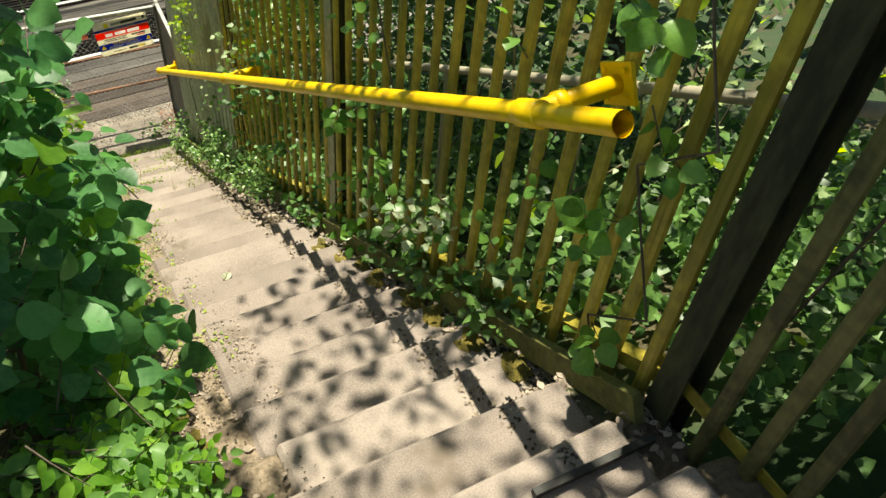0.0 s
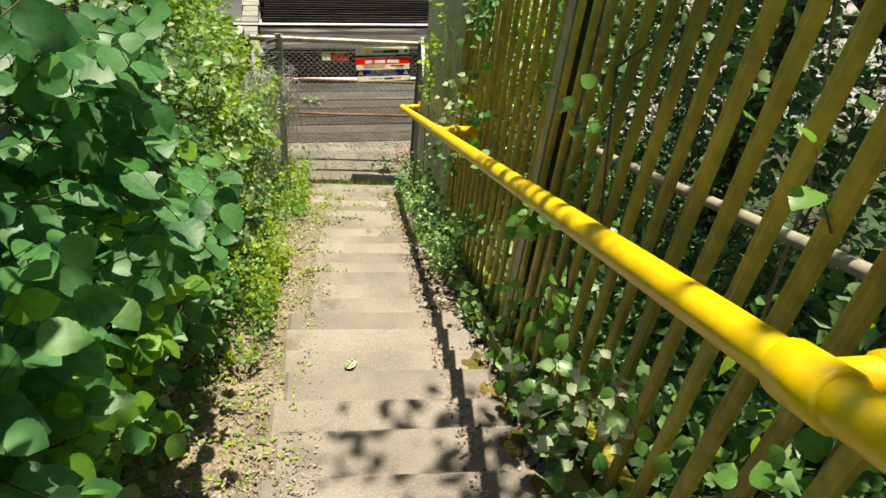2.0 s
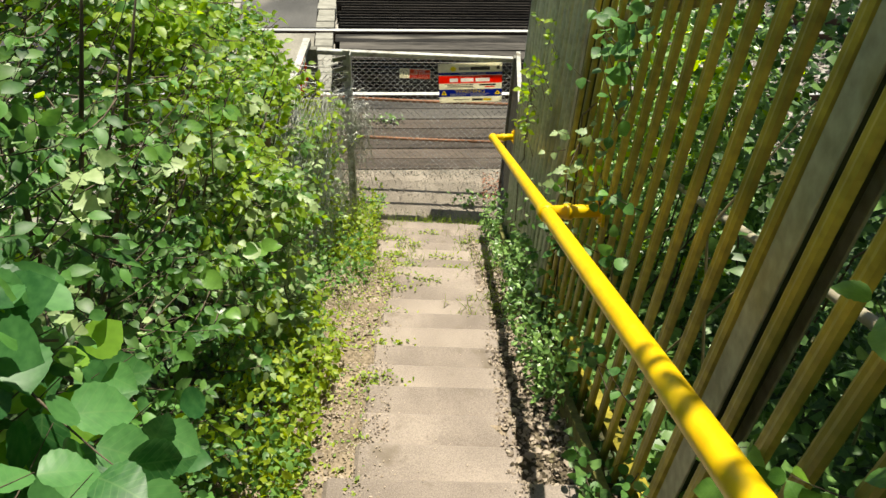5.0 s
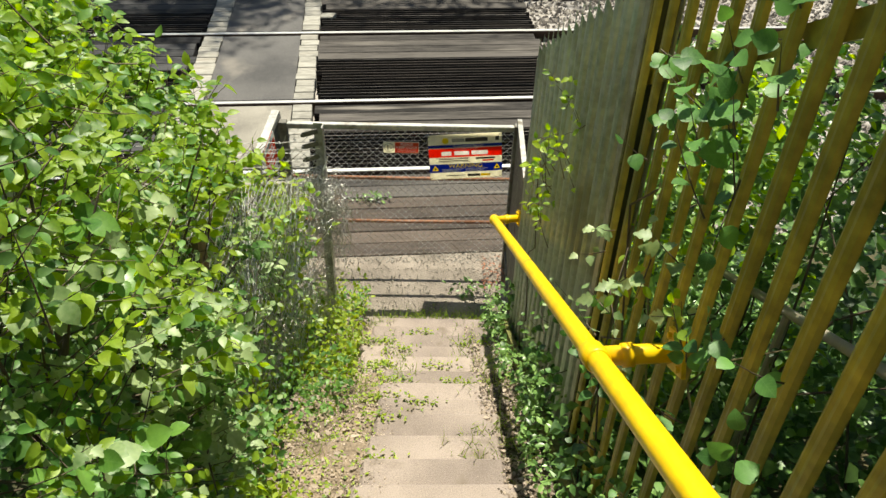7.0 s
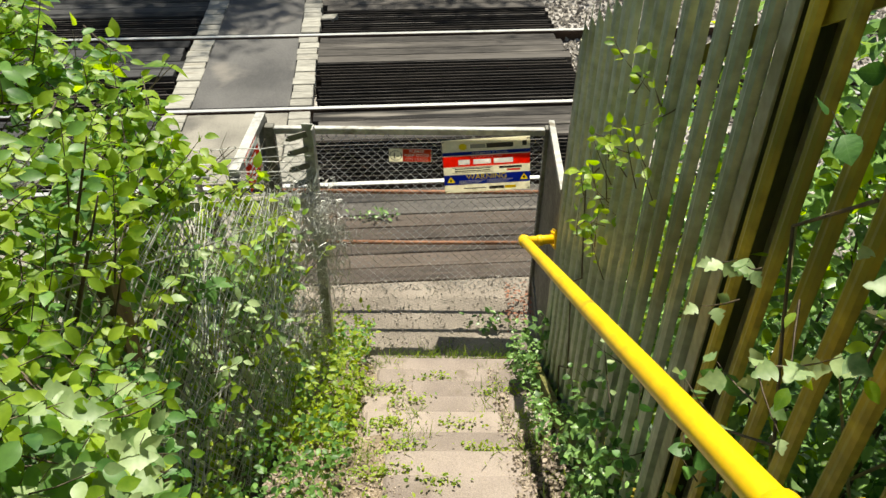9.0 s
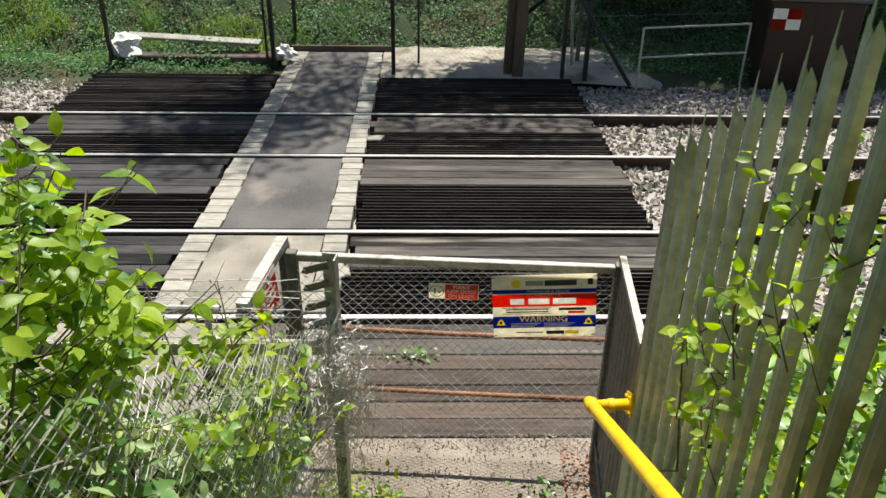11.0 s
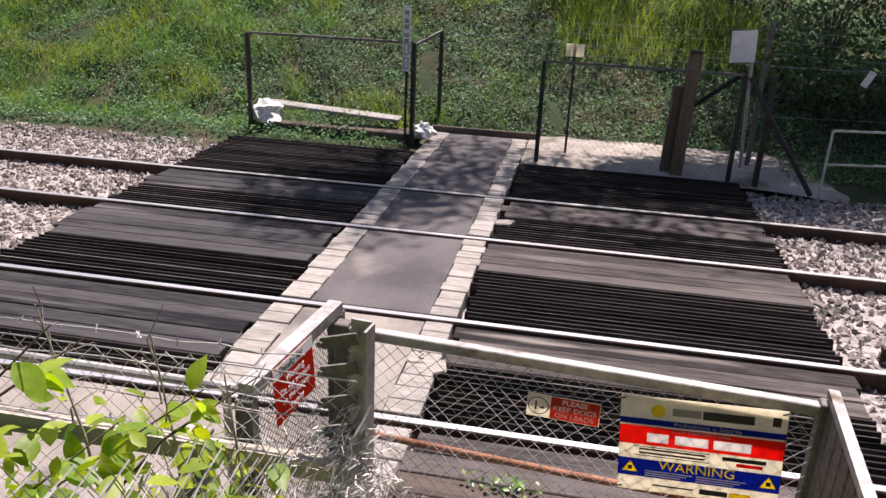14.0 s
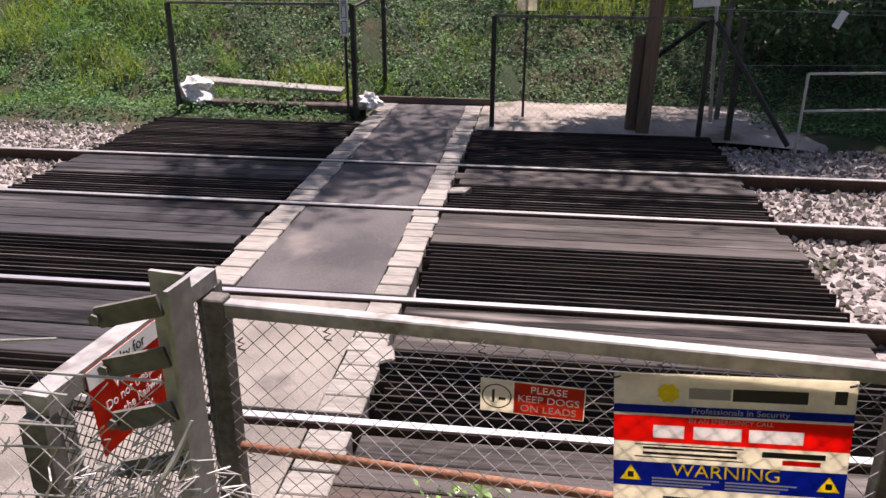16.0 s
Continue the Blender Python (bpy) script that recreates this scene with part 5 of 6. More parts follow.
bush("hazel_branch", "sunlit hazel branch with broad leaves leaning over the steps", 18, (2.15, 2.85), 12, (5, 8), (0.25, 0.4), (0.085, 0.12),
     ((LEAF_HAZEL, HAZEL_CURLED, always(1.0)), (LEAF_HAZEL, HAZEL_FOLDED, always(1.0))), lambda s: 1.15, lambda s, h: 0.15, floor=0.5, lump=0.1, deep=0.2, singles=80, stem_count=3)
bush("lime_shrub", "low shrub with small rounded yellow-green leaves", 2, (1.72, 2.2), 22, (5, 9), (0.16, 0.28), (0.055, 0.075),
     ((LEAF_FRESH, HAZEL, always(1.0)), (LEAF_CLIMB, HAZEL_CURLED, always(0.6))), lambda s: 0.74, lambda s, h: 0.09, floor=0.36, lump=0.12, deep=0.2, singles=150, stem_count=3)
# Low leaves coloured dark to stand for the shade under the hazel.
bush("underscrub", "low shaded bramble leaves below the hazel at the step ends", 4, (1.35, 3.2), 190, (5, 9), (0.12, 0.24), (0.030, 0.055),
     ((LEAF_SHADY, OVATE, always(1.0)), (LEAF_DEEP_SHADE, OVATE, always(0.8)), (LEAF_PALE, LOBED, always(0.12))), lambda s: 0.48, lambda s, h: 0.10 - 0.12 * h - 0.06 * smooth(1.9, 1.4, s),
     floor=0.02, lump=0.14, fill=500, fill_mat=LEAF_DEEP_SHADE, stem_count=4)
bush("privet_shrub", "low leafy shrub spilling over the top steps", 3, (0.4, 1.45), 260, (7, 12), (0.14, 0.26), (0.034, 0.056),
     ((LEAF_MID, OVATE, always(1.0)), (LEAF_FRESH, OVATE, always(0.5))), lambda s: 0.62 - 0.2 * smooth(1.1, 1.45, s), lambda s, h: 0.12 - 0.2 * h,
     singles=120, fill=900, fill_mat=LEAF_DEEP_SHADE, stem_count=5)


def thicket_edge(s, h):
    free = 0.03 - 0.22 * smooth(0.7, 1.8, h) - 0.28 * smooth(1.7, 2.2, h) - 0.14 * smooth(4.9, 5.5, s) - 0.14 * smooth(5.9, 6.3, s)
    held = mesh_r(s) - 0.10 if h < 1.3 else mesh_r(s) + 0.03 - 0.35 * smooth(1.6, 2.2, h)
    return free + (held - free) * smooth(5.1, 5.5, s)


def thicket_top(s):
    # Extra height from 3.0 to 4.3 is added to shade the thicket below.
    return 2.25 + 0.40 * smooth(3.0, 3.4, s) * smooth(4.3, 3.8, s) - 1.10 * smooth(5.9, 6.4, s) + 0.15 * noise.noise((s * 3, 0, 0))


# Leaf colours carry the light: sunny tops, shade low and uphill.
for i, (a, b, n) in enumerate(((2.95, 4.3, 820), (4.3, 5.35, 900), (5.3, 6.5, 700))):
    bush("bramble_shrub", ("bramble and privet thicket beside the steps, darkened for shade", "tall sunlit thicket of small bright green leaves", "leafy thicket growing through chain-link")[i], 10 + i,
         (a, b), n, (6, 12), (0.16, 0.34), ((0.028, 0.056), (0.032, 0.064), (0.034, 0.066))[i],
         (((LEAF_SHADY, OVATE, lambda s, h: 1.2 - 0.8 * smooth(3.5, 4.3, s)), (LEAF_DEEP_SHADE, OVATE, lambda s, h: 1.1 - 0.9 * smooth(3.5, 4.3, s)), (LEAF_MID, OVATE, always(0.6)), (LEAF_SUN, OVATE, lambda s, h: 0.10 + 0.9 * smooth(3.5, 4.3, s)), (LEAF_PALE, LOBED, always(0.15))),
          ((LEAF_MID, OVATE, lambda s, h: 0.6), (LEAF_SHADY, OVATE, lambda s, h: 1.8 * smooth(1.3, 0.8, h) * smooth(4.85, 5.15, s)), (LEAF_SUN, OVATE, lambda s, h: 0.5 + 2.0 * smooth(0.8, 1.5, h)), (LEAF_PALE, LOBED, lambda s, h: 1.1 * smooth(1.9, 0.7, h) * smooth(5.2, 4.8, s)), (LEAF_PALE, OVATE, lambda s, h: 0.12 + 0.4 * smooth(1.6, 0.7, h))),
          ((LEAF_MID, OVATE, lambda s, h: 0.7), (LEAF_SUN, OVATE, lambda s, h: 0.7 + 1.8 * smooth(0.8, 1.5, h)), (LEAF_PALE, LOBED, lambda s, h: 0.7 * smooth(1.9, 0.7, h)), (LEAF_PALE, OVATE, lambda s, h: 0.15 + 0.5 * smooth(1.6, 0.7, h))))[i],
         thicket_top, thicket_edge, singles=110, fill=(2200, 2200, 1500)[i], fill_mat=LEAF_DEEP_SHADE, stem_count=8)
bush("hazel_shoots", "young hazel shoots with broad fresh leaves before the thicket", 17, (3.7, 4.7), 22, (4, 7), (0.18, 0.3), (0.050, 0.075),
     ((LEAF_PALE, HAZEL_CURLED, lambda s, h: 0.15 + 0.8 * smooth(4.2, 4.8, s)), (LEAF_CLIMB, HAZEL_FOLDED, always(0.9))), lambda s: 1.5, lambda s, h: 0.06 - 0.14 * smooth(0.6, 1.5, h), floor=0.4, lump=0.1, deep=0.15, singles=110, stem_count=4)
bush("bindweed_trails", "loose leafy trails growing out through the chain-link", 19, (5.2, 6.9), 92, (5, 9), (0.14, 0.28), (0.036, 0.062),
     ((LEAF_PALE, OVATE, always(1.0)), (LEAF_SUN, OVATE, always(0.7)), (LEAF_MID, LOBED, always(0.4))), lambda s: 1.30, lambda s, h: mesh_r(s) + 0.10, floor=0.15, lump=0.06, deep=0.2, singles=120, stem_count=0)
bush("nettle_patch", "fresh green nettles and bindweed at the fence corner", 14, (6.3, 7.35), 170, (6, 11), (0.14, 0.26), (0.030, 0.062),
     ((LEAF_MID, OVATE, always(1.0)), (LEAF_SUN, OVATE, always(0.7)), (LEAF_PALE, OVATE, always(0.5))),
     lambda s: 0.95 + 0.25 * noise.noise((s * 5, 0, 0)), lambda s, h: mesh_r(s) - 0.12, singles=80, fill=500, fill_mat=LEAF_DEEP_SHADE, stem_count=5)

# a broken post leaning in the thicket behind the chain link
lean = thing("leaning_post", "old leaning timber fence post hidden in the thicket", "fence post", STAIR)
part("shaft", bar(B(), (-0.30, 5.42, slope_z(5.42) - 0.1), (-0.27, 5.50, slope_z(5.5) + 1.22), 0.055, 0.05), POSTWOOD, lean)


def sprig(a, b, n, seed, size=(0.075, 0.12)):
    """A leafy shoot reaching from a to b."""
    t = thing("leafy_shoot", "bright young shoot with translucent yellow-green leaves", "shoot")
    r = np.random.default_rng(seed)
    a, b = np.array(a, float), np.array(b, float)
    part("twig", tube(B(), [a, a * .5 + b * .5 + np.array((0, 0, .05)), b], [0.005, 0.0035, 0.0015], 5), BARK, t)
    n = max(4, int(n * 0.72))
    u = np.sort(r.uniform(0.35, 1.0, n))[:, None]
    P = a + (b - a) * u + np.array((0, 0, .05)) * (4 * u * (1 - u)) + r.normal(0, .008, (n, 3))
    axis = unit(b - a) * 0.6 + r.normal(0, 0.8, (n, 3)) + np.array((0, 0, -0.45))
    up = np.column_stack((r.normal(0, .5, n), r.normal(-.1, .5, n), np.full(n, 0.9)))
    single_leaves(P, axis, up, r.uniform(*size, n) * 0.8, OVATE, LEAF_SUN, t, n)


sprig((-0.35, 6.55, 1.9), (0.16, 6.55, 2.72), 11, 1)
sprig((-0.45, 6.5, 1.9), (0.02, 6.45, 2.80), 8, 8)
sprig((-0.5, 6.6, 1.6), (0.10, 6.66, 2.33), 12, 2)
sprig((-0.3, 6.6, 1.6), (0.30, 6.62, 2.30), 12, 3)
sprig((-0.2, 6.7, 1.5), (0.36, 6.95, 2.00), 12, 4)
sprig((0.1, 6.8, 1.2), (0.50, 7.12, 1.80), 10, 5)
sprig((-0.2, 6.6, 1.5), (0.28, 6.78, 2.02), 10, 6)
sprig((0.2, 6.9, 0.9), (0.62, 7.20, 1.35), 9, 7)
for k, (a, b, n, sz) in enumerate((((-0.30, 6.40, 2.2), (0.20, 6.43, 2.74), 12, (0.09, 0.13)), ((-0.45, 6.30, 2.2), (0.05, 6.40, 2.86), 9, (0.08, 0.12)), ((-0.40, 6.60, 1.9), (0.12, 6.66, 2.34), 14, (0.09, 0.14)),
                                   ((-0.15, 6.65, 1.8), (0.30, 6.70, 2.24), 12, (0.08, 0.12)), ((0.05, 6.9, 1.6), (0.46, 7.00, 2.02), 9, (0.04, 0.07)), ((-0.5, 6.7, 1.6), (-0.02, 6.75, 2.12), 14, (0.08, 0.13)))):
    sprig(a, b, n, 20 + k, sz)
rnd = random.Random(29)
for p, q in (((-0.08, 7.2, 1.3), (-0.12, 7.1, 2.06)), ((0.14, 7.2, 1.3), (0.16, 7.1, 2.02)), ((0.30, 7.2, 1.3), (0.33, 7.1, 1.95))):
    st = thing("dead_stalk", "bare branching dry grey weed stalk", "stalk")
    p, q = Vector(p), Vector(q)
    part("stalk", tube(B(), [p, p.lerp(q, 0.5) + Vector((0.02, 0, 0)), q], [0.005, 0.004, 0.0018], 5), DRYTWIG, st)
    for k in range(5):
        c = p.lerp(q, 0.55 + 0.09 * k)
        part("twig", tube(B(), [c, c + Vector((rnd.uniform(-.05, .05), rnd.uniform(-.03, .03), 0.05)), c + Vector((rnd.uniform(-.12, .12), rnd.uniform(-.05, .05), rnd.uniform(0.08, 0.15)))], [0.003, 0.002, 0.001], 4), DRYTWIG, st)

# ---- greenery behind and on the palisade fence ----
def spread(name, label, cat, seed, count, rr, ss, hh, sizes, shape, mat, power=1.0, lean=(0, 0, 0.9), jitter=0.45, thin=0.0, ragged=0):
    g = np.random.default_rng(seed)
    S, R = g.uniform(*ss, count), g.uniform(*rr, count)
    Hh = hh[0] + (hh[1] - hh[0]) * g.random(count) ** power
    if thin:
        keep = np.array([noise.noise((a * 1.6, b * 1.6, c * 1.6 + seed)) for a, b, c in zip(R, S, Hh)]) > thin - 0.5
        S, R, Hh = S[keep], R[keep], Hh[keep]
    if ragged:
        edge = np.minimum((rr[1] - R) if ragged > 0 else (R - rr[0]), np.minimum(S - ss[0], ss[1] - S + 0.6))
        far = np.array([noise.noise((a * 0.9, b * 0.9, seed)) for a, b in zip(R, S)])
        keep = edge > 0.75 + 1.1 * far + 0.5 * g.random(len(S))
        S, R, Hh = S[keep], R[keep], Hh[keep] * np.clip(0.35 + 0.5 * (edge[keep]), 0, 1)
    n = len(S)
    P = to_world(R, S, slope_z(np.minimum(S, 7.8)) + Hh)
    up = np.array(lean) + g.normal(0, jitter, (n, 3))
    axis = g.normal(0, 1, (n, 3)) * np.array((1, 1, 0.4)) + np.array((0, 0, -0.3))
    return tagged(leaf_sheet(name, P, axis, up, g.uniform(*sizes, n), shape, mat), label, cat, kind="stuff")


spread("ivy_carpet", "glossy ivy leaves carpeting the bank behind the fence", "ivy", 31, 15000, (1.42, 3.6), (-1.5, 8.2), (0.0, 0.35), (0.045, 0.085), IVY, LEAF_IVY)
spread("bramble_tangle", "tangled bramble and ivy growth behind the fence", "bramble", 32, 8000, (1.60, 2.9), (-1.5, 7.8), (0.3, 2.1), (0.032, 0.068), IVY, LEAF_IVY, 1.6, thin=0.52)
# Lime leaf colour stands for sunlit glints behind the upper fence.
spread("young_growth", "scattered lime shoots standing for sunlit glints behind the upper palisade", "weeds", 45, 600, (1.42, 2.3), (-1.0, 2.1), (0.2, 2.2), (0.04, 0.08), OVAL, LEAF_LIME, 1.0, thin=0.55)
spread("young_growth", "sunlit lime-green shoots behind the palisade", "weeds", 33, 4000, (1.40, 2.3), (5.2, 7.9), (0.2, 2.1), (0.04, 0.08), OVAL, LEAF_LIME, 1.0, thin=0.45)
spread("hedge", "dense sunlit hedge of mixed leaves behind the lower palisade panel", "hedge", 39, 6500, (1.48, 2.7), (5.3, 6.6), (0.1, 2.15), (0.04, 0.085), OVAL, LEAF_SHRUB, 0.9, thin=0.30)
# A darker leaf puts shade into the colour of this middle hedge.
spread("hedge", "dense hedge behind the middle of the palisade, shade in its leaf colour", "hedge", 42, 9000, (1.8, 3.0), (2.6, 5.3), (0.1, 2.15), (0.025, 0.052), OVATE, LEAF_DEEP_SHADE, 1.0, thin=0.50)
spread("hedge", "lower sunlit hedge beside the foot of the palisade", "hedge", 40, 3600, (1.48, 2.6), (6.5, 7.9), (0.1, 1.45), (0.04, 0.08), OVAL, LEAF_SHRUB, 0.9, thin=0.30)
# Pale leaf colour stands for sun glints among the ivy.
spread("bramble_leaves", "pale bramble leaves standing for glints among the ivy", "bramble", 41, 900, (1.40, 2.3), (-1.0, 2.4), (0.1, 1.7), (0.03, 0.06), LOBED, LEAF_PALE, 1.0, thin=0.45)
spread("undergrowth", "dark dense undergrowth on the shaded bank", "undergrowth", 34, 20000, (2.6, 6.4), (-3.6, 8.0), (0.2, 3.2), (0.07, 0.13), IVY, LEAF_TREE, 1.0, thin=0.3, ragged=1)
spread("fence_foot_weeds", "low weeds along the foot of the palisade", "weeds", 35, 4200, (1.10, 1.40), (4.0, 7.9), (0.0, 0.42), (0.02, 0.05), OVAL, LEAF_SHRUB, 1.8, thin=0.4)
spread("verge_weeds", "yellow-green weeds creeping over the step ends", "weeds", 36, 9000, (-0.24, 0.20), (3.0, 7.9), (-0.02, 0.40), (0.016, 0.048), OVATE, LEAF_WEED, 2.4, thin=0.52)
spread("verge_weeds", "darker green weeds among the yellow verge growth", "weeds", 46, 4200, (-0.24, 0.22), (3.0, 7.9), (-0.02, 0.34), (0.018, 0.045), OVATE, LEAF_MID, 2.2, thin=0.55)
spread("bank_cover", "green undergrowth covering the bank beyond the steps", "undergrowth", 37, 13000, (-6.2, -1.1), (-1.2, 7.6), (0.1, 1.2), (0.05, 0.1), OVAL, LEAF_SHRUB, 1.0, ragged=-1)

spread("corner_weeds", "sunlit yellow-green weeds in the fence corner", "weeds", 43, 900, (-0.55, -0.08), (6.6, 7.35), (0.4, 1.45), (0.03, 0.07), OVAL, LEAF_WEED, 1.0, thin=0.35)
spread("fence_ivy", "ivy rooted along the foot of the palisade", "ivy", 38, 2600, (1.16, 1.46), (1.3, 7.5), (0.0, 0.5), (0.035, 0.07), IVY, LEAF_IVY, 1.6, thin=0.38)
pale = thing("pale_bramble", "pale-backed bramble spray poking through the fence", "bramble")
g = np.random.default_rng(44)
n = 34
cl = np.column_stack((1.30 - 0.30 * g.random(n), 1.95 + g.normal(0, 0.10, n), 0.46 + g.normal(0, 0.07, n)))
single_leaves(to_world(cl[:, 0], cl[:, 1], slope_z(cl[:, 1]) + cl[:, 2]), g.normal(0, 1, (n, 3)) * np.array((1, 1, .4)), np.array((-0.2, -0.2, 1.0)) + g.normal(0, .35, (n, 3)),
              g.uniform(0.03, 0.055, n), LOBED, leaf_material("pale_leaf_back", (0.30, 0.36, 0.20), (0.55, 0.60, 0.40), 0.25, 0.5), pale, n)
part("twig", tube(B(), [to_world(np.array([a]), np.array([b]), np.array([slope_z(b) + c]))[0] for a, b, c in ((1.36, 2.1, 0.35), (1.18, 2.0, 0.47), (0.98, 1.9, 0.42))], 0.003, 5), BARK, pale)

climber = thing("climbing_vine", "green climbing vine with broad lobed leaves on the palisade", "vine")
g = np.random.default_rng(51)
lines = []
# along the fence, height over the slope, shoots, scatter, leaf length
for mat, shape, spots in (
        (LEAF_CLIMB, HAZEL_CURLED, ((1.0, 0.95, 3, 0.10, 0.085), (1.15, 0.66, 3, 0.10, 0.085), (1.4, 0.75, 2, 0.05, 0.065), (1.64, 0.62, 2, 0.05, 0.06), (1.03, 0.22, 2, 0.05, 0.09), (1.1, 1.32, 2, 0.08, 0.10), (1.72, 1.27, 1, 0.03, 0.06),
                                    (2.55, 0.12, 3, 0.06, 0.07), (2.35, 0.30, 4, 0.08, 0.075), (2.9, 0.22, 4, 0.09, 0.07), (3.1, 0.12, 3, 0.08, 0.06), (2.72, 1.30, 4, 0.10, 0.062), (2.73, 1.04, 4, 0.09, 0.062), (2.75, 0.78, 3, 0.08, 0.06), (2.56, 0.52, 5, 0.11, 0.066), (6.2, 0.6, 4, 0.14, 0.045))),
        (LEAF_SHADY, HAZEL_CURLED, ((4.65, 1.90, 7, 0.10, 0.072), (4.44, 1.84, 5, 0.10, 0.075), (4.85, 1.80, 4, 0.09, 0.066), (4.25, 1.42, 2, 0.06, 0.07), (4.2, 1.12, 2, 0.08, 0.07), (5.1, 0.85, 4, 0.12, 0.055), (4.75, 0.75, 5, 0.14, 0.055),
                                    (5.6, 0.5, 5, 0.14, 0.05), (3.3, 0.4, 4, 0.16, 0.055), (3.93, 0.6, 5, 0.16, 0.055), (4.1, 1.05, 4, 0.12, 0.055), (1.9, 0.25, 3, 0.09, 0.06), (3.7, 0.15, 4, 0.16, 0.055))),
        (LEAF_PALE, LOBED, ((4.98, 1.32, 3, 0.08, 0.058), (4.67, 1.30, 3, 0.08, 0.06), (4.96, 1.04, 3, 0.08, 0.056), (5.12, 1.22, 1, 0.04, 0.06), (4.75, 1.06, 2, 0.08, 0.06), (5.9, 0.8, 2, 0.12, 0.05))),
        (LEAF_SUN, OVATE, ((6.57, 1.52, 10, 0.09, 0.06), (6.32, 1.70, 7, 0.08, 0.06), (6.2, 1.99, 6, 0.08, 0.055), (5.97, 1.71, 6, 0.07, 0.055), (6.4, 1.32, 7, 0.08, 0.055), (4.7, 1.12, 2, 0.05, 0.06), (4.44, 1.3, 2, 0.05, 0.05)))):
    bag = [[], [], [], []]
    for s0, h0, k, sp, big in spots:
        for _ in range(k):
            sv, hv = s0 + g.normal(0, sp), h0 + g.normal(0, sp)
            tip = to_world(np.array([FR - 0.10 + g.normal(0, 0.035)]), np.array([sv]), np.array([slope_z(sv) + hv]))[0]
            out = unit(np.array((-0.35 + g.normal(0, 0.2), g.normal(-0.1, 0.5), 0.35 + g.normal(0, 0.5))))
            leafy, line = spray(g, tip, out, g.uniform(0.10, 0.22), int(g.integers(3, 6)), big * g.uniform(0.62, 0.95), 0.2, (-0.5, -0.3, 0.75), 0.42)
            for lst, v in zip(bag, leafy):
                lst.append(v)
            lines.append(line)
    P, ax, upv, sz = (np.concatenate(v) for v in bag)
    single_leaves(P, ax, upv, sz, shape, mat, climber, len(P))
rods("tendril", lines, BARK, climber)
for s0 in (1.0, 2.55, 5.0, 6.8):
    z = slope_z(s0)
    part("vine_stem", tube(B(), [to_world(np.array([FR - 0.03]), np.array([s0 + 0.12 * math.sin(k * 2.1)]), np.array([z + 0.2 * k]))[0] for k in range(9)], 0.004, 5), BARK, climber)

# bare twigs in the tangle
tw = thing("bramble_thicket", "arching bare bramble canes behind the fence", "bramble")
r = random.Random(77)
for _ in range(46):
    s, rr = r.uniform(-0.8, 7.2), r.uniform(1.5, 2.4)
    a = to_world(np.array([rr]), np.array([s]), np.array([slope_z(s)]))[0]
    b = a + np.array((r.uniform(-.3, .6), r.uniform(-.8, .8), r.uniform(0.7, 1.9)))
    m_ = (a + b) / 2 + np.array((r.uniform(-.2, .2), r.uniform(-.2, .2), 0.25))
    part("cane", tube(B(), [a, m_, b], [0.006, 0.005, 0.002], 5), STRAW if r.random() < .4 else BARK, tw)

# ---- moss on the upper slab ends ----
MOSSY = material("yellow_moss", (0.06, 0.055, 0.012), (0.22, 0.165, 0.03), 0.95, grain=90, patch=12, bump=0.9, bump_scale=140)
rnd = random.Random(15)
for k in range(19, 28):
    sn, zn = nosing(k)
    for r0 in (1.17, 0.10):
        if rnd.random() < 0.35 or (r0 < 1 and k < 24):
            continue
        bm = B()
        n = 14
        cx, cy = r0 + rnd.uniform(-.03, .02), sn - rnd.uniform(0.06, 0.12)
        c = bm.verts.new((cx, cy, zn + 0.012))
        ring = []
        for i in range(n):
            a = 2 * math.pi * i / n
            q = 0.05 + 0.05 * noise.noise((math.cos(a) * 1.1, math.sin(a) * 1.1, k * 3 + r0))
            ring.append(bm.verts.new((cx + q * math.cos(a), min(cy + 1.2 * q * math.sin(a), sn - 0.01), zn + 0.002)))
        for i in range(n):
            bm.faces.new((c, ring[i], ring[(i + 1) % n]))
        pad = part("moss", bm, MOSSY, smooth=True)
        tagged(pad, "flat yellow-green cushion of moss on a step end", "moss", group="moss on the steps")
        pad.matrix_basis = STAIR

# Thin dark bar across the right part of an upper tread.
strip_bar = thing("steel_strip", "thin dark strip lying across an upper step", "metal strip", STAIR)
part("strip", bar(B(), (0.84, 0.70, 4.093), (1.24, 0.69, 4.097), 0.022, 0.022), BLACKSTEEL, strip_bar)

# ---- litter on the treads ----
def tread_z(S):
    out = np.empty(len(S))
    for i, s in enumerate(S):
        k = 0
        while k < 30 and s < nosing(k + 1)[0]:
            k += 1
        out[i] = nosing(k)[1]
    return out


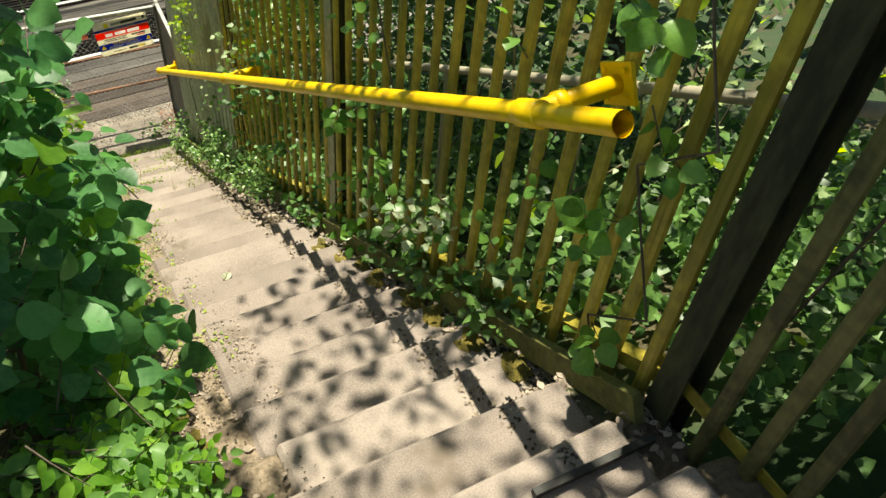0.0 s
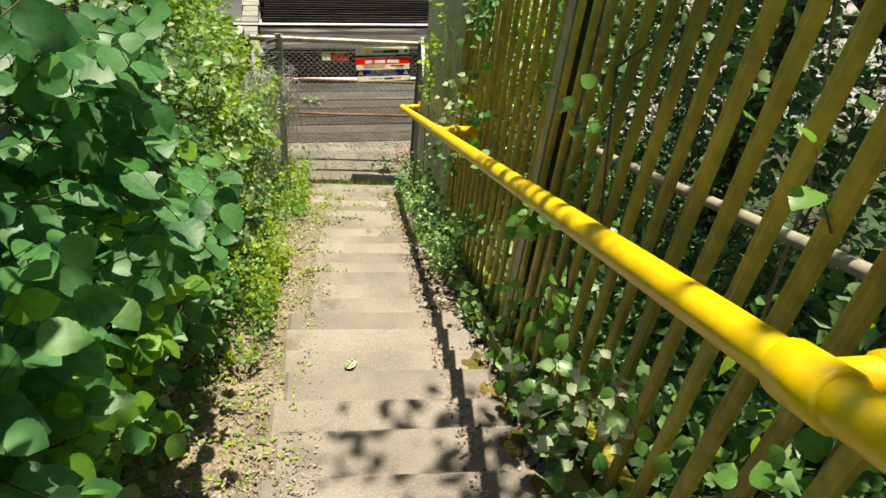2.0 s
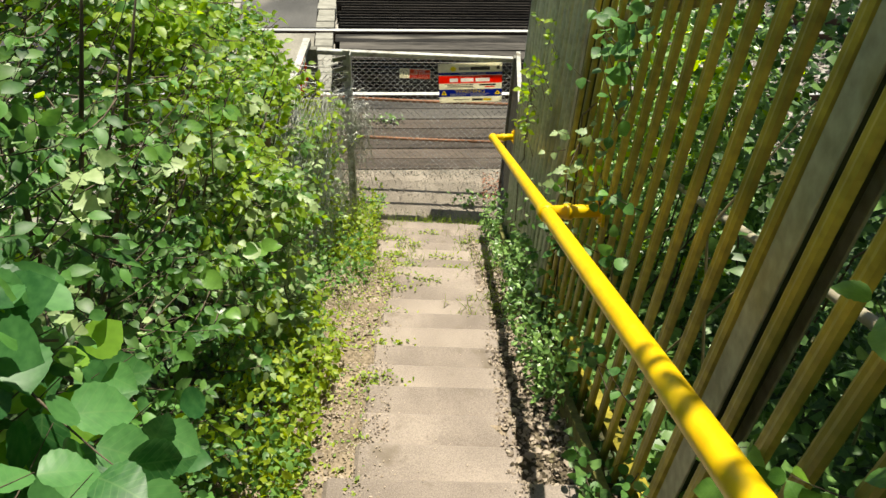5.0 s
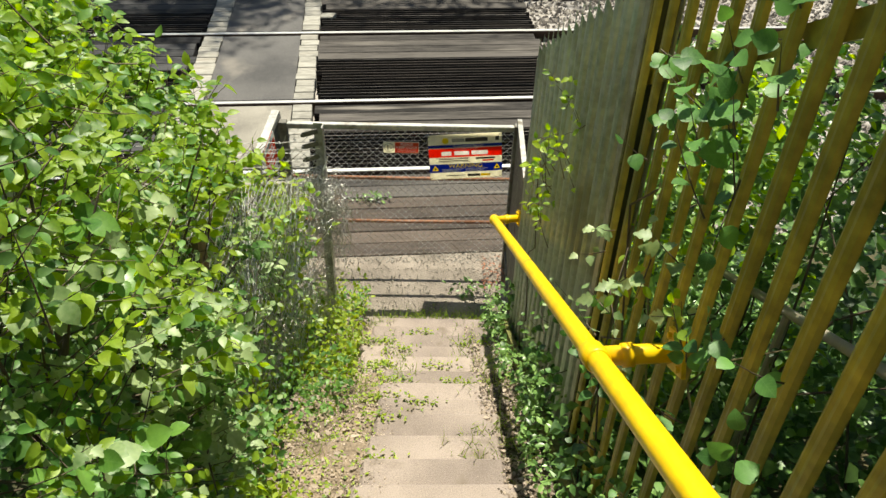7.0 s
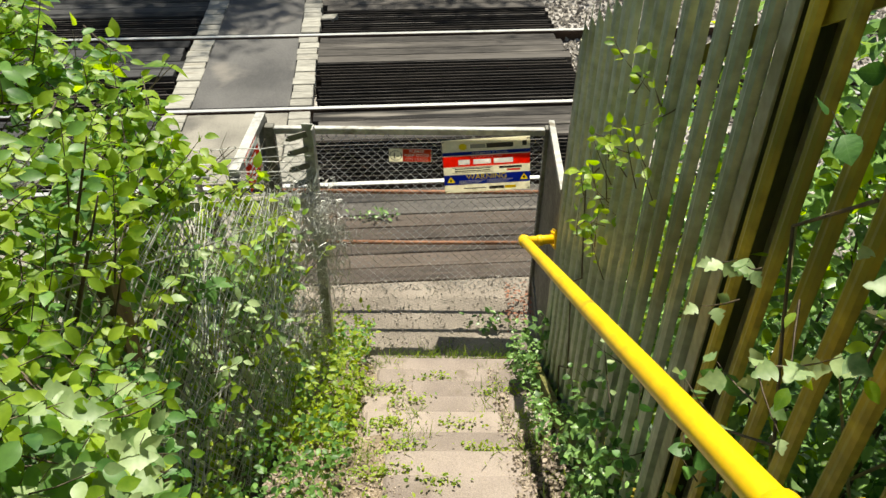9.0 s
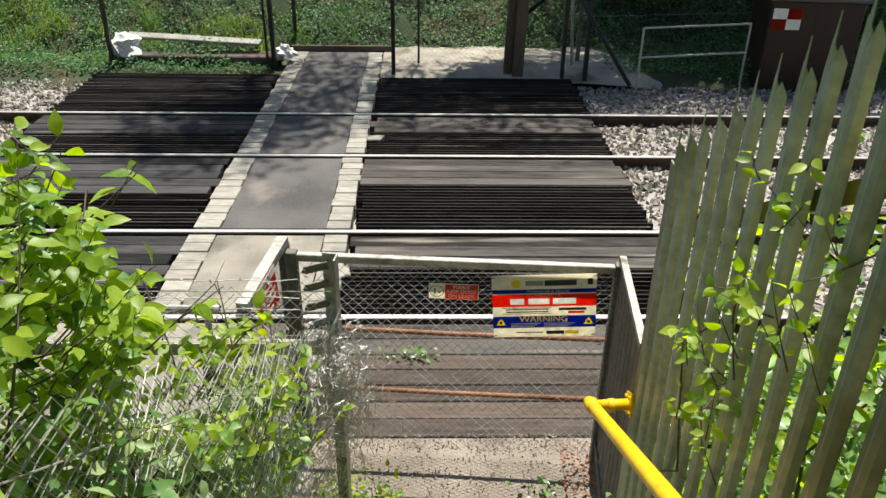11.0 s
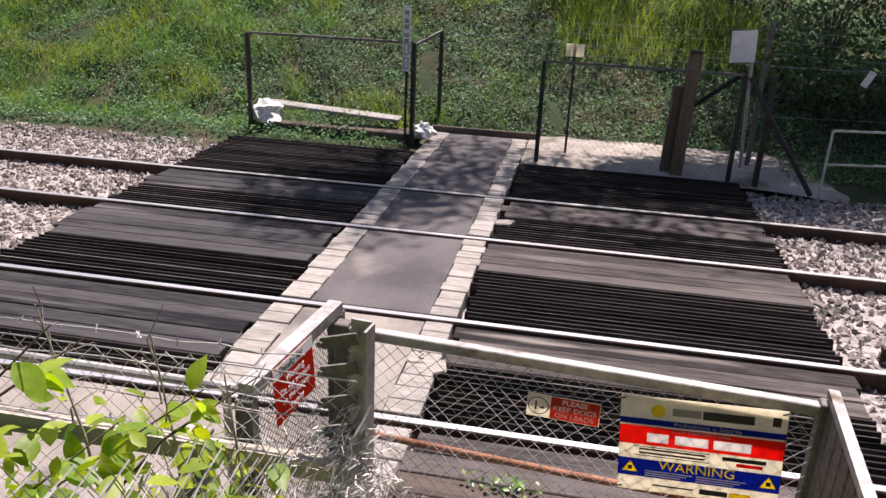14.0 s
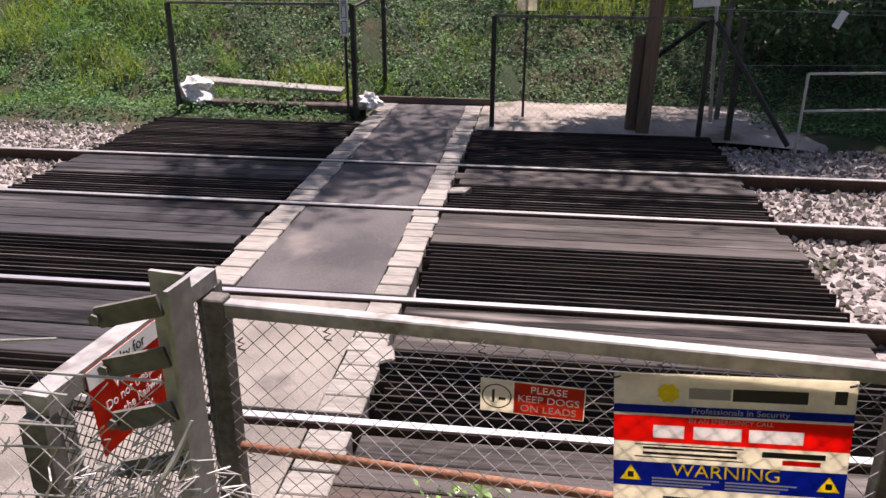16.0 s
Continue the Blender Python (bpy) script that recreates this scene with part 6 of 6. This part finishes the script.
def litter(name, label, seed, count, rr, ss, sizes, mat, shape=OVAL):
    g = np.random.default_rng(seed)
    S = g.uniform(*ss, count * 2)
    drift = np.array([noise.noise((v * 2.6, seed, 0)) + 0.8 * noise.noise((v * 8.0, seed, 3)) for v in S])
    S = S[np.argsort(-(drift + g.normal(0, 0.45, len(S))))[:count]]
    R = rr[0] + (rr[1] - rr[0]) * g.random(count) ** 1.7 if rr[0] < rr[1] else rr[0] - (rr[0] - rr[1]) * g.random(count) ** 1.7
    P = to_world(R, S, tread_z(S) + g.uniform(0.001, 0.008, count) - np.where(np.abs(R - 0.69) > 0.34, 0.012, 0.0))
    up = np.array((0, 0, 1.0)) + g.normal(0, 0.12, (count, 3))
    axis = g.normal(0, 1, (count, 3)) * np.array((1, 1, 0.10))
    return tagged(leaf_sheet(name, P, axis, up, g.uniform(*sizes, count), shape, mat), label, "leaf litter", kind="stuff")


litter("leaf_litter", "dry brown leaf litter along the edge of the steps", 61, 15000, (-0.10, 0.48), (1.6, 7.6), (0.005, 0.016), LITTER)
litter("leaf_litter", "dry brown leaf litter drifted against the fence", 62, 12000, (1.32, 0.95), (1.0, 7.6), (0.006, 0.024), LITTER)
litter("dead_leaves", "curled grey-brown dead leaves in the dark strip by the fence", 67, 2400, (1.34, 0.98), (0.6, 7.0), (0.022, 0.048), LITTER, OVATE)
litter("dead_leaves", "curled brown dead leaves along the step ends", 68, 900, (-0.14, 0.34), (0.7, 7.0), (0.020, 0.045), LITTER, OVATE)
litter("soil_crumbs", "dark crumbs of soil washed on to the steps", 69, 6000, (-0.12, 0.42), (0.7, 7.2), (0.004, 0.013), SOIL)
# Thick dark crumbs here also darken the strip in place of shade.
litter("soil_crumbs", "dark soil crumbs that also deepen the shade below the fence", 70, 7000, (1.32, 0.96), (0.7, 7.2), (0.006, 0.022), SOIL)
litter("crumbs", "fine dry crumbs and bud scales scattered over the steps", 63, 1500, (0.0, 1.15), (1.0, 7.6), (0.003, 0.009), LITTER)
litter("step_weeds", "tiny green weeds seeded in the littered step ends", 64, 3400, (-0.06, 0.40), (2.0, 7.6), (0.010, 0.028), LEAF_WEED)
litter("pale_bits", "bleached leaf scraps in the shaded strip by the fence", 65, 500, (1.30, 1.02), (1.2, 6.5), (0.015, 0.04), STRAW)
g = np.random.default_rng(66)
tagged(leaf_sheet("corner_litter", np.column_stack((1.98 - 0.20 * g.random(80) ** 1.5, g.uniform(7.95, 8.38, 80), g.uniform(0.004, 0.04, 80))), g.normal(0, 1, (80, 3)) * np.array((1, 1, .2)),
                  np.array((0, 0, 1.0)) + g.normal(0, .3, (80, 3)), g.uniform(0.02, 0.04, 80), OVAL, leaf_material("red_brown_leaf", (0.16, 0.06, 0.035), (0.36, 0.17, 0.10), 0.15, 0.8)),
       "reddish dead leaves blown into the landing corner", "leaf litter", kind="stuff")
fallen = thing("fallen_leaf", "single pale dry leaf lying on a step", "leaf")
part("stalk", tube(B(), [(0, 0, 0), (0.03, 0.0, 0.012), (0.075, 0, 0.02)], [0.002, 0.0025, 0.001], 5), STRAW, fallen)
part("leaf", (lambda bm: ([bm.faces.new([vs[i] for i in f]) for vs in [[bm.verts.new(Vector((v[0] * 0.075, v[1] * 0.05, v[2] * 0.12))) for v in ROUND[0]]] for f in ROUND[1]], bm)[1])(B()), paint("pale_leaf", (0.42, 0.44, 0.30)), fallen)
fallen.matrix_basis = Matrix.Translation((0.80, 2.93, float(tread_z(np.array([2.98]))[0]) + 0.012)) @ pose(0, 0, 0, 12, -8, 40)


def blades(name, label, seed, P, lengths, width, mat, lean=0.35):
    g = np.random.default_rng(seed)
    n = len(P)
    axis = np.column_stack((g.normal(0, lean, n), g.normal(0, lean, n) - 0.05, np.ones(n)))
    up = g.normal(0, 1, (n, 3)) * np.array((1, 1, 0.1))
    L = g.uniform(*lengths, n)
    return tagged(leaf_sheet(name, P, axis, up, L, BLADE, mat, None, width / L), label, "grass", kind="stuff")


g = np.random.default_rng(81)
tufts = []
for _ in range(46):
    s, r0 = g.uniform(5.2, 7.62), g.choice([0.12, 0.25, 0.5, 0.9, 1.05, 1.1])
    k = 26
    S, R = s + g.normal(0, .05, k), r0 + g.normal(0, .06, k)
    tufts.append(to_world(R, S, tread_z(S)))
k = 420
S, R = 7.70 + np.abs(g.normal(0, .05, k)), g.uniform(0.3, 1.4, k)
tufts.append(to_world(R, S, np.zeros(k)))
blades("grass_tufts", "short grass tufts growing from the step joints", 82, np.concatenate(tufts), (0.03, 0.11), 0.005, GRASS, 0.6)
weeds = []
for s0, r0, k in ((5.35, 0.42, 60), (5.75, 0.40, 90), (5.95, 0.62, 50), (6.10, 0.36, 110), (6.35, 0.88, 80), (6.36, 0.42, 70), (6.62, 0.34, 120), (6.62, 0.72, 50), (6.90, 0.45, 60), (7.12, 0.30, 90), (7.1, 0.98, 60), (4.9, 0.40, 50), (4.45, 0.38, 50), (7.35, 0.6, 50)):
    S, R = s0 + g.normal(0, .025, k), r0 + g.normal(0, .075, k)
    weeds.append(to_world(R, S, tread_z(S) + g.uniform(0.002, 0.03, k)))
P = np.concatenate(weeds)
tagged(leaf_sheet("tread_weeds", P, g.normal(0, 1, (len(P), 3)) * np.array((1, 1, .3)) + np.array((0, 0, .3)), np.array((0, 0, 1.0)) + g.normal(0, .4, (len(P), 3)), g.uniform(0.012, 0.030, len(P)), OVAL, LEAF_WEED), "small green weeds rooted at the back of the treads", "weeds", kind="stuff")
sp = thing("landing_weed", "small feathery green weed on the landing", "weed", pose(1.62, 7.92, 0))
single_leaves(np.array([(g.normal(0, .06), g.normal(0, .04), g.uniform(.01, .12)) for _ in range(40)]), g.normal(0, 1, (40, 3)), np.tile((0, 0, 1.0), (40, 1)) + g.normal(0, .3, (40, 3)), g.uniform(.03, .06, 40), OVAL, LEAF_SHRUB, sp, 40)
sp = thing("deck_weed", "small tuft of weed sprouting between deck boards", "weed", pose(0.85, 9.35, 0))
single_leaves(np.array([(g.normal(0, .09), g.normal(0, .03), g.uniform(.0, .06)) for _ in range(50)]), g.normal(0, 1, (50, 3)), np.tile((0, 0, 1.0), (50, 1)) + g.normal(0, .3, (50, 3)), g.uniform(.03, .06, 50), OVAL, LEAF_SHRUB, sp, 50)

# ---- the far bank ----
def on_ground(X, Y, lift=0.0):
    return np.column_stack((X, Y, np.array([ground_z(a, b) for a, b in zip(X, Y)]) + lift))


BANK_LEAF = leaf_material("bank_leaf", (0.022, 0.080, 0.024), (0.118, 0.262, 0.082), 0.32, 0.6)
BANK_PALE = leaf_material("bank_pale_leaf", (0.10, 0.15, 0.07), (0.30, 0.36, 0.19), 0.25, 0.6)
GRASS_GREEN = leaf_material("green_grass", (0.045, 0.125, 0.022), (0.16, 0.29, 0.06), 0.42, 0.6)
g = np.random.default_rng(91)


def bare(X, Y):
    """Where nothing grows on the far side: the gateway path and the foot of the barrier."""
    return ((X > -1.6) & (X < 3.9) & (Y < 18.35)) | ((X > 3.9) & (Y < 17.0 + 0.2 * np.sin(X * 3))) | ((X < -4.4) & (Y < 16.9)) | ((X > -4.4) & (X < -1.5) & (Y < 16.95))


def tall_grass(X, Y):
    return np.array([noise.noise((a * 0.55, b * 0.8, 4)) + 0.6 * noise.noise((a * 1.7, b * 2.1, 8)) for a, b in zip(X, Y)])


n = 62000
X, Y = g.uniform(-11, 1.2, n), 17.2 + 5.6 * g.random(n) ** 0.9
keep = ~bare(X, Y) & (tall_grass(X, Y) + 0.30 * smooth(18.6, 20.5, 19.6) - 0.16 * (X + 4.0) * 0.5 + 0.10 * (Y - 19.4) > 0.05 + 0.25 * g.random(n))
X, Y = X[keep], Y[keep]
sunny = tall_grass(X + 20, Y) > 0.05
blades("bank_grass", "long sunlit grass on the cutting slope", 92, on_ground(X[sunny], Y[sunny], -0.02), (0.14, 0.42), 0.007, GRASS, 0.5)
blades("bank_grass", "deep green grass among the herbs of the slope", 95, on_ground(X[~sunny], Y[~sunny], -0.02), (0.12, 0.38), 0.007, GRASS_GREEN, 0.5)
n = 150000
X, Y = g.uniform(-10.5, 10, n), g.uniform(16.75, 23.2, n)
lush = np.array([noise.noise((a * 0.9, b * 0.9, 2)) + 0.6 * noise.noise((a * 2.6, b * 2.6, 6)) for a, b in zip(X, Y)])
keep = ~bare(X, Y) & (lush > -0.80 + 0.25 * g.random(n))
X, Y, lush = X[keep], Y[keep], lush[keep]
P = on_ground(X, Y, 0.02)
P[:, 2] += g.random(len(P)) ** 1.5 * np.clip(0.16 + 0.42 * lush, 0.05, 0.5)
odd = g.random(len(P)) < 0.07
for which, mat, lab in ((~odd, BANK_LEAF, "nettles and mixed herbs covering the cutting slope"), (odd, BANK_PALE, "pale glinting leaves scattered through the bank herbs")):
    k = int(which.sum())
    tagged(leaf_sheet("bank_herbs", P[which], g.normal(0, 1, (k, 3)) * np.array((1, 1, .4)), np.array((0, -0.45, 0.85)) + g.normal(0, .4, (k, 3)), g.uniform(0.025, 0.065, k), OVAL, mat), lab, "undergrowth", kind="stuff")
n = 1500
X, Y = g.uniform(-5, 5, n), g.uniform(18.4, 22, n)
blades("dead_stalks", "dry straw-coloured stalks among the bank herbs", 93, on_ground(X, Y), (0.15, 0.5), 0.006, STRAW, 0.8)
n = 2600
X, Y = g.uniform(0.4, 4.2, n), g.uniform(20.0, 21.6, n)
blades("bank_grass", "bright tuft of tall grass on the far bank", 94, on_ground(X, Y), (0.25, 0.6), 0.009, GRASS, 0.35)


def leaf_ball(name, P0, radii, n, sizes, shape, mat, parent, seed):
    g = np.random.default_rng(seed)
    d = unit(g.normal(0, 1, (n, 3)))
    rad = g.random(n) ** 0.4
    lump = np.array([1 + 0.45 * noise.noise(Vector(v) * 2.1 + Vector((seed, 0, 0))) + 0.2 * noise.noise(Vector(v) * 6) for v in d])
    P = np.array(P0) + d * (rad * lump)[:, None] * np.array(radii)
    up = d * 0.5 + np.array((0, 0, 0.8)) + g.normal(0, .4, (n, 3))
    return tagged(leaf_sheet(name, P, g.normal(0, 1, (n, 3)) + np.array((0, 0, -.4)), up, g.uniform(*sizes, n), shape, mat, parent), kind="stuff")


def tree(name, label, x, y, height, clumps, seed, mat, leaf=(0.10, 0.18), n=1500, trunk=0.16):
    """A tapered trunk with limbs, each ending in clumps of leaves."""
    z = ground_z(x, y)
    t = thing(name, label, "tree", pose(x, y, z))
    part("trunk", tube(B(), [(0, 0, -0.3), (0.05, 0.03, height * .3), (-0.05, 0.06, height * .6), (0.05, 0, height * .92)], [trunk, trunk * .8, trunk * .55, trunk * .2], 10), BARK, t, smooth=True)
    for i, (cx, cy, cz, rad) in enumerate(clumps):
        part("limb", tube(B(), [(0, 0.03, cz * .55), (cx * .5, cy * .5, cz * .85), (cx, cy, cz)], [trunk * .45, trunk * .3, trunk * .1], 7), BARK, t, smooth=True)
        leaf_ball("crown", (cx, cy, cz), (rad, rad, rad * .75), n, leaf, OVAL, mat, t, seed * 20 + i)
    return t


# Crown out of view; its clumps are placed to shade the crossing's end.
tree("ash_tree", "tall ash tree with unseen crown, set to shade the far end of the crossing", 6.6, 20.4, 11, ((-4.0, -0.2, 9.5, 2.0), (-0.5, 0.9, 8.2, 1.9), (-6.2, 0.6, 10.8, 2.0), (1.8, 0.8, 8.5, 2.1), (-1.6, 1.6, 11, 2.1), (0.4, 0.9, 6.0, 1.7), (-7.4, -0.8, 11.0, 1.5), (-2.6, -0.2, 7.2, 1.3), (-3.9, -0.3, 6.8, 0.8)), 3, LEAF_TREE, n=2400)
tree("ash_tree", "tall dark tree in the shaded wood", 9.6, 22.0, 10, ((-1.0, -1.5, 6.5, 2.4), (1.2, 0.2, 8, 2.4), (-2.0, 0.5, 9, 2.2), (-0.8, -2.4, 4.0, 1.9)), 4, LEAF_TREE, n=1500)
# Crown stays out of view; clumps are set to drop leaf shadows on steps.
tree("sycamore_tree", "slender tree with unseen crown, set to drop leaf shadows on the upper steps", 3.3, 4.33, 8.6, ((-1.90, -0.45, 5.35, 0.6), (-1.60, -1.0, 5.85, 0.55), (-2.45, -1.1, 6.15, 0.6), (-1.05, 0.4, 6.6, 0.6), (-1.95, -1.85, 6.75, 0.6), (-2.3, -2.5, 7.1, 0.5)), 5, LEAF_HAZEL, (0.07, 0.12), 230, 0.08)
# Unseen tree added to shade the near fence and the bank behind it.
tree("elder_tree", "leafy tree added out of view to shade the bank behind the palisade", 4.2, 3.6, 6.5, ((-0.9, -1.6, 5.0, 1.0), (-0.6, 0.2, 4.4, 1.1), (-0.5, 1.9, 3.4, 1.0), (0.4, -3.0, 5.6, 1.1), (0.2, 3.4, 2.7, 0.9), (0.6, 1.0, 5.0, 1.2), (-1.2, -3.4, 5.6, 0.9), (-2.3, -2.1, 5.4, 0.6), (-2.2, -3.2, 5.4, 0.7),
      (-1.55, -0.5, 3.72, 0.62), (-1.54, 0.2, 3.31, 0.62), (-1.44, 0.89, 2.9, 0.62), (-1.43, 1.6, 2.49, 0.62), (-1.29, 2.14, 2.17, 0.62), (-0.78, -0.26, 3.55, 0.62), (-0.65, 0.73, 2.96, 0.62), (-0.63, 1.63, 2.43, 0.62)), 6, LEAF_TREE, (0.08, 0.14), 760, 0.09)
# Canopy out of view, added to keep the far wood dark.
tree("oak_tree", "broad tree with unseen crown, added to shade the far wood", 7.2, 23.4, 9, ((-1.0, -1.5, 5.5, 1.8), (1.2, -2.2, 5.2, 1.9), (2.8, -1.0, 6.4, 2.0), (0.4, 0.6, 7.5, 2.2), (-2.4, -0.6, 7.0, 1.8), (3.6, -3.0, 5.6, 1.8)), 7, LEAF_TREE, (0.12, 0.2), 1300, 0.2)
for i, (x, y, zc, rad, n, m_) in enumerate(((7.5, 19.6, 1.2, 0.9, 2200, LEAF_SHRUB), (5.2, 21.0, 1.6, 1.5, 2400, LEAF_TREE), (8.2, 21.8, 1.8, 1.8, 2600, LEAF_TREE), (10.2, 19.6, 1.2, 1.3, 2000, LEAF_TREE), (3.6, 22.3, 2.2, 1.3, 1800, LEAF_SHRUB), (1.2, 23.2, 3.0, 1.4, 1800, LEAF_TREE), (5.6, 19.4, 0.8, 0.7, 900, LEAF_TREE), (4.4, 19.6, 0.9, 0.9, 1400, LEAF_TREE), (6.4, 20.6, 1.3, 1.3, 2000, LEAF_TREE), (9.2, 19.2, 1.0, 1.0, 1500, LEAF_TREE))):
    z = ground_z(x, y)
    b = thing("wood_shrub", ("rounded light green shrub at the wood's edge", "dark leafy shrub in the wood's shade")[1 if i else 0], "shrub", pose(x, y, z), group="shrubs at the wood's edge")
    for k in range(4):
        part("stem", tube(B(), [(0, 0, -0.1), (0.2 * math.cos(k * 1.6), 0.2 * math.sin(k * 1.6), zc * .6), (0.5 * rad * math.cos(k * 1.6), 0.5 * rad * math.sin(k * 1.6), zc)], [0.03, 0.02, 0.008], 6), BARK, b)
    leaf_ball("crown", (0, 0, zc), (rad, rad, rad * 1.05), n, (0.07, 0.13), OVAL, m_, b, 300 + i)
